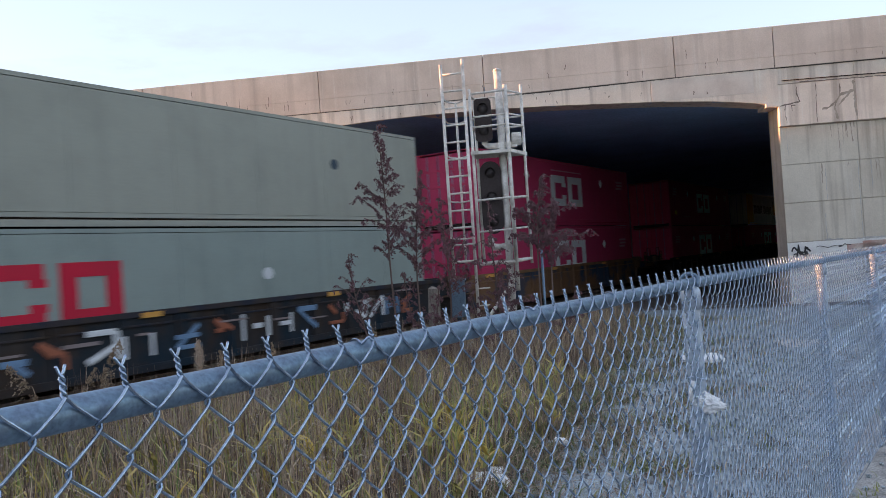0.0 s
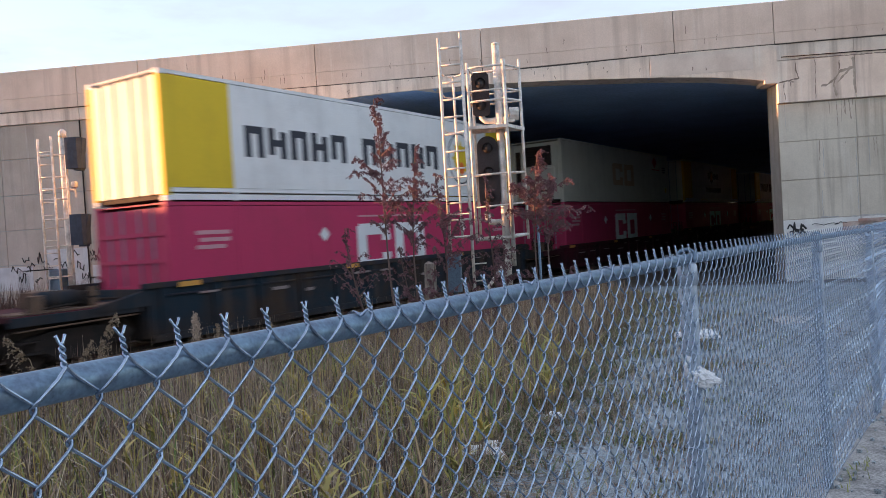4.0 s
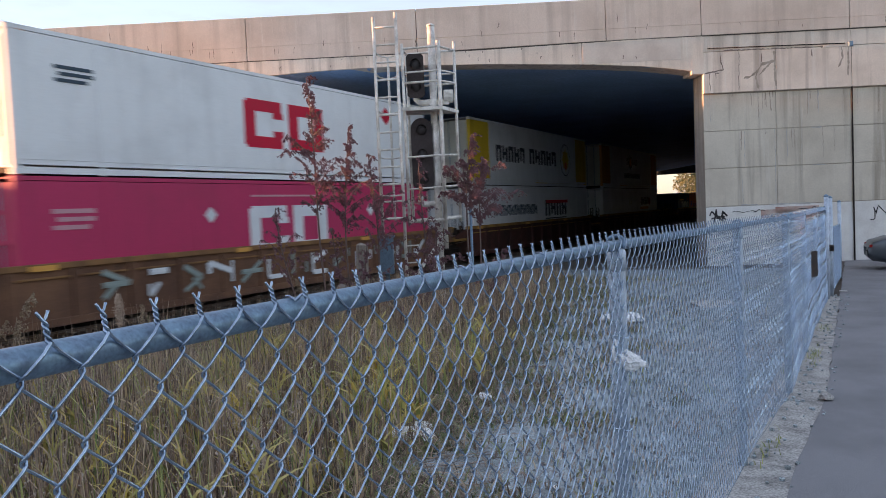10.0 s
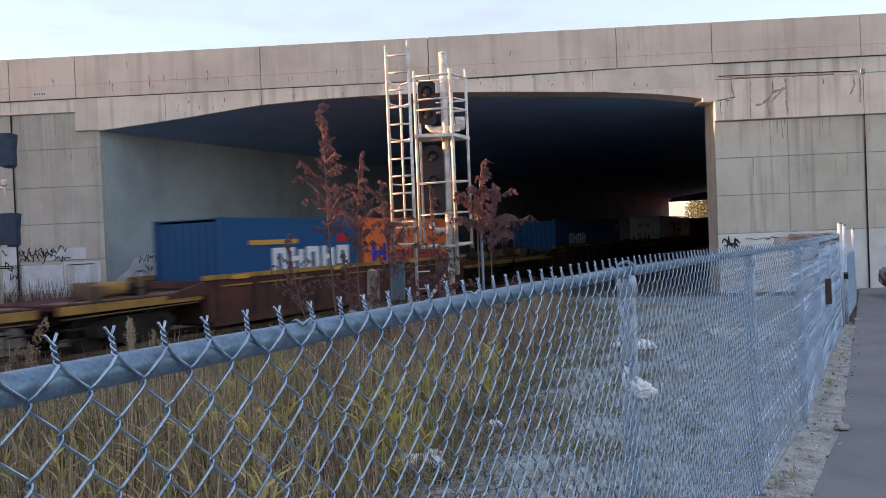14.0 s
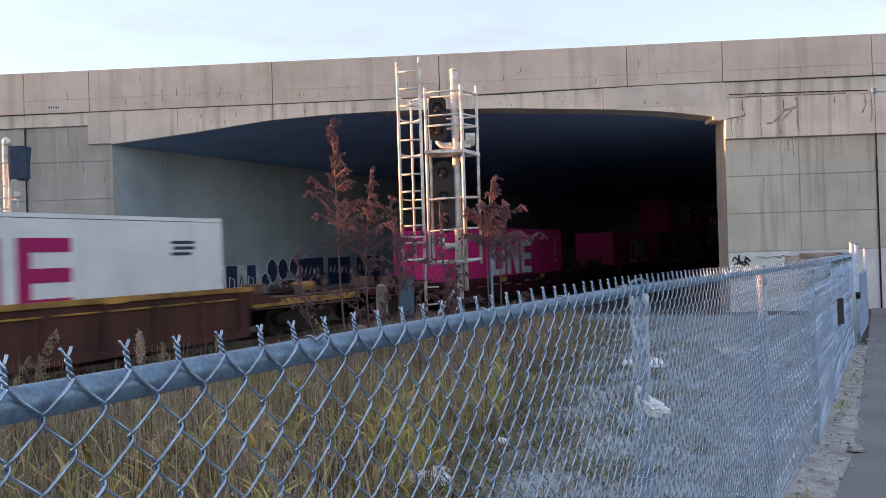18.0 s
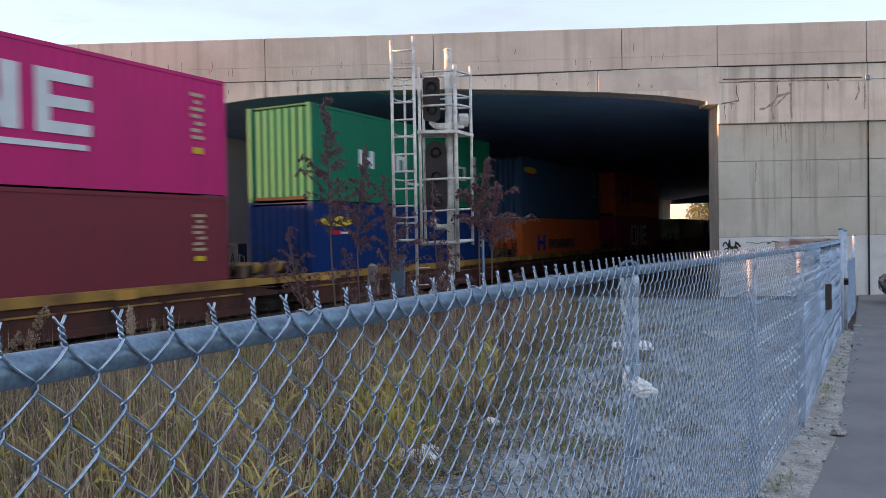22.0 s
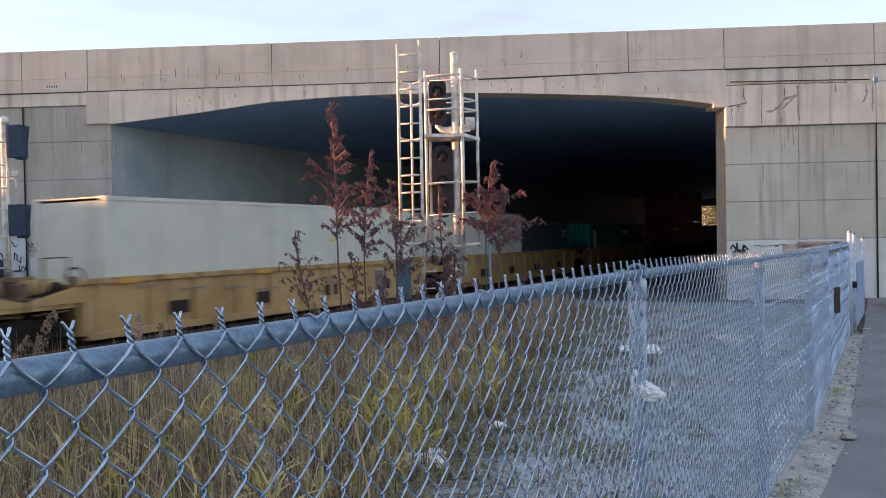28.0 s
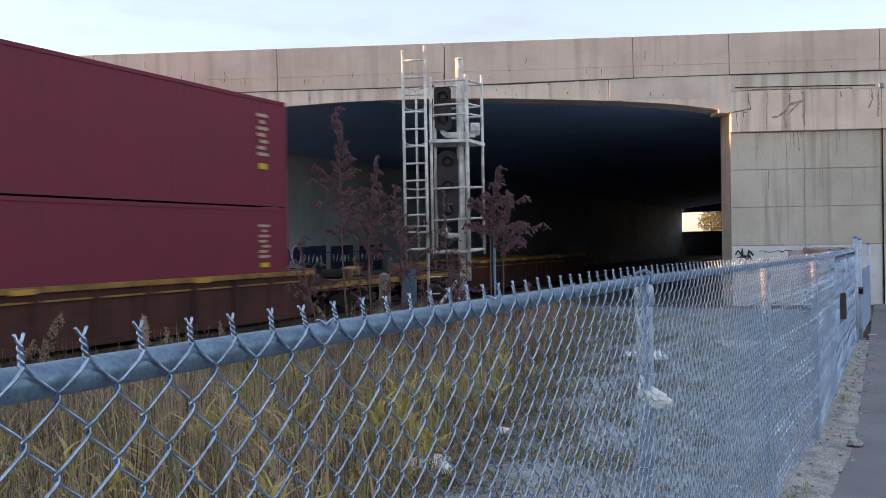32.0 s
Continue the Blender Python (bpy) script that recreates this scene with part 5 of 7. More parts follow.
def make_fence():
    fence = thing("chain_link_fence", "galvanised chain-link fence with a round top rail", "fence")
    # posts with loop caps
    for y in POSTS_Y:
        x, zt = fence_x(y), fence_rail_z(y)
        zg = ground_z(x, y) - 0.15
        post = part("post", Shape().tube([(x, y, zg), (x, y, zt - 0.06), (x, y, zt - 0.02)], [0.034, 0.034, 0.033], 20), M_POST, fence, smooth=True)
        part("post_cap", Shape().tube([(x, y, zt - 0.10), (x, y, zt - 0.03), (x, y, zt - 0.012)], [0.038, 0.038, 0.030], 20), M_POST, post, smooth=True)
        loop = [fence_point(y + 0.012 * math.sin(a * 2), zt + (RAIL_R + 0.012) * math.sin(a) + 0.004, (RAIL_R + 0.012) * math.cos(a)) for a in [math.pi * (k / 14) * 1.3 - 0.47 for k in range(15)]]
        part("loop_cap", Shape().tube(loop, 0.007, 8), M_GALV, post, smooth=True)
        for z in (zg + 0.45, zg + 0.85, zg + 1.25, zg + 1.62):
            ring = [(x + 0.040 * math.cos(a), y + 0.040 * math.sin(a), z + 0.006 * math.sin(3 * a)) for a in [2 * math.pi * k / 14 for k in range(15)]]
            part("wire_tie", Shape().tube(ring, 0.0022, 5, caps=False), M_WIRE, post)
    # top rail in lengths with sleeves
    ends = [-6.0] + [y + 0.9 for y in POSTS_Y[1:-1:2]] + [17.5]
    for a, b in zip(ends, ends[1:]):
        n = max(2, int((b - a) / 0.25))
        pts = [fence_point(a + (b - a) * k / n, fence_rail_z(a + (b - a) * k / n)) for k in range(n + 1)]
        part("top_rail", Shape().tube(pts, RAIL_R, 20), M_GALV, fence, smooth=True)
    for y in ends[1:-1]:
        if y < 17:
            pts = [fence_point(y + k, fence_rail_z(y + k)) for k in (-0.075, -0.07, 0.07, 0.075)]
            part("rail_sleeve", Shape().tube(pts, [RAIL_R, RAIL_R + 0.0028, RAIL_R + 0.0028, RAIL_R], 20), M_GALV, fence, smooth=True)
    # woven mesh, one panel for each bay: each picket is a flat spiral whose front passes all lean one way, with twisted barbs along the top
    rng = random.Random(4)
    for a, b in zip(POSTS_Y, POSTS_Y[1:]):
        near = -0.3 < a < 5.0
        s = Shape()
        sides = 6 if a < 2.0 else (4 if a < 9 else 3)
        deep = 0.0048
        k0, k1 = math.ceil(a / MESH_PITCH), math.ceil(b / MESH_PITCH)
        for k in range(k0, k1):
            yk = k * MESH_PITCH + 0.0314
            if yk < -1.6:
                continue
            zt = fence_rail_z(yk) + RAIL_R
            zb = ground_z(fence_x(yk), yk) + 0.03
            rows = int((zt - zb) / MESH_HALF)
            for sgn in (1, -1):
                turns = []
                for j in range(rows + 1):
                    inner = j % 2 == 0
                    y = yk if inner else yk + sgn * MESH_PITCH / 2
                    z = zt if j == 0 else zt - 0.039 - (j - 1) * MESH_HALF
                    turns.append((y + (-1 if inner else 1) * sgn * (0.0030 if j else 0.0), z + 0.0016 * math.sin(31.7 * k + 5.3 * j)))
                pts = []
                for j, (y, z) in enumerate(turns):
                    bow = 0.010 * math.sin(yk * 2.3 + z * 1.7) * min(1, j / 4)
                    pts.append(fence_point(y, z, RAIL_R + 0.007 + bow))
                    if j == rows:
                        break
                    y2, z2 = turns[j + 1]
                    front = deep if y2 < y else -deep
                    steps = ((0.3, 0.3, 1.0), (0.78, 0.83, 1.0), (0.90, 0.955, 0.62)) if near and j == 0 else ((0.10, 0.045, 0.62), (0.22, 0.17, 1.0), (0.78, 0.83, 1.0), (0.90, 0.955, 0.62)) if near else ((0.2, 0.16, 1.0), (0.8, 0.84, 1.0))
                    for qz, qy, d in steps:
                        pts.append(fence_point(y + (y2 - y) * qy, z + (z2 - z) * qz, RAIL_R + 0.007 + front * d + bow))
                s.tube(pts, 0.0023 if near else 0.0021, sides, caps=False)
            # twisted pair above the rail, ends splayed along the fence
            n = 15 if near else 7
            lean = rng.uniform(-0.004, 0.004)
            hgt = rng.uniform(0.036, 0.041)
            wide = rng.uniform(0.0035, 0.0065)
            for ph in (0.0, math.pi):
                pts = []
                for j in range(n + 1):
                    q = j / n
                    twist = min(q, 0.76) / 0.76
                    ang = ph + twist * 1.75 * 2 * math.pi + math.pi / 2 * 0.9
                    r = 0.0025
                    splay = max(0.0, q - 0.76) / 0.24
                    pts.append(fence_point(yk + r * math.cos(ang) + math.copysign(wide * splay, math.cos(ph)) + lean * q, zt - 0.002 + hgt * q, RAIL_R + 0.004 + r * math.sin(ang) - 0.008 * q))
                s.tube(pts, 0.0022, 5 if near else 3, caps=True)
        if s.v:
            tagged(part("wire_mesh", s, M_WIRE, fence, "woven diamond wire mesh with twisted barbs", smooth=near), kind="stuff")
    # ties round the rail
    for y in (1.04, 1.68, 2.19, 2.76, 4.2, 5.1, 7.0, 7.9):
        zc = fence_rail_z(y)
        ring = [fence_point(y + 0.012 * math.sin(a / 2), zc + (RAIL_R + 0.003) * math.sin(a), (RAIL_R + 0.003) * math.cos(a)) for a in [math.pi * (0.25 + i / 12) for i in range(13)]]
        ring = [fence_point(y + 0.045, zc + RAIL_R + 0.007, 0.012), fence_point(y + 0.02, zc + RAIL_R + 0.004, 0.018)] + ring
        ring += [fence_point(y + 0.02, zc + RAIL_R + 0.004, 0.018), fence_point(y + 0.045, zc + RAIL_R + 0.007, 0.012)]
        part("rail_tie", Shape().tube(ring, 0.0024, 5), M_WIRE, fence)
    # bottom tension wire
    pts = [fence_point(y, ground_z(fence_x(y), y) + 0.05 + 0.008 * math.sin(y * 5), RAIL_R + 0.006) for y in np.arange(-1.5, 17.5, 0.25)]
    part("tension_wire", Shape().tube(pts, 0.003, 5), M_WIRE, fence)
    sign = part("fence_sign", Shape().chamfer_box(-0.09, 0.09, -0.006, 0.006, -0.19, 0.19, 0.004), M_BLACK, fence, "small dark notice plate")
    sign.matrix_basis = pose(fence_x(12.6) + 0.06, 12.6, 0.93, 0, 0, 65)
    return fence


make_fence()


def make_gate():
    gate = thing("gate_panel", "galvanised chain-link gate panel with tall round posts", "gate")
    spots = [(-0.33, 17.9, 1.90), (-0.27, 18.7, 1.86), (-0.12, 23.2, 1.72)]
    for x, y, zt in spots:
        p = part("gate_post", Shape().tube([(x, y, ground_z(x, y) - 0.1), (x, y, zt)], 0.045, 16), M_POST, gate, smooth=True)
        part("post_cap", Shape().tube([(x, y, zt), (x, y, zt + 0.02), (x, y, zt + 0.05)], [0.05, 0.048, 0.01], 16), M_GALV, p, smooth=True)
    a, b = Vector((-0.27, 18.8, 0)), Vector((-0.12, 23.1, 0))
    for z in (0.05, 1.45):
        part("gate_rail", Shape().tube([(a.x, a.y, z - 0.27 + 0.02), (b.x, b.y, z - 0.33 + 0.02)], 0.02, 10), M_GALV, gate, smooth=True)
    s = Shape()
    n = int((b.y - a.y) / MESH_PITCH)
    for k in range(n):
        for sgn in (1, -1):
            pts = []
            for j in range(36):
                q = (k + (0 if j % 2 == 0 else 0.5 * sgn)) / n
                p = a + (b - a) * min(max(q, 0), 1)
                pts.append((p.x + 0.022, p.y, 1.20 - 0.06 * q - j * MESH_PITCH / 2))
            s.tube(pts, 0.0027, 3, caps=False)
    tagged(part("wire_mesh", s, M_WIRE, gate), kind="stuff")
    part("latch", Shape().chamfer_box(-0.30, -0.20, 18.0, 18.55, 0.75, 0.86, 0.01), M_DARKSTEEL, gate)


make_gate()

# ---- railway signals ----
def rods(parent, name, lines, r, mat, n=8):
    for a, b in lines:
        part(name, Shape().tube([a, b], r, n), mat, parent, smooth=True)


def signal_head(parent, x, y, z0, z1, w, round_top):
    """Black backboard with hooded lamps."""
    s = Shape()
    pts = []
    hw = w / 2
    if round_top:
        for k in range(13):
            a = math.pi * k / 12
            pts.append((hw * math.cos(a), z1 - hw + hw * math.sin(a)))
        for k in range(13):
            a = math.pi + math.pi * k / 12
            pts.append((hw * math.cos(a), z0 + hw + hw * math.sin(a)))
    else:
        pts = [(hw, z0 + 0.05), (hw, z1 - 0.05), (hw - 0.05, z1), (-hw + 0.05, z1), (-hw, z1 - 0.05), (-hw, z0 + 0.05), (-hw + 0.05, z0), (hw - 0.05, z0)]
    n = len(pts)
    s.add([(x + a, y, b) for a, b in pts] + [(x + a, y + 0.03, b) for a, b in pts], [tuple(range(n)), tuple(range(2 * n - 1, n - 1, -1))] + [(i, (i + 1) % n + 0, (i + 1) % n + n, i + n)[::-1] for i in range(n)])
    head = part("signal_head", s, M_HEAD, parent, "black signal backboard with hooded lamps")
    part("lamp_case", Shape().chamfer_box(x - 0.14, x + 0.14, y + 0.03, y + 0.26, z0 + 0.08, z1 - 0.08, 0.03), M_HEAD, head)
    count = 3 if z1 - z0 > 1.0 else 2
    for k in range(count):
        zc = z0 + (z1 - z0) * (k + 0.5) / count
        part("lens", Shape().tube([(x, y - 0.004, zc), (x, y - 0.02, zc)], 0.095, 16), M_LENS, head, smooth=True)
        hood = [(x + 0.115 * math.cos(a), zc + 0.115 * math.sin(a)) for a in [radians(-20 + 220 * i / 12) for i in range(13)]]
        hs = Shape()
        m = len(hood)
        hs.add([(a, y, b) for a, b in hood] + [(a, y - 0.05, b + 0.005) for a, b in hood] + [(a * 1.0 + (x - a) * 0.06, y - 0.05, b) for a, b in hood] + [(a + (x - a) * 0.06, y, b) for a, b in hood],
               [(i, i + 1, m + i + 1, m + i) for i in range(m - 1)] + [(2 * m + i, 2 * m + i + 1, 3 * m + i + 1, 3 * m + i) for i in range(m - 1)] + [(m + i, m + i + 1, 2 * m + i + 1, 2 * m + i) for i in range(m - 1)])
        part("hood", hs, M_HEAD, head)


M_HEAD = material("dusty_signal_black", (0.066, 0.053, 0.053), 0.8, spec=0.2, second=(0.05, 0.04, 0.038), mix_scale=5, grain_scale=30, grain=0.2, bump=0.1)
M_LENS = material("dark_lens_glass", (0.03, 0.022, 0.021), 0.6, second=(0.04, 0.035, 0.035), bump=0.0)


def make_tower():
    t = thing("signal_tower", "weathered aluminium signal tower with ladder and two black heads", "railway signal", at=pose(-7.19, 13.62, 0, 0, 0, 28))
    g = -0.55
    part("mast", Shape().tube([(0, 0, g), (0, 0, 5.62)], 0.075, 18), M_TOWER, t, smooth=True)
    part("mast_cap", Shape().tube([(0, 0, 5.60), (0, 0, 5.63), (0, 0, 5.66)], [0.085, 0.08, 0.02], 18), M_TOWER, t, smooth=True)
    part("stay_pipe", Shape().tube([(0.13, -0.08, 5.3), (0.13, -0.08, 1.2)], 0.045, 12), M_TOWER, t, smooth=True)
    # ladder
    for x, zt, zb in ((-1.10, 5.72, 1.47), (-0.67, 5.80, g)):
        part("ladder_rail", Shape().tube([(x, -0.405, zb), (x, -0.405, zt)], 0.031, 10), M_TOWER, t, smooth=True)
    for k in range(12):
        z = 5.52 - k * 0.335
        part("rung", Shape().tube([(-1.10, -0.405, z), (-0.67, -0.405, z + 0.01)], 0.020, 8), M_TOWER, t, smooth=True)
    for k in range(4):
        z = 1.3 - k * 0.335
        part("rung", Shape().tube([(-0.67, -0.405, z), (-0.42, -0.3, z)], 0.014, 8), M_TOWER, t, smooth=True)
    # rear ladder stile and safety hoops
    part("cage_stile", Shape().tube([(-0.89, 0.30, 5.08), (-0.89, 0.30, 1.80)], 0.025, 8), M_TOWER, t, smooth=True)
    for z in (5.08, 4.65, 3.95, 3.05, 2.3, 1.85):
        part("cage_hoop", Shape().tube([(-1.10, -0.39, z), (-1.06, 0.05, z), (-0.89, 0.30, z), (-0.72, 0.05, z), (-0.67, -0.39, z)], 0.016, 6), M_TOWER, t)
    # cage round the mast
    stiles = [(-0.575, -0.30, 5.22, 1.72), (-0.515, 0.32, 5.16, 1.74), (0.45, 0.32, 5.36, 1.72), (0.13, -0.34, 5.2, 1.72)]
    for x, y, zt, zb in stiles:
        part("cage_stile", Shape().tube([(x, y, zb), (x, y, zt)], 0.030, 10), M_TOWER, t, smooth=True)
    for z, r in ((5.12, 0.022), (4.66, 0.018), (4.46, 0.022), (3.02, 0.022), (2.40, 0.018), (1.76, 0.028)):
        p = [(-0.575, -0.30, z), (0.13, -0.34, z + 0.02), (0.45, 0.32, z + 0.06), (-0.515, 0.32, z + 0.02), (-0.575, -0.30, z)]
        for a, b in zip(p, p[1:]):
            part("cage_rail", Shape().tube([a, b], r, 8), M_TOWER, t, smooth=True)
    part("platform", Shape().prism([(-0.62, -0.36), (0.16, -0.40), (0.5, 0.36), (-0.56, 0.36)], 3.92, 3.985), M_TOWER, t, "grey slatted work platform")
    # heads, elbows and boxes
    signal_head(t, -0.34, -0.10, 4.20, 5.06, 0.34, False)
    signal_head(t, -0.27, -0.10, 2.35, 3.80, 0.42, True)
    for z in (4.12, 2.10):
        part("elbow_pipe", Shape().tube([(-0.34, 0.02, z + 0.18), (-0.34, 0.02, z + 0.06), (-0.28, 0.02, z), (-0.16, 0.02, z - 0.01), (0.0, 0.0, z)], 0.062, 14), M_TOWER, t, smooth=True)
    part("junction_box", Shape().tube([(0.20, 0.0, 4.22), (0.38, 0.02, 4.22)], 0.13, 12), M_TOWER, t, "round grey junction box")
    part("clamp", Shape().box(-0.1, 0.30, -0.06, 0.06, 4.06, 4.16), M_TOWER, t)
    # base braces and footing
    rods(t, "brace", [((-0.05, -0.1, 0.95), (-0.62, -0.45, g + 0.35)), ((0.0, -0.12, 1.35), (-0.95, -0.3, 0.10))], 0.035, M_TOWER)
    part("footing", Shape().chamfer_box(-0.4, 0.4, -0.4, 0.4, g - 0.2, g + 0.28, 0.03), M_KERB, t, "low concrete footing")
    part("foot_plate", Shape().box(-0.16, 0.16, -0.16, 0.16, g + 0.28, g + 0.31), M_RUST, t)


make_tower()


def make_relay_case():
    c = thing("relay_case", "small grey metal relay case on a post", "equipment box", at=pose(-8.25, 13.3, 0, 0, 0, 28))
    part("case", Shape().chamfer_box(-0.14, 0.14, -0.14, 0.14, 0.72, 1.46, 0.02), M_GALV, c)
    part("lid", Shape().chamfer_box(-0.17, 0.17, -0.17, 0.17, 1.46, 1.50, 0.01), M_GALV, c)
    part("leg", Shape().tube([(0, 0, -0.6), (0, 0, 0.72)], 0.05, 10), M_GALV, c, smooth=True)
    s = thing("marker_post", "thin bare grey steel post beside the signal tower", "post", at=pose(-6.64, 13.95, 0))
    part("pole", Shape().tube([(0, 0, -0.6), (0, 0, 2.16)], 0.028, 10), M_GALV, s, smooth=True)
    part("cap", Shape().tube([(0, 0, 2.16), (0, 0, 2.19)], 0.034, 10), M_GALV, s, smooth=True)
    for x, y, r, h in ((-8.42, 12.6, 0.13, 1.35), (-8.2, 11.55, 0.10, 0.66)):
        lone("timber_stump", Shape().tube([(x, y, -0.6), (x + 0.02, y, h * 0.5), (x + 0.04, y + 0.01, h), (x + 0.05, y + 0.01, h + 0.02)], [r, r * 0.96, r * 0.9, r * 0.5], 14), M_STUMP,
             "weathered pale timber stump among the weeds", "stump")


M_STUMP = material("weathered_timber", (0.34, 0.30, 0.26), 0.9, second=(0.24, 0.20, 0.17), mix_scale=8, grain_scale=60, grain=0.2, bump=0.5, streak=(0.15, 0.12, 0.10), streak_amount=0.6, streak_scale=14)
make_relay_case()


M_NAVY = material("dark_blue_grey_enamel", (0.050, 0.075, 0.115), 0.75, spec=0.2, second=(0.038, 0.056, 0.088), mix_scale=5, grain_scale=30, bump=0.1)


def make_far_signal():
    t = thing("signal_mast", "signal mast beyond the track with dark blue hooded heads", "railway signal", at=pose(-19.24, 11.81, 0, 0, 0, 29))
    part("mast", Shape().tube([(0, 0, -0.6), (0, 0, 5.05)], 0.085, 16), M_TOWER, t, smooth=True)
    part("finial", Shape().tube([(0.02, 0, 5.05), (0.02, 0, 5.20), (0.02, 0, 5.27)], [0.10, 0.10, 0.03], 14), M_TOWER, t, smooth=True)
    for x, y, zt in ((-0.50, -0.28, 5.0), (-0.14, -0.28, 5.05), (0.16, -0.16, 4.55)):
        part("ladder_rail", Shape().tube([(x, y, 0.4), (x, y, zt)], 0.032, 10), M_TOWER, t, smooth=True)
    for k in range(13):
        part("rung", Shape().tube([(-0.50, -0.28, 0.7 + 0.33 * k), (-0.14, -0.28, 0.7 + 0.33 * k)], 0.016, 8), M_TOWER, t, smooth=True)
    for z in (4.58, 4.0, 3.7, 3.42, 2.9, 2.2, 1.4):
        part("bracket", Shape().tube([(-0.50, -0.27, z), (-0.14, -0.27, z), (0.16, -0.16, z), (0.0, 0, z)], 0.020, 8), M_TOWER, t)
    for z0, z1 in ((4.14, 5.0), (2.15, 3.0)):
        h = part("signal_head", Shape().prism([(0.30, 0.02), (0.16, -0.18), (0.20, -0.26), (0.54, -0.30), (0.62, -0.24), (0.60, 0.02)], z0 + 0.05, z1), M_NAVY, t, "dark blue hooded signal head")
        part("hood", Shape().add([(0.50, -0.26, z1), (0.68, -0.22, z1 - 0.02), (0.66, 0.0, z1 - 0.02), (0.50, 0.0, z1), (0.40, -0.26, z0), (0.58, -0.22, z0), (0.56, 0.0, z0), (0.40, 0.0, z0)],
                                 [(0, 1, 2, 3), (7, 6, 5, 4), (0, 4, 5, 1), (1, 5, 6, 2), (2, 6, 7, 3), (3, 7, 4, 0)]), M_NAVY, h)
        part("head_bracket", Shape().tube([(0.0, 0.0, (z0 + z1) / 2), (0.32, -0.1, (z0 + z1) / 2)], 0.03, 8), M_TOWER, h)
    part("lamp_box", Shape().chamfer_box(0.26, 0.40, -0.2, -0.06, 3.70, 3.86, 0.03), M_TOWER, t, "small pale lamp box")
    part("lamp_bracket", Shape().tube([(0.0, 0, 3.68), (0.33, -0.12, 3.66), (0.33, -0.12, 3.45)], 0.025, 8), M_TOWER, t)
    part("equipment_case", Shape().chamfer_box(-0.5, -0.14, -0.2, 0.1, 0.9, 1.6, 0.03), M_GALV, t)


make_far_signal()

# ---- weeds between the fence and the track ----
M_DRY = leaf_material("dry_grass", [(0.64, 0.49, 0.35), (0.10, 0.066, 0.052), (0.46, 0.33, 0.23), (0.05, 0.036, 0.030), (0.80, 0.64, 0.45), (0.18, 0.118, 0.088), (0.36, 0.235, 0.17), (0.70, 0.51, 0.28), (0.08, 0.052, 0.042)])
M_GREEN = leaf_material("green_grass", [(0.19, 0.24, 0.075), (0.38, 0.40, 0.13), (0.09, 0.12, 0.045), (0.52, 0.50, 0.20), (0.14, 0.20, 0.065)])
M_YELLOW = leaf_material("yellow_leaves", [(0.55, 0.37, 0.075), (0.36, 0.33, 0.10), (0.60, 0.45, 0.17), (0.24, 0.25, 0.08)])
M_STALK = leaf_material("brown_stalks", [(0.15, 0.095, 0.075), (0.50, 0.37, 0.265), (0.055, 0.036, 0.031), (0.68, 0.54, 0.40), (0.085, 0.052, 0.043), (0.30, 0.19, 0.14)])
M_SEED = leaf_material("red_brown_seed", [(0.165, 0.078, 0.092), (0.23, 0.115, 0.13), (0.09, 0.042, 0.052), (0.31, 0.19, 0.20)])
M_TWIG = leaf_material("dark_twigs", [(0.11, 0.072, 0.062), (0.17, 0.115, 0.10)])
M_LOWGREEN = leaf_material("low_dark_grass", [(0.10, 0.14, 0.06), (0.20, 0.22, 0.08), (0.06, 0.08, 0.04), (0.30, 0.28, 0.12)])
M_FUZZ = leaf_material("pale_seed_heads", [(0.44, 0.36, 0.30), (0.31, 0.245, 0.205), (0.55, 0.47, 0.39), (0.20, 0.155, 0.13)])
M_SPIKE = leaf_material("pale_plume", [(0.52, 0.40, 0.31), (0.42, 0.31, 0.23), (0.62, 0.50, 0.40)])
M_PLUME = leaf_material("tan_plume", [(0.34, 0.25, 0.17), (0.22, 0.155, 0.105), (0.46, 0.36, 0.25)])


def weed_edge(y):
    """x of the border between weeds and gravel."""
    return -2.68 - 0.25 * max(y - 3.0, 0.0) + wobble(y, 9, 0.5)


def blades(name, spots, mat, label, category, width, rows=4, parent=None, taper=0.7):
    """Many curved tapering blades as one object. spots: (x, y, z, height, lean, direction, width factor)."""
    a = np.array(spots)
    n = len(a)
    x, y, z, h, lean, ang, wf = a.T
    ts = np.linspace(0, 1, rows)
    dx, dy = np.cos(ang), np.sin(ang)
    px, py = -np.sin(ang * 1.7), np.cos(ang * 1.7)
    verts = np.zeros((n, rows, 2, 3))
    for i, t in enumerate(ts):
        off = lean * h * t ** 1.8
        zz = z + h * (t - 0.32 * np.clip(lean, 0, 1.2) * t ** 2.2)
        w = width * wf * (1 - t) ** taper * 0.5 + 0.0006
        for s, sg in enumerate((-1, 1)):
            verts[:, i, s, 0] = x + dx * off + sg * px * w
            verts[:, i, s, 1] = y + dy * off + sg * py * w
            verts[:, i, s, 2] = zz
    base = np.arange(n)[:, None] * rows * 2
    quads = []
    for i in range(rows - 1):
        k = i * 2
        quads.append(np.stack([base + k, base + k + 1, base + k + 3, base + k + 2], -1).reshape(n, 4))
    quads = np.stack(quads, 1).reshape(-1, 4)
    me = bpy.data.meshes.new(name)
    me.from_pydata(verts.reshape(-1, 3).tolist(), [], quads.tolist())
    me.materials.append(mat)
    ob = new(name, me)
    if parent:
        ob.parent = parent
        return tagged(ob, kind="stuff")
    return tagged(ob, label, category, kind="stuff")


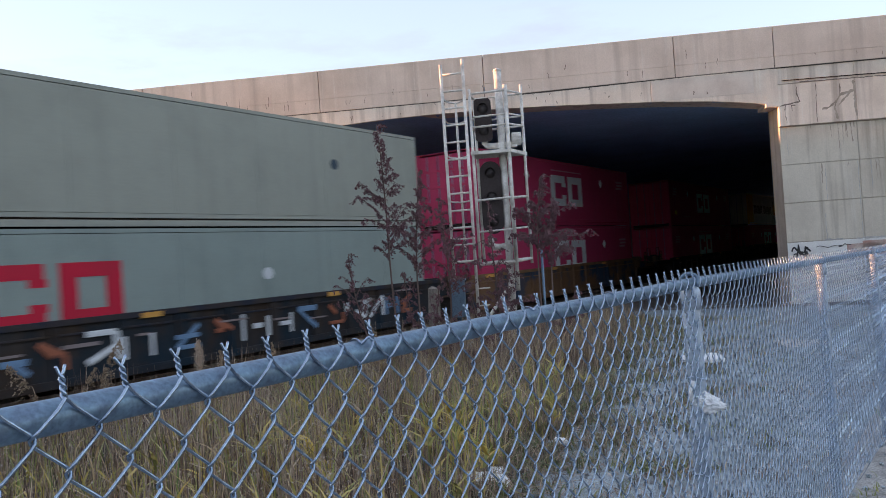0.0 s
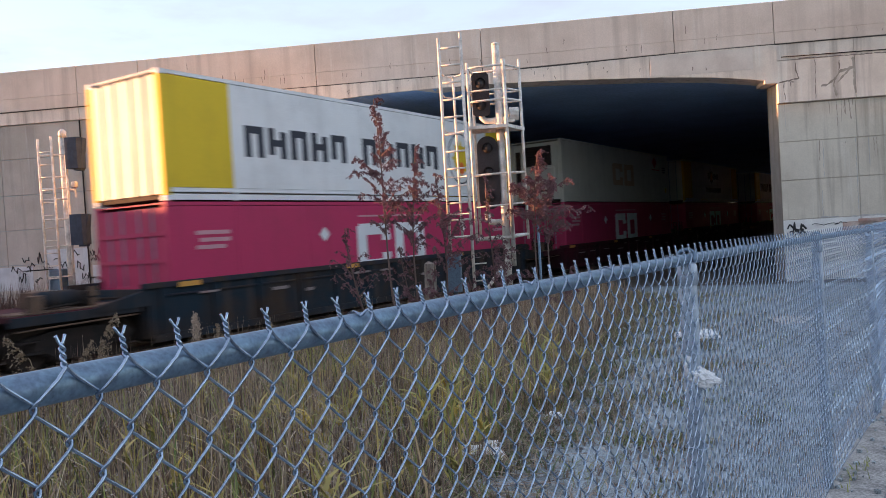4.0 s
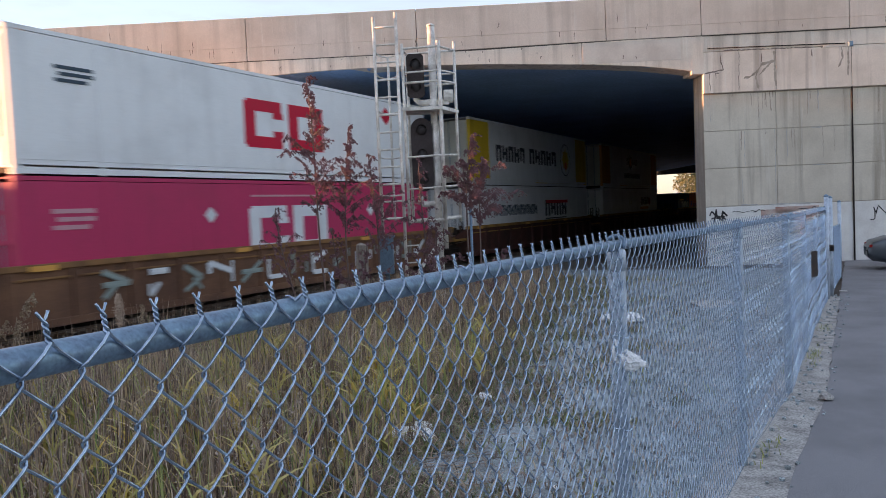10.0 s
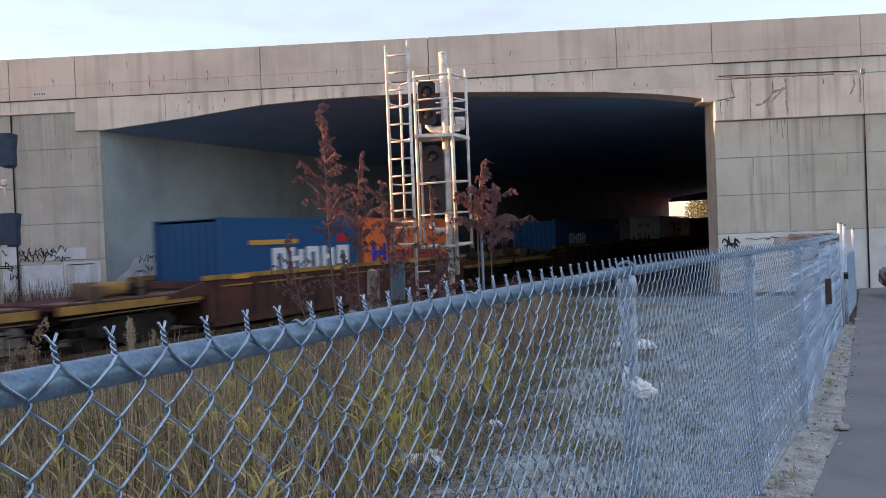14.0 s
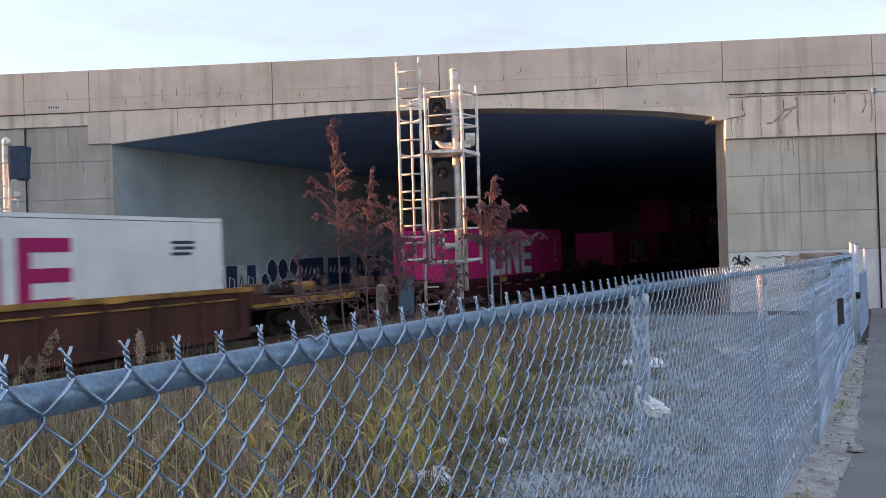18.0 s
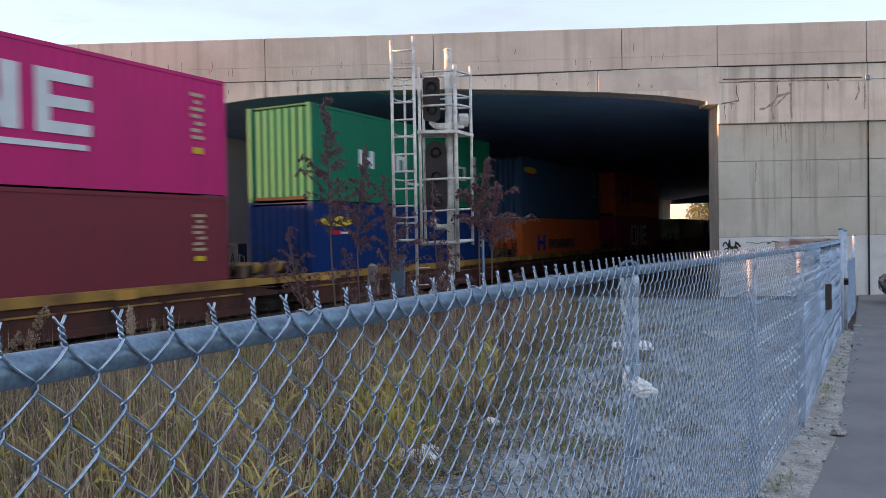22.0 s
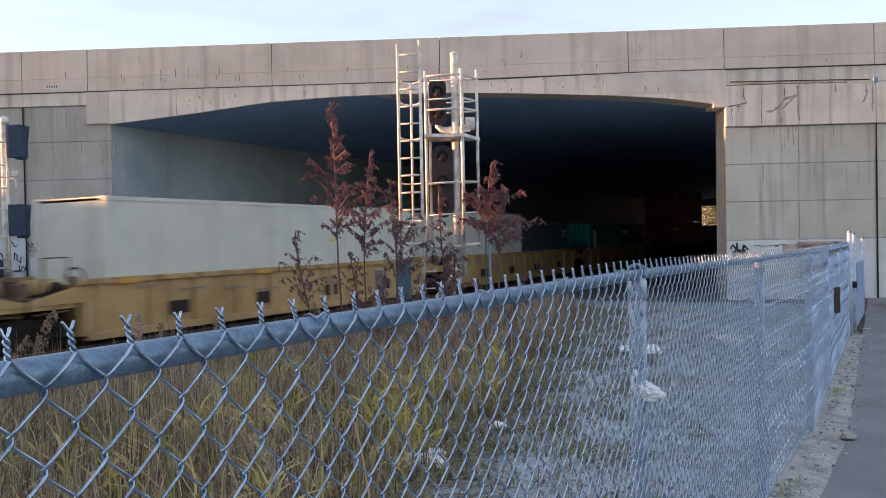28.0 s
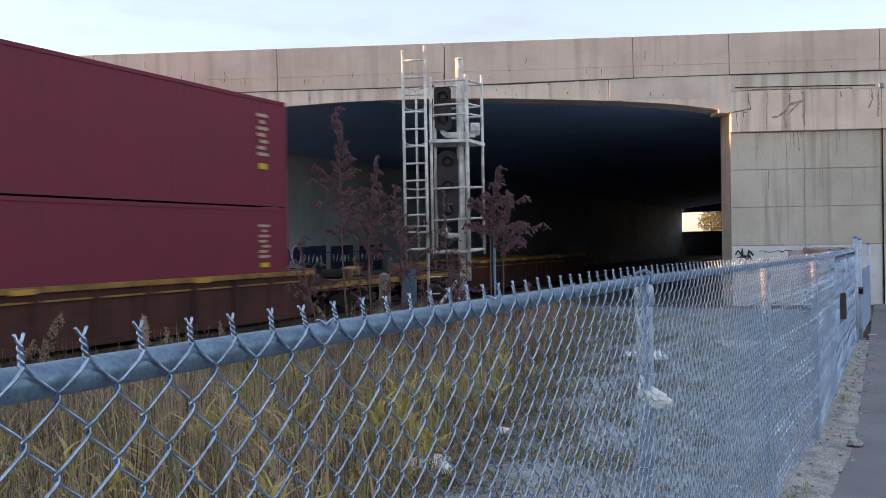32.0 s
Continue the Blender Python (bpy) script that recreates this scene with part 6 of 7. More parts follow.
def flakes(points, size, rng):
    """Small four-cornered leaves or seeds, one island each."""
    v, f = [], []
    for p in points:
        a, b = rng.uniform(0, 6.283), rng.uniform(-0.9, 0.9)
        u = Vector((math.cos(a) * math.cos(b), math.sin(a) * math.cos(b), math.sin(b)))
        w = u.orthogonal().normalized() * 0.55
        r = size * rng.uniform(0.5, 1.4)
        p = Vector(p)
        k = len(v)
        v += [p - u * r, p + w * r, p + u * r, p - w * r]
        f.append((k, k + 1, k + 2, k + 3))
    s = Shape()
    s.v, s.f = [tuple(q) for q in v], f
    return s


def make_weeds():
    rng = random.Random(12)
    dry, green, yellow, stalk = [], [], [], []
    def patch(x, y):
        return noise.noise((x * 0.55, y * 0.55, 1.0)), noise.noise((x * 0.3 + 9, y * 0.3, 4.0))
    tries = 0
    while tries < 46000:
        tries += 1
        # nearer ground gets more blades
        y = -1.0 + 25.0 * rng.random() ** 1.45
        e = weed_edge(y)
        x = e - (13.0 + e) * rng.random() ** 1.25
        if x < -12.6:
            continue
        a, b = patch(x, y)
        d = e - x
        ramp = min(1.0, 0.35 + d / 2.2)
        h = (0.55 + 0.40 * a + 0.22 * b) * ramp * rng.uniform(0.55, 1.35)
        h = max(0.12, h) * (1.0 if x > -9 else 0.8)
        wind = 6.3 * noise.noise((x * 0.7, y * 0.7, 21)) + rng.gauss(0, 0.9)
        spot = (x, y, ground_z(x, y) - 0.03, h, abs(rng.gauss(0.12 + 0.5 * max(0, noise.noise((x * 1.1, y * 1.1, 33))), 0.26)), wind, rng.uniform(0.6, 1.3))
        p = rng.random()
        g = 0.05 + 0.30 * max(0, b + 0.02)
        if p < g:
            green.append((*spot[:3], h * 0.85, spot[4] + 0.1, spot[5], rng.uniform(0.8, 1.7)))
        elif p < g + 0.07:
            yellow.append((*spot[:3], h * 0.8, spot[4] + 0.2, spot[5], rng.uniform(1.0, 2.2)))
        elif p < g + 0.40:
            stalk.append((*spot[:3], h * 1.3, spot[4] * 0.35, spot[5], rng.uniform(0.5, 1.0)))
        else:
            dry.append(spot)
    # long loose leaves nearest the fence
    for _ in range(3200):
        y = 0.2 + 10.5 * rng.random() ** 1.1
        x = weed_edge(y) - 0.1 - 5.0 * rng.random()
        if noise.noise((x * 1.3, y * 1.3, 5)) < -0.05:
            continue
        spot = (x, y, ground_z(x, y), rng.uniform(0.4, 1.05), abs(rng.gauss(0.1, 0.35)), rng.uniform(0, 6.28), rng.uniform(0.6, 1.4))
        (yellow if rng.random() < 0.22 else green if rng.random() < 0.4 else dry).append(spot)
    blades("dry_grass", dry, M_DRY, "dense dry tan and brown grass beside the track", "grass", 0.018)
    blades("green_grass", green, M_GREEN, "green grass blades growing through the dry weeds", "grass", 0.020)
    blades("yellow_leaves", yellow, M_YELLOW, "broad yellowing leaves among the weeds", "weeds", 0.022)
    blades("dead_stalks", stalk, M_STALK, "thin dead brown weed stalks", "weeds", 0.0115, taper=0.2)
    # broad-leaved weeds in loose rosettes
    leaves = []
    for _ in range(170):
        y = 0.6 + 11.0 * rng.random() ** 1.3
        x = weed_edge(y) - 4.5 * rng.random()
        g = ground_z(x, y)
        top = rng.uniform(0.05, 0.6)
        for _ in range(rng.randint(5, 11)):
            leaves.append((x + rng.gauss(0, 0.03), y + rng.gauss(0, 0.03), g + top * rng.uniform(0.5, 1.0), rng.uniform(0.14, 0.34), rng.uniform(0.5, 1.5), rng.uniform(0, 6.28), rng.uniform(0.7, 1.4)))
    blades("broad_leaves", leaves, M_YELLOW, "broad green and yellow weed leaves in the dry grass", "weeds", 0.034)
    # airy seed heads that stand in patches over the grass
    fuzz = []
    while len(fuzz) < 30000:
        y = 1.0 + 13.0 * rng.random() ** 1.3
        x = weed_edge(y) - 0.2 - 6.0 * rng.random()
        k = noise.noise((x * 1.0, y * 1.0, 51))
        if k < 0.05:
            continue
        g = ground_z(x, y)
        h = rng.uniform(0.35, 0.75)
        for _ in range(rng.randint(8, 22)):
            fuzz.append((x + rng.gauss(0, 0.035), y + rng.gauss(0, 0.035), g + h + rng.gauss(0, 0.07)))
    lone("seed_heads", flakes(fuzz, 0.008, rng), M_FUZZ, "airy pale tan grass seed heads", "grass", kind="stuff")
    # tall dry clump round the foot of the signal tower
    clump = []
    for _ in range(2600):
        x, y = rng.uniform(-9.2, -5.4), rng.uniform(11.0, 14.0)
        clump.append((x, y, ground_z(x, y) - 0.03, rng.uniform(0.5, 1.35), abs(rng.gauss(0.2, 0.3)), rng.uniform(0, 6.28), rng.uniform(0.7, 1.5)))
    blades("tall_dry_grass", clump[:1500], M_DRY, "tall dry grass round the foot of the signal tower", "grass", 0.016)
    blades("tall_weeds", clump[1500:], M_STALK, "tall dead brown weeds round the foot of the signal tower", "weeds", 0.018)
    # low weeds that creep from the grass over the gravel
    creep, creep_green = [], []
    for _ in range(60000):
        y = 2.0 + 22.0 * rng.random() ** 1.4
        d = rng.random()
        x = weed_edge(y) - 0.5 + (2.0 + 0.10 * y) * d ** 1.1
        if x > fence_x(y) - 0.2 or noise.noise((x * 1.6, y * 1.2, 61)) < -0.40 + 0.95 * d + rng.gauss(0, 0.22):
            continue
        spot = (x, y, ground_z(x, y) - 0.01, rng.uniform(0.05, 0.26) * (1.15 - 0.7 * d), rng.uniform(0.2, 1.3), rng.uniform(0, 6.28), rng.uniform(0.6, 1.3))
        (creep_green if rng.random() < 0.45 else creep).append(spot)
    blades("creeping_weeds", creep, M_STALK, "low brown weeds creeping over the gravel", "weeds", 0.016)
    blades("creeping_grass", creep_green, M_LOWGREEN, "low dark green grass creeping over the gravel", "grass", 0.020)
    # dead straw lying at the edge of the weeds
    straw = Shape()
    for _ in range(520):
        y = 3.6 + 6.0 * rng.random() ** 1.5
        x = weed_edge(y) + rng.uniform(-0.5, 0.75)
        a, half = rng.gauss(0.5, 0.7), rng.uniform(0.08, 0.28)
        z = ground_z(x, y) + rng.uniform(0.008, 0.05)
        dx, dy = math.cos(a) * half, math.sin(a) * half
        straw.tube([(x - dx, y - dy, z), (x, y, z + rng.uniform(0.0, 0.03)), (x + dx, y + dy, z + rng.uniform(-0.005, 0.03))], rng.uniform(0.0018, 0.0038), 3)
    lone("fallen_straw", straw, M_STALK, "fallen dead straw on the gravel edge", "straw", kind="stuff")
    # short tufts along the foot of the fence and on the gravel
    tuft = []
    for _ in range(2600):
        y = rng.uniform(2.0, 24.0)
        lo, hi = weed_edge(y) - 0.2, fence_x(y) - 0.1
        x = lo + (hi - lo) * rng.random() ** 1.8
        if noise.noise((x * 1.1, y * 1.1, 7)) > 0.12:
            tuft.append((x, y, ground_z(x, y), rng.uniform(0.06, 0.22), rng.uniform(0.2, 0.9), rng.uniform(0, 6.28), rng.uniform(0.5, 1.0)))
    for _ in range(120):
        y = rng.choice((10.8, 11.2, 13.5, 6.6)) + rng.gauss(0, 0.25)
        x = fence_x(y) + 0.12 + rng.gauss(0, 0.05)
        tuft.append((x, y, ground_z(x, y), rng.uniform(0.03, 0.10), rng.uniform(0.2, 0.8), rng.uniform(0, 6.28), rng.uniform(0.6, 1.1)))
    dead = []
    for _ in range(9000):
        y = 2.0 + 22.0 * rng.random() ** 1.3
        lo, hi = weed_edge(y) - 0.3, fence_x(y) - 0.1
        x = lo + (hi - lo) * rng.random() ** 1.2
        k = noise.noise((x * 0.8, y * 0.5, 17)) + 0.5 * noise.noise((x * 2.8, y * 2.2, 3))
        if k > 0.08:
            dead.append((x, y, ground_z(x, y), rng.uniform(0.05, 0.20) * (1 + max(0, 0.7 - (x - lo))), rng.uniform(0.3, 1.4), rng.uniform(0, 6.28), rng.uniform(0.5, 1.1)))
    blades("dead_tufts", dead, M_STALK, "short dead brown weeds on the gravel", "weeds", 0.012)
    blades("tufts", tuft, M_GREEN, "small green tufts on the gravel", "grass", 0.010)


make_weeds()


def seed_shrub(x, y, height, spread, seed, label, lean=(0.0, 0.0), bare=0.3, density=1.0, size=0.017):
    """A tall leafless shrub: thin stem, side twigs and drooping clusters of red-brown seeds."""
    rng = random.Random(seed)
    g = ground_z(x, y) - 0.05
    sh = thing("seed_shrub", label, "shrub", "shrubs by the signal tower")
    def stem_at(t):
        return Vector((x + lean[0] * t + 0.06 * math.sin(t * 5 + seed), y + lean[1] * t + 0.05 * math.cos(t * 4 + seed), g + height * t))
    part("stem", Shape().tube([stem_at(k / 12) for k in range(13)], [0.019 * (1 - 0.75 * k / 12) + 0.003 for k in range(13)], 8), M_TWIG, sh, smooth=True)
    twigs, seeds = Shape(), []
    lee = Vector((0.62, 0.34, 0.0))
    n = int(26 * height / 3)
    for i in range(n):
        t = bare + (1 - bare) * (i + rng.random()) / n
        base = stem_at(t)
        a = rng.uniform(0, 6.283)
        w = (t - bare) / (1 - bare)
        r = spread * (0.16 + 0.98 * math.exp(-((w - 0.20) / 0.33) ** 2)) * rng.uniform(0.35, 1.15)
        out = Vector((math.cos(a), math.sin(a), 0)) + lee * 0.32
        tip = base + out * r + Vector((0, 0, r * rng.uniform(0.35, 1.0)))
        mid = (base + tip) / 2 + Vector((0, 0, 0.08 * r))
        droop = tip + out * 0.14 * r + Vector((0, 0, -0.16 * r))
        twigs.tube([base, mid, tip, droop], [0.007, 0.005, 0.0035, 0.002], 4)
        m = max(4, int((4 + 20 * r / max(spread, 0.1)) * density))
        for _ in range(m):
            q = 0.12 + 0.88 * rng.random()
            p = base.lerp(mid, q * 2) if q < 0.5 else (mid.lerp(tip, (q - 0.5) / 0.3) if q < 0.8 else tip.lerp(droop, (q - 0.8) / 0.2))
            hang = lee * rng.uniform(0.0, 0.9) + Vector((rng.gauss(0, 0.35), rng.gauss(0, 0.35), -rng.uniform(0.3, 1.1)))
            long = rng.uniform(0.05, 0.13)
            end = p + hang * long
            twigs.tube([p, end], [0.002, 0.0012], 3, caps=False)
            for _ in range(rng.randint(9, 17)):
                seeds.append(p.lerp(end, rng.random()) + Vector((rng.gauss(0, 0.010), rng.gauss(0, 0.010), rng.gauss(0, 0.010))))
    tagged(part("twig", twigs, M_TWIG, sh), kind="stuff")
    tagged(part("seed_cluster", flakes(seeds, size, rng), M_SEED, sh, "drooping red-brown seed clusters"), kind="stuff")


tall = "tall bare shrub with drooping red-brown seed clusters"
low = "low tangled shrub with red-brown seed clusters"
seed_shrub(-8.25, 11.40, 4.9, 0.62, 3, tall, lean=(-0.30, -0.20), bare=0.50, density=1.2)
seed_shrub(-8.05, 11.65, 4.0, 0.52, 8, tall, lean=(0.05, 0.05), bare=0.52, density=1.1)
seed_shrub(-7.75, 12.10, 3.5, 0.65, 5, tall, lean=(0.0, 0.0), bare=0.45, density=1.0)
seed_shrub(-7.1, 12.70, 3.4, 0.50, 6, low, lean=(0.05, 0.1), bare=0.25, density=0.7)
seed_shrub(-6.45, 13.10, 3.75, 0.60, 7, tall, lean=(0.25, 0.15), bare=0.60, density=1.7)
seed_shrub(-6.30, 13.20, 3.3, 0.55, 19, tall, lean=(0.30, 0.15), bare=0.62, density=1.2)
seed_shrub(-6.15, 13.35, 1.55, 0.55, 9, low, lean=(0.3, 0.1), bare=0.35, density=1.3)
seed_shrub(-7.35, 12.3, 1.7, 0.75, 17, low, bare=0.15, density=0.9)
seed_shrub(-8.5, 11.9, 2.2, 0.7, 18, low, bare=0.3, density=0.7)
seed_shrub(-8.75, 11.1, 2.6, 0.6, 13, low, lean=(-0.3, -0.15), bare=0.45, density=0.5)
seed_shrub(-7.75, 11.7, 1.9, 0.7, 15, low, bare=0.2, density=1.0)
seed_shrub(-6.8, 12.6, 2.2, 0.6, 16, low, bare=0.25, density=0.9)


def reed(x, y, height, seed, plume=0.26, lean=0.2, spike=False):
    """A reed: bare cane, a few blades and a feathery plume that nods to one side."""
    rng = random.Random(seed)
    g = ground_z(x, y) - 0.05
    r = thing("reed", "dry tan reed with a feathery plume", "reed", "reeds in the weeds")
    a = rng.uniform(0, 6.283)
    d = Vector((math.cos(a), math.sin(a), 0))
    pts = [Vector((x, y, g + height * t)) + d * lean * t * t for t in (0, 0.3, 0.6, 0.85, 1.0)]
    part("cane", Shape().tube(pts, [0.006, 0.006, 0.005, 0.004, 0.003], 5), M_PLUME, r, smooth=True)
    bl = [(x + d.x * lean * t * t, y + d.y * lean * t * t, g + height * t, 0.35 * rng.uniform(0.7, 1.2), 0.9, rng.uniform(0, 6.28), 1.0) for t in (0.2, 0.32, 0.45, 0.55)]
    blades("blade", bl, M_DRY, "", "", 0.022, parent=r)
    fl = []
    for _ in range(1300 if spike else 0):
        q = rng.random()
        c = pts[3].lerp(pts[4], 0.3 + 0.7 * q) + Vector((0, 0, plume * 0.25 * q))
        s = 0.016 * math.sin(math.pi * (0.12 + 0.82 * q)) ** 0.7 + 0.002
        fl.append(c + Vector((rng.gauss(0, s), rng.gauss(0, s), rng.gauss(0, 0.012))))
    for _ in range(0 if spike else 34):
        q = rng.random()
        c = pts[3].lerp(pts[4], q) + Vector((0, 0, plume * (q - 0.35 * q * q))) + d * 0.16 * q * q
        reach = 0.14 * (1 - 0.6 * q) * rng.uniform(0.5, 1.2)
        side = d * rng.uniform(0.1, 1.0) + Vector((rng.uniform(-0.5, 0.5), rng.uniform(-0.5, 0.5), 0))
        for j in range(28):
            k = rng.random()
            fl.append(c + side * reach * k + Vector((rng.gauss(0, 0.005), rng.gauss(0, 0.005), 0.05 * k - 0.10 * k * k + rng.gauss(0, 0.006))))
    tagged(part("plume", flakes(fl, 0.006 if spike else 0.0075, rng), M_SPIKE if spike else M_PLUME, r, "feathery tan plume"), kind="stuff")


for i, (x, y, h) in enumerate(((-4.89, 4.03, 1.62), (-4.80, 4.13, 1.40), (-5.6, 3.3, 1.5), (-5.55, 3.45, 1.62), (-4.6, 4.6, 1.4), (-6.6, 3.9, 1.35), (-5.9, 2.9, 1.55), (-5.3, 6.0, 1.25), (-6.9, 2.9, 1.5), (-6.0, 7.3, 1.2), (-7.2, 9.4, 1.3))):
    reed(x, y, h, 40 + i, lean=0.05 if i == 0 else 0.2, spike=i == 0)

# ---- parked car by the wall ----
M_CARPAINT = material("dark_grey_car_paint", (0.085, 0.10, 0.115), 0.30, metal=0.4, second=(0.075, 0.088, 0.10), grain_scale=200, grain=0.03, bump=0.0)
M_GLASS = material("dark_car_glass", (0.02, 0.025, 0.03), 0.08, bump=0.0)
M_TYRE = material("tyre_rubber", (0.025, 0.025, 0.026), 0.85, grain_scale=80)
M_RIM = material("alloy_rim", (0.45, 0.45, 0.46), 0.35, metal=0.8, bump=0.0)
M_LAMP_RED = material("red_tail_lamp", (0.35, 0.02, 0.02), 0.2, bump=0.0)


def make_car():
    gx, gy = 0.60, 26.35
    gz = ground_z(gx, gy)
    ang = 4.0
    car = thing("parked_car", "dark grey saloon car parked beside the bridge wall", "car", at=pose(gx - 0.05, gy, gz, 0, 0, ang))
    # stations along the length: x, sill, belt line, roof or bonnet height, half width at belt, half width at top
    st = [(0.0, 0.42, 0.62, 0.70, 0.62, 0.55), (0.12, 0.30, 0.72, 0.88, 0.80, 0.70), (0.55, 0.24, 0.86, 1.00, 0.89, 0.78), (1.05, 0.22, 0.90, 1.04, 0.91, 0.76), (1.65, 0.22, 0.93, 1.38, 0.91, 0.60),
          (2.3, 0.22, 0.93, 1.46, 0.91, 0.60), (2.9, 0.22, 0.92, 1.42, 0.91, 0.59), (3.55, 0.22, 0.90, 1.03, 0.90, 0.72), (4.1, 0.24, 0.82, 0.92, 0.86, 0.74), (4.5, 0.30, 0.66, 0.76, 0.74, 0.64), (4.62, 0.42, 0.58, 0.64, 0.6, 0.52)]
    s = Shape()
    m = 12
    for x, zs, zb, zt, hb, ht in st:
        half = [(0, zs), (hb * 0.8, zs), (hb * 0.97, zs + 0.12), (hb, (zs + zb) / 2), (hb * 0.98, zb), ((hb + ht) / 2, (zb + zt) / 2 + 0.02), (ht, zt - 0.03)]
        ring = [(x, a, b) for a, b in half] + [(x, -a, b) for a, b in half[:0:-1]]
        s.v += ring
    n = 13
    for i in range(len(st) - 1):
        for j in range(n):
            s.f.append((i * n + j, i * n + (j + 1) % n, (i + 1) * n + (j + 1) % n, (i + 1) * n + j))
    s.f += [tuple(range(n)), tuple(range((len(st) - 1) * n + n - 1, (len(st) - 1) * n - 1, -1))]
    part("body", s, M_CARPAINT, car, smooth=True)
    for sy in (1, -1):
        for a, b in ((1.45, 2.2), (2.26, 3.0)):
            z0 = 0.96
            y0, y1 = sy * 0.895, sy * 0.70
            q = Shape().add([(a + 0.05, y0, z0), (b, y0, z0), (b - 0.06, y1, 1.36), (a + 0.22, y1, 1.36), (a + 0.05, y0 - sy * 0.02, z0), (b, y0 - sy * 0.02, z0), (b - 0.06, y1 - sy * 0.02, 1.36), (a + 0.22, y1 - sy * 0.02, 1.36)],
                            [(0, 1, 2, 3), (4, 7, 6, 5), (0, 4, 5, 1), (1, 5, 6, 2), (2, 6, 7, 3), (3, 7, 4, 0)])
            part("side_window", q, M_GLASS, car)
            part("door_handle", Shape().chamfer_box(b - 0.24, b - 0.06, *sorted((sy * 0.90, sy * 0.935)), 0.82, 0.86, 0.01), M_RIM, car)
        part("tail_lamp", Shape().chamfer_box(0.03, 0.22, *sorted((sy * 0.60, sy * 0.76)), 0.70, 0.78, 0.02), M_LAMP_RED, car, "red tail lamp")
        part("mirror", Shape().chamfer_box(3.05, 3.2, *sorted((sy * 0.90, sy * 1.06)), 0.95, 1.07, 0.03), M_CARPAINT, car)
        for x in (0.86, 3.66):
            wheel = part("wheel", Shape().tube([(x, sy * 0.74, 0.32), (x, sy * 0.93, 0.32)], 0.32, 24), M_TYRE, car)
            part("rim", Shape().tube([(x, sy * 0.90, 0.32), (x, sy * 0.94, 0.32)], [0.215, 0.20], 20), M_RIM, wheel)
            part("wheel_arch", Shape().tube([(x + 0.37 * math.cos(t), sy * 0.915, 0.32 + 0.37 * math.sin(t)) for t in [math.pi * k / 12 for k in range(13)]], 0.025, 6), M_TYRE, car)


make_car()


# ---- litter ----
def crumple(name, at, size, flat, seed, label, category, mat):
    rng = random.Random(seed)
    bm = bmesh.new()
    bmesh.ops.create_icosphere(bm, subdivisions=3, radius=1.0)
    for v in bm.verts:
        p = v.co * 2.2 + Vector((seed * 3.1, 0, 0))
        k = 1 + 0.45 * noise.noise(p) + 0.30 * noise.noise(p * 2.7)
        v.co = Vector((v.co.x * size[0] * k, v.co.y * size[1] * k, v.co.z * size[2] * k * (1.0 if v.co.z > 0 or not flat else 0.2)))
    me = bpy.data.meshes.new(name)
    bm.to_mesh(me)
    bm.free()
    me.materials.append(mat)
    ob = new(name, me)
    ob.matrix_basis = pose(*at, rng.uniform(-15, 15) if not flat else 0, rng.uniform(-15, 15) if not flat else 0, rng.uniform(0, 360))
    return tagged(ob, label, category)


M_CARD = material("pale_wet_card", (0.55, 0.53, 0.50), 0.8, second=(0.42, 0.40, 0.37), mix_scale=5, bump=0.2)


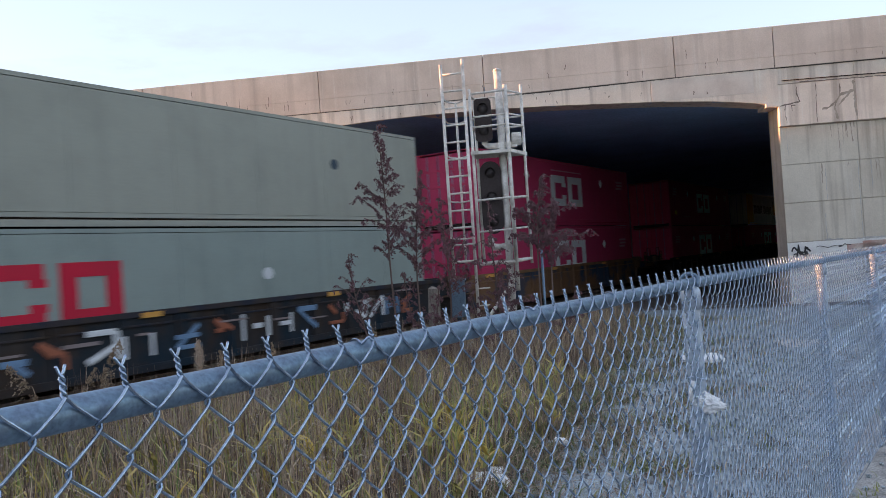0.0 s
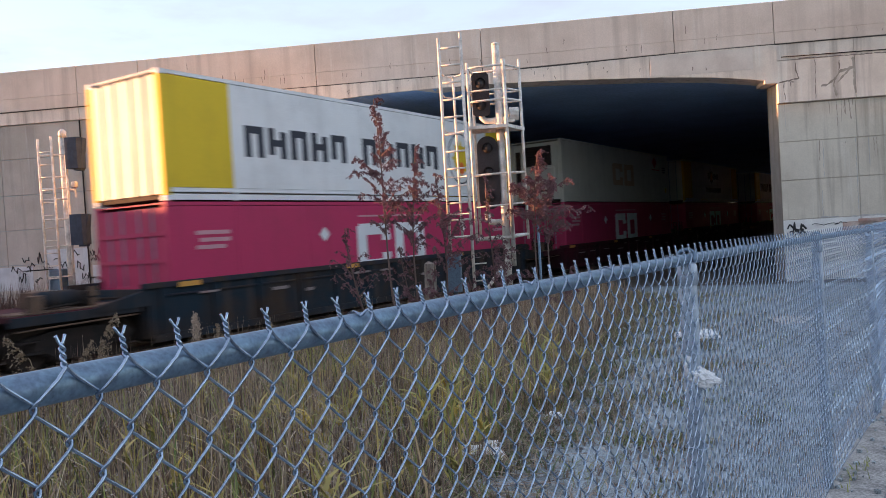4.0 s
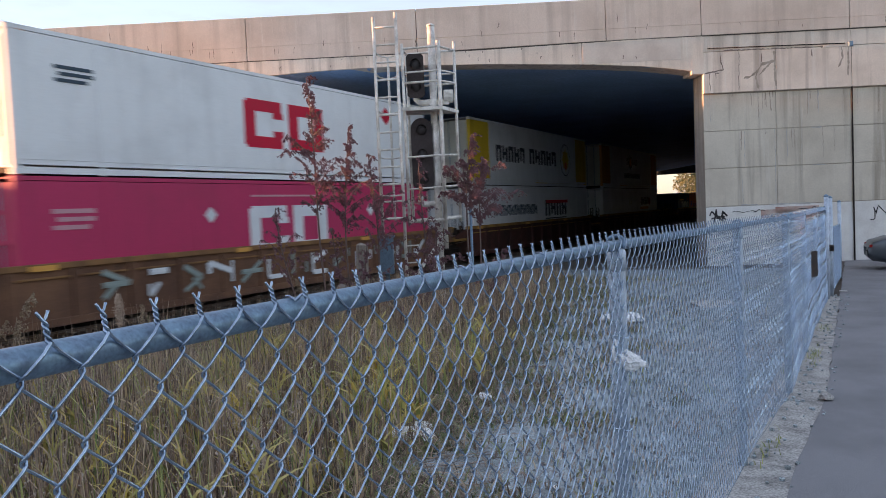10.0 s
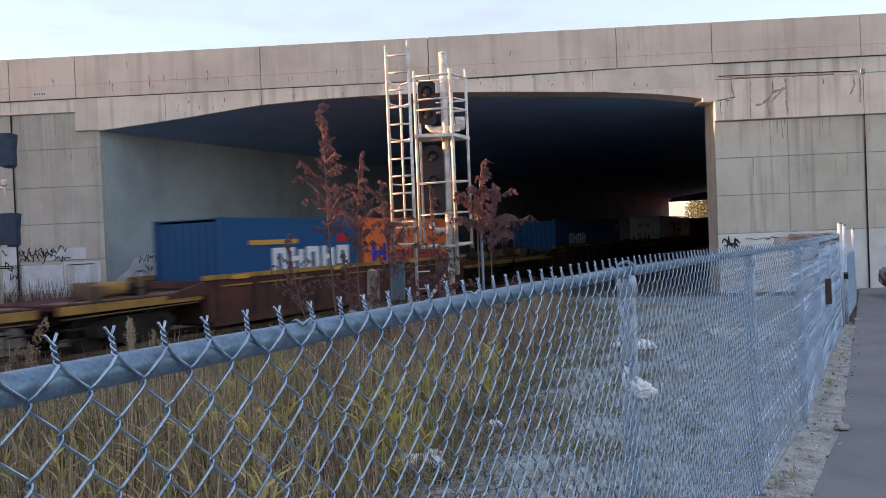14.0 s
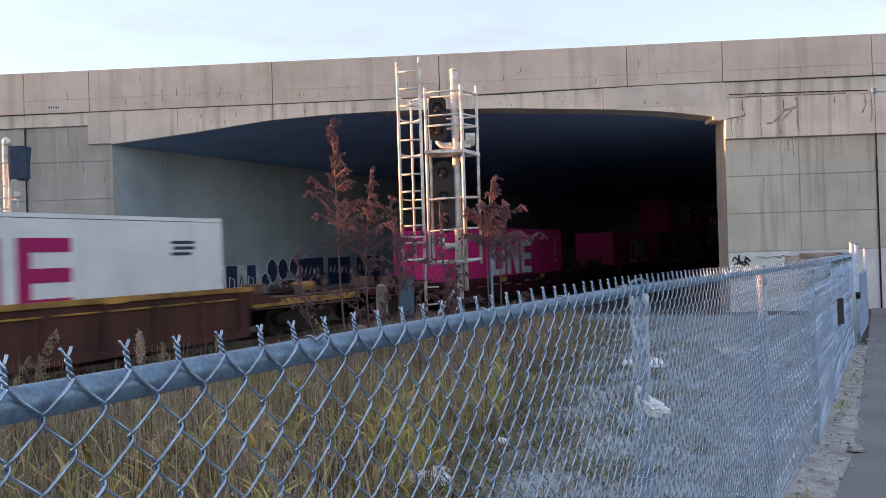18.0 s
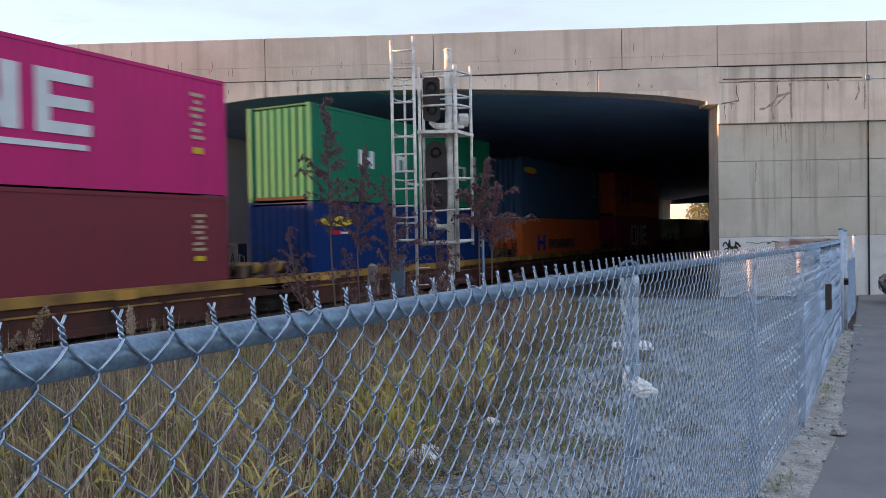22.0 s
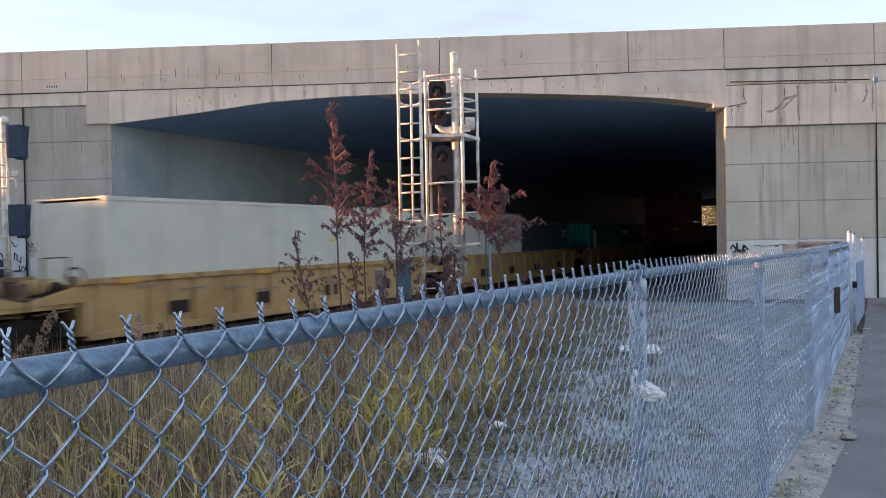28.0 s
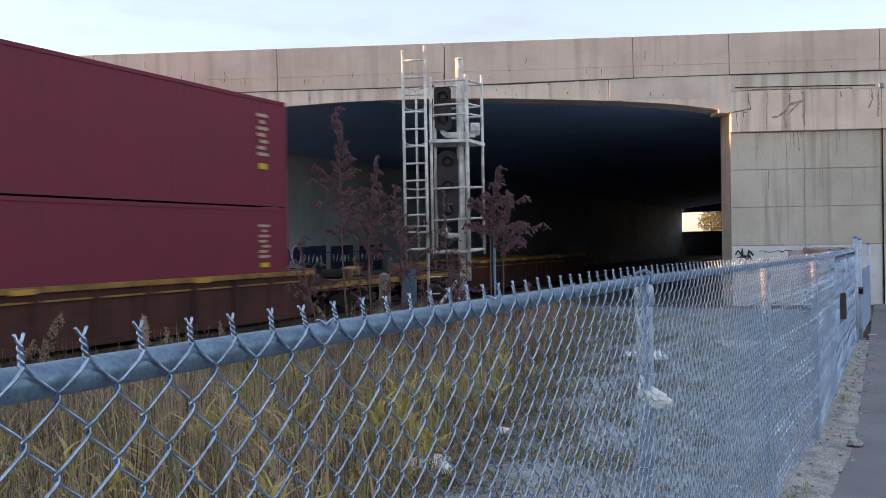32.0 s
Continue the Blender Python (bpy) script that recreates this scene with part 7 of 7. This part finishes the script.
def make_litter():
    bag = thing("plastic_bag", "white plastic bag snagged on the fence post", "plastic bag", at=pose(fence_x(3.005) + 0.02, 2.985, 1.330, 0, 0, 20))
    bm = bmesh.new()
    bmesh.ops.create_icosphere(bm, subdivisions=4, radius=1.0)
    for v in bm.verts:
        p = v.co * 2.4
        k = 1 + 0.40 * noise.noise(p) + 0.28 * noise.noise(p * 3.1)
        t = max(0.0, v.co.x)
        v.co = Vector((v.co.x * 0.055 * k + 0.026, v.co.y * 0.027 * k, v.co.z * 0.037 * k * (1 - 0.4 * t) - 0.012 * v.co.x))
    me = bpy.data.meshes.new("film")
    bm.to_mesh(me)
    bm.free()
    me.materials.append(M_PLASTIC)
    part("film", me, None, bag)
    part("knot", Shape().tube([(-0.03, 0, 0.0), (-0.035, 0.0, 0.05), (-0.022, 0.005, 0.085)], [0.018, 0.009, 0.014], 8), M_PLASTIC, bag, smooth=True)
    rng = random.Random(3)
    for x, y, sx, seed in ((-3.66, 5.98, 0.17, 1), (-3.45, 6.02, 0.13, 2), (-3.60, 6.28, 0.12, 8), (-3.53, 7.6, 0.09, 9), (-3.7, 14.0, 0.24, 3), (-3.95, 14.1, 0.16, 4), (-3.4, 13.9, 0.18, 5), (-3.55, 14.3, 0.2, 6)):
        crumple("litter_bag", (x, y, ground_z(x, y) + 0.05), (sx, sx * 0.8, sx * 0.5), True, seed, "crumpled white plastic litter lying on the gravel", "litter", M_PLASTIC)
    for k in range(12):
        y = rng.uniform(2.5, 20)
        x = rng.uniform(weed_edge(y), fence_x(y) - 0.3)
        s = rng.uniform(0.015, 0.035)
        crumple("litter_scrap", (x, y, ground_z(x, y) + 0.015), (s, s * 0.7, s * 0.35), True, 20 + k, "small pale scrap of litter on the gravel", "litter", M_PLASTIC if k % 2 else M_CARD)
    for x, y, w, d in ((-2.55, 16.6, 0.9, 0.5), (-2.2, 16.9, 0.5, 0.35), (-0.05, 19.4, 0.16, 0.1), (0.9, 9.0, 0.09, 0.05), (0.75, 7.6, 0.06, 0.03)):
        s = Shape().chamfer_box(-w / 2, w / 2, -d / 2, d / 2, 0, 0.02, 0.006)
        ob = lone("card_sheet", s, M_CARD, "flattened pale cardboard lying on the ground", "litter")
        ob.matrix_basis = pose(x, y, ground_z(x, y) + 0.012, 0, 2, 25 * x)
    stone = Shape()
    for k in range(260):
        y = rng.uniform(3.5, 19)
        x = fence_x(y) + rng.uniform(-0.1, 0.42)
        r = rng.uniform(0.006, 0.022)
        stone.chamfer_box(x - r, x + r * rng.uniform(0.6, 1.2), y - r, y + r, ground_z(x, y), ground_z(x, y) + 0.012 + r * 0.8, r * 0.5)
    lone("pebbles", stone, M_GRAVEL, "loose pebbles along the foot of the fence", "pebbles", kind="stuff")
    crumple("rubble_stone", (fence_x(8.6) + 0.36, 8.5, ground_z(0, 8.5) + 0.03), (0.08, 0.07, 0.05), True, 77, "pale broken concrete lump at the path edge", "stone", M_KERB)


make_litter()


# ---- broken stone on the gravel yard ----
def make_gravel_bits():
    rng = random.Random(31)
    s = Shape()
    for _ in range(9000):
        y = 2.2 + 20 * rng.random() ** 1.5
        lo, hi = weed_edge(y) - 0.3, fence_x(y) - 0.15
        x = rng.uniform(lo, hi)
        r = 0.006 + 0.026 * rng.random() ** 2.5
        z = ground_z(x, y) - 0.004
        a = rng.uniform(0, 3.14)
        c, d = math.cos(a) * r, math.sin(a) * r
        h = r * rng.uniform(0.5, 1.1)
        s.add([(x + c, y + d, z), (x - d, y + c, z), (x - c, y - d, z), (x + d, y - c, z), (x + c * 0.5, y + d * 0.5, z + h), (x - d * 0.6, y + c * 0.6, z + h * 0.9), (x - c * 0.5, y - d * 0.6, z + h), (x + d * 0.5, y - c * 0.5, z + h * 0.8)],
              [(4, 5, 6, 7), (0, 1, 5, 4), (1, 2, 6, 5), (2, 3, 7, 6), (3, 0, 4, 7)])
    lone("gravel_stones", s, M_STONES, "loose grey stones on the gravel", "gravel", kind="stuff")


M_STONES = material("loose_stones", (0.36, 0.36, 0.36), 0.9, second=(0.24, 0.235, 0.23), mix_scale=6, grain_scale=60, grain=0.15, bump=0.3, island=0.75)
make_gravel_bits()


# ---- sprayed scrawls on the bridge walls ----
M_SPRAY_BLACK = material("black_spray", (0.03, 0.03, 0.032), 0.7, bump=0.0)
M_SPRAY_RED = material("faded_red_spray", (0.42, 0.24, 0.20), 0.85, second=(0.55, 0.45, 0.40), mix_scale=3, bump=0.0)
M_SPRAY_BLUE = material("dark_blue_spray", (0.025, 0.045, 0.12), 0.75, bump=0.0)
M_SPRAY_WHITE = material("white_spray", (0.66, 0.70, 0.75), 0.8, bump=0.0)
M_SPRAY_PALE = material("pale_cool_paint", (0.60, 0.63, 0.66), 0.85, second=(0.48, 0.51, 0.54), mix_scale=2, bump=0.0)


def scrawl_on_face(u0, u1, z0, z1, n, r, mat, seed, out=0.012):
    """A sprayed line with no meaning, lying flat on the bridge face."""
    rng = random.Random(seed)
    s = Shape()
    pts = []
    for k in range(n):
        q = k / (n - 1)
        pts.append((u0 + (u1 - u0) * (q + rng.uniform(-0.16, 0.16)), z0 + (z1 - z0) * rng.random()))
    fine = []
    for i in range(n - 1):
        a, b = pts[i], pts[i + 1]
        c = ((a[0] + b[0]) / 2 + rng.uniform(-0.05, 0.05), (a[1] + b[1]) / 2 + rng.uniform(-0.08, 0.08))
        fine += [((1 - t) ** 2 * a[0] + 2 * t * (1 - t) * c[0] + t * t * b[0], (1 - t) ** 2 * a[1] + 2 * t * (1 - t) * c[1] + t * t * b[1]) for t in (0, 0.25, 0.5, 0.75)]
    s.tube([face(u, z, out) for u, z in fine], r, 4)
    part("graffiti", s, mat, bridge)


def make_graffiti():
    for k in range(3):
        scrawl_on_face(-0.18, -0.72, 1.12, 1.60, 7, 0.028, M_SPRAY_BLACK, 50 + k)
    scrawl_on_face(-1.0, -2.2, 1.38, 1.52, 9, 0.012, M_SPRAY_BLACK, 60)
    scrawl_on_face(-3.2, -4.4, 1.35, 1.62, 5, 0.016, M_SPRAY_BLACK, 61)
    scrawl_on_face(-5.5, -6.6, 0.9, 1.5, 9, 0.018, M_SPRAY_BLACK, 62)
    scrawl_on_face(-6.4, -7.4, 0.8, 1.6, 7, 0.022, M_SPRAY_BLACK, 63)
    for a, b, z0, z1 in ((-1.9, -3.0, 1.22, 1.5), (-2.4, -3.9, 1.35, 1.58), (-2.9, -3.6, 1.1, 1.4)):
        part("graffiti", slab(b, a, z0, z1, 0.0, 0.009, 0.0), M_SPRAY_RED, bridge, "faded red spray patch")
    # tags on the far wall of the tunnel: a pale ground with black scribble, then blue and white blocks, then dark ovals
    wx = face(21.9, 0).x
    rng = random.Random(8)

    def flat(outline, mat, depth, label=""):
        s = Shape()
        k = len(outline)
        s.add([(wx - 0.01, y, z) for y, z in outline] + [(wx + depth, y, z) for y, z in outline], [tuple(range(k, 2 * k))] + [(i, (i + 1) % k, (i + 1) % k + k, i + k) for i in range(k)])
        part("graffiti", s, mat, bridge, label)

    def stroke(pts, r, mat, depth=0.016):
        part("graffiti", Shape().tube([(wx + depth, y, z) for y, z in pts], r, 4), mat, bridge)

    pale = "pale painted ground under sprayed tags"
    flat([(19.0, 0.45), (22.9, 0.45), (22.9, 1.72), (21.6, 1.80), (20.6, 1.78), (20.0, 1.62), (19.7, 1.2), (19.2, 0.95)], M_SPRAY_PALE, 0.006, pale)
    flat([(22.9, 0.45), (26.3, 0.45), (26.3, 1.72), (22.9, 1.72)], M_SPRAY_PALE, 0.006, pale)
    for row in range(3):
        y = 20.2 + 0.25 * row
        while y < 22.6 + 0.1 * row:
            z = 1.60 - 0.42 * row
            pts = [(y + 0.06 * i + rng.uniform(-0.07, 0.07), z + rng.uniform(-0.19, 0.17)) for i in range(rng.randint(4, 7))]
            stroke(pts, rng.uniform(0.013, 0.024), M_SPRAY_BLACK)
            y += rng.uniform(0.16, 0.3)
    for y0, y1 in ((23.08, 23.72), (24.22, 24.86), (25.48, 26.02)):
        flat([(y0, 0.55), (y1, 0.55), (y1, 1.69), (y0, 1.69)], M_SPRAY_BLUE, 0.010, "dark blue sprayed block")
    for k in range(5):
        y = 23.2 + 0.58 * k
        ink = M_SPRAY_WHITE if k % 2 == 0 else M_SPRAY_BLACK
        stroke([(y, 0.62), (y + 0.04, 1.22), (y + 0.30, 1.10), (y + 0.33, 0.80), (y + 0.06, 0.62)] if k % 2 == 0 else [(y, 0.60), (y + 0.16, 1.26), (y + 0.34, 0.62)], 0.030, ink)
    for y0, w, z0, z1 in ((26.35, 0.62, 0.70, 1.30), (26.75, 0.72, 0.85, 1.95), (27.5, 0.72, 0.95, 1.95), (28.3, 0.62, 1.05, 1.95), (27.6, 1.3, 0.6, 0.95)):
        ring = [(y0 + w / 2 + w / 2 * math.cos(t), (z0 + z1) / 2 + (z1 - z0) / 2 * math.sin(t)) for t in [2 * math.pi * k / 18 for k in range(19)]]
        flat(ring[:-1], M_SPRAY_BLUE, 0.008 + 0.001 * (z0 < 0.9), "dark blue sprayed oval with pale outline")
        stroke(ring, 0.030, M_SPRAY_WHITE, 0.013)
    for a, b in ((29.0, 30.9), (31.3, 33.2), (33.8, 36.0)):
        flat([(a, 0.55), (b, 0.55), (b, 1.95), (a, 1.9)], M_SPRAY_BLUE, 0.010, "dark blue sprayed block")
        for k in range(5):
            y = a + (b - a) * (0.1 + 0.17 * k)
            stroke([(y + 0.1 * math.cos(1.3 * i) * (1 - i / 9), 1.3 + 0.25 * math.sin(1.3 * i + k) * (1 - i / 9)) for i in range(9)], 0.018, M_SPRAY_WHITE if k % 2 else M_SPRAY_PALE)
    # painted-over patches and tags on the wall face beyond the track
    for a, b, z0, z1 in ((22.1, 23.45, 0.5, 1.60), (22.62, 23.3, 1.70, 2.12), (23.3, 24.1, 1.69, 2.10), (23.5, 25.05, 0.5, 1.52), (25.2, 27.0, 0.6, 2.2), (27.5, 30.5, 0.7, 1.6)):
        part("graffiti", slab(a, b, z0, z1, 0.0, 0.009, 0.0), M_SPRAY_PALE, bridge, "painted-over patch")
    for k in range(16):
        q = 23.2 + 0.115 * k
        scrawl_on_face(q, q + 0.34, 1.62 + 0.2 * (k % 2), 2.0 + 0.2 * (k % 2), 6, 0.015, M_SPRAY_BLACK, 300 + k, out=0.016)
    for k in range(14):
        q = 25.15 + 0.22 * k
        scrawl_on_face(q, q + 0.35, 0.9 + 0.4 * (k % 3), 1.35 + 0.4 * (k % 3), 6, 0.018, M_SPRAY_BLACK, 340 + k, out=0.016)


make_graffiti()


# ---- dead weeds at the foot of the wall beyond the track ----
def make_wall_weeds():
    rng = random.Random(71)
    spots = []
    for _ in range(1500):
        p = face(rng.uniform(21.0, 30.0), 0, rng.uniform(0.3, 2.2))
        spots.append((p.x, p.y, ground_z(p.x, p.y), rng.uniform(0.6, 1.65), abs(rng.gauss(0.1, 0.15)), rng.uniform(0, 6.28), rng.uniform(0.7, 1.6)))
    blades("wall_weeds", spots, M_TWIG, "tall dead brown weeds at the foot of the far wall", "weeds", 0.03)


make_wall_weeds()


# ---- cracks and spalls in the old concrete ----
M_CRACK = material("dark_crack", (0.17, 0.135, 0.115), 0.95, second=(0.24, 0.19, 0.16), mix_scale=6, bump=0.0)
M_PATCH = material("fresh_concrete_patch", (0.68, 0.605, 0.535), 0.9, second=(0.58, 0.50, 0.44), mix_scale=1.1, grain_scale=20, grain=0.04, bump=0.05)
M_STAIN = material("brown_stain", (0.40, 0.34, 0.285), 0.95, second=(0.29, 0.235, 0.19), mix_scale=3, grain_scale=30, bump=0.0)


def crack(u, z0, z1, out, rng, r=0.010):
    ribbon([(u + rng.uniform(-0.03, 0.03), z0), (u, (z0 + z1) / 2), (u + rng.uniform(-0.03, 0.03), z1)], out, r, rng, M_CRACK, "crack")


def ribbon(pts, out, r, rng, mat, name):
    """A thin ragged stain or crack lying on the face along a line of (u, z) points."""
    line = []
    for (a, za), (b, zb) in zip(pts, pts[1:]):
        n = max(3, int(math.hypot(b - a, zb - za) / 0.06))
        for k in range(n):
            q = k / n
            line.append((a + (b - a) * q + rng.uniform(-0.012, 0.012), za + (zb - za) * q + rng.uniform(-0.012, 0.012)))
    line.append(pts[-1])
    m = len(line)
    v0, v1 = [], []
    for i, (u, z) in enumerate(line):
        du, dz = line[min(i + 1, m - 1)][0] - line[max(i - 1, 0)][0], line[min(i + 1, m - 1)][1] - line[max(i - 1, 0)][1]
        d = math.hypot(du, dz) or 1.0
        h = r * rng.uniform(0.35, 1.3) * (0.35 if i in (0, m - 1) else 1)
        v0.append(face(u - dz / d * h, z + du / d * h, out + 0.0025))
        v1.append(face(u + dz / d * h, z - du / d * h, out + 0.0025))
    part(name, Shape().add(v0 + v1, [(i, i + 1, i + 1 + m, i + m) for i in range(m - 1)]), mat, bridge)


def make_cracks():
    rng = random.Random(21)
    for u, z0, z1 in ((23.47, 7.9, 8.25), (21.3, 7.66, 7.95), (19.92, 7.7, 8.2), (19.39, 7.9, 8.21), (18.9, 7.88, 8.27), (17.78, 7.88, 8.27), (17.05, 7.65, 8.02), (20.73, 8.5, 8.73), (13.15, 7.9, 8.1), (14.9, 7.7, 7.9), (9.9, 7.64, 7.95), (7.0, 8.2, 8.4), (2.9, 8.2, 8.5), (4.4, 7.7, 7.95)):
        crack(u, z0, z1, 0.127, rng, 0.013)
    for u in (1.9, 2.3, 4.9, 7.6, 8.3, 11.0, 11.9, 12.9, 14.2, 14.75, 16.4, 17.2, 17.9, 18.6, 19.8, 20.6, 21.4, 23.9, -1.3, -2.6, -3.4, -6.2):
        a = rng.uniform(7.66, 7.95)
        crack(u, a, a + rng.uniform(0.06, 0.25), 0.127, rng, 0.009)
    for k in range(34):
        u = rng.uniform(0.6, 21.5)
        z = soffit_z(u) + rng.uniform(0.06, 0.5)
        crack(u, z, min(7.5, z + rng.uniform(0.03, 0.16)), 0.10 if not 2.1 < u < 4.1 else 0.112, rng, rng.uniform(0.008, 0.020))
    # stained cracks in the head panel beside the opening
    for pts, r in ((((-0.61, 6.95), (-0.62, 6.6), (-0.70, 6.40), (-0.50, 6.38), (-0.32, 6.33), (-0.05, 6.29)), 0.024), (((-0.22, 6.3), (-0.2, 6.1), (-0.24, 5.7)), 0.014), (((-0.45, 6.1), (-0.42, 6.3), (-0.55, 6.28)), 0.022),
                   (((-1.24, 7.0), (-1.22, 6.3), (-1.21, 5.66)), 0.013), (((-2.43, 6.97), (-2.45, 6.62), (-2.2, 6.58), (-1.99, 6.5), (-1.85, 6.28), (-1.6, 6.12), (-1.38, 6.07)), 0.045),
                   (((-1.85, 6.35), (-1.80, 6.1), (-1.87, 5.69)), 0.04), (((-2.35, 6.6), (-2.1, 6.35), (-1.9, 6.15)), 0.03), (((-2.45, 6.62), (-2.44, 6.2), (-2.48, 5.75)), 0.034), (((-2.0, 6.9), (-1.98, 6.5)), 0.02),
                   (((-0.7, 7.05), (-2.6, 7.03), (-4.9, 7.0)), 0.016), (((-3.7, 6.95), (-3.72, 6.7)), 0.02), (((-4.72, 6.97), (-4.75, 6.6), (-4.6, 6.3)), 0.03), (((-4.95, 6.97), (-4.93, 6.0)), 0.03)):
        ribbon(pts, 0.10, r, rng, M_STAIN if r > 0.025 else M_CRACK, "crack")
    # runs below the ledges of the wall courses
    for k in range(46):
        u = -rng.uniform(0.1, 8.3)
        top = rng.choice((5.6, 5.6, 5.6, 4.29, 2.99))
        ribbon([(u, top - 0.01), (u + rng.uniform(-0.04, 0.04), top - rng.uniform(0.15, 1.1))], 0.0, rng.uniform(0.006, 0.022), rng, M_STAIN if rng.random() < 0.7 else M_LIME, "stain")
    for u, z0, z1 in ((-1.40, 3.05, 4.28), (-2.44, 1.7, 4.29), (-1.3, 1.72, 2.6), (23.13, 4.4, 5.95), (24.3, 5.2, 5.7), (22.3, 4.5, 5.6)):
        ribbon([(u, z1), (u + 0.01, (z0 + z1) / 2), (u, z0)], 0.0, 0.012, rng, M_LIME, "stain")
    for k in range(16):
        u = 21.95 + rng.uniform(0, 3.0)
        top = rng.choice((7.0, 5.7))
        ribbon([(u, top - 0.01), (u + rng.uniform(-0.03, 0.03), top - rng.uniform(0.2, 1.0))], 0.0, rng.uniform(0.01, 0.03), rng, M_STAIN if k % 2 else M_LIME, "stain")
    plate = part("bridge_plate", slab(23.72, 24.25, 7.63, 7.80, 0.12, 0.140, 0.003), M_WHITEWASH, bridge, "small pale plate with dark bars")
    for k in range(5):
        part("bar", slab(23.78 + k * 0.09, 23.83 + k * 0.09, 7.67, 7.76, 0.140, 0.143), M_CRACK, plate)
    part("repair_patch", slab(0.75, 4.12, soffit_z(4.1) + 0.005, 7.53, 0.08, 0.106, 0.004), M_PATCH, bridge, "paler concrete repair patch")
    part("repair_patch", slab(-4.9, -4.1, 6.98, 7.06, 0.10, 0.112, 0.004), M_PATCH, bridge)
    for u, z, w in ((-3.7, 2.985, 0.45), (-3.7, 4.285, 0.35), (-2.2, 1.67, 1.5), (-1.2, 1.69, 0.6)):
        ribbon([(u, z), (u - w * 0.5, z + 0.01), (u - w, z)], 0.004, 0.030, rng, M_LIME, "lime_stain")


make_cracks()


# ---- what moves ----
def motions():
    """The whole train runs out of the tunnel at an even speed."""
    for ob, u, z in MOVERS:
        walk(ob, [(t, pose(TRACK_X, u - SPEED * t, z)) for t in (0, 8, 16, 24, 32)])

    turn = math.degrees(SPEED / WHEEL_R)
    steps = math.ceil(32.0 * turn / 85.0)
    rolling = [(32.0 * k / steps, 32.0 * k / steps * turn) for k in range(steps + 1)]
    for wheel, a in WHEELS:
        walk(wheel, [(t, pose(0, a, WHEEL_R, angle % 360.0)) for t, angle in rolling])


motions()
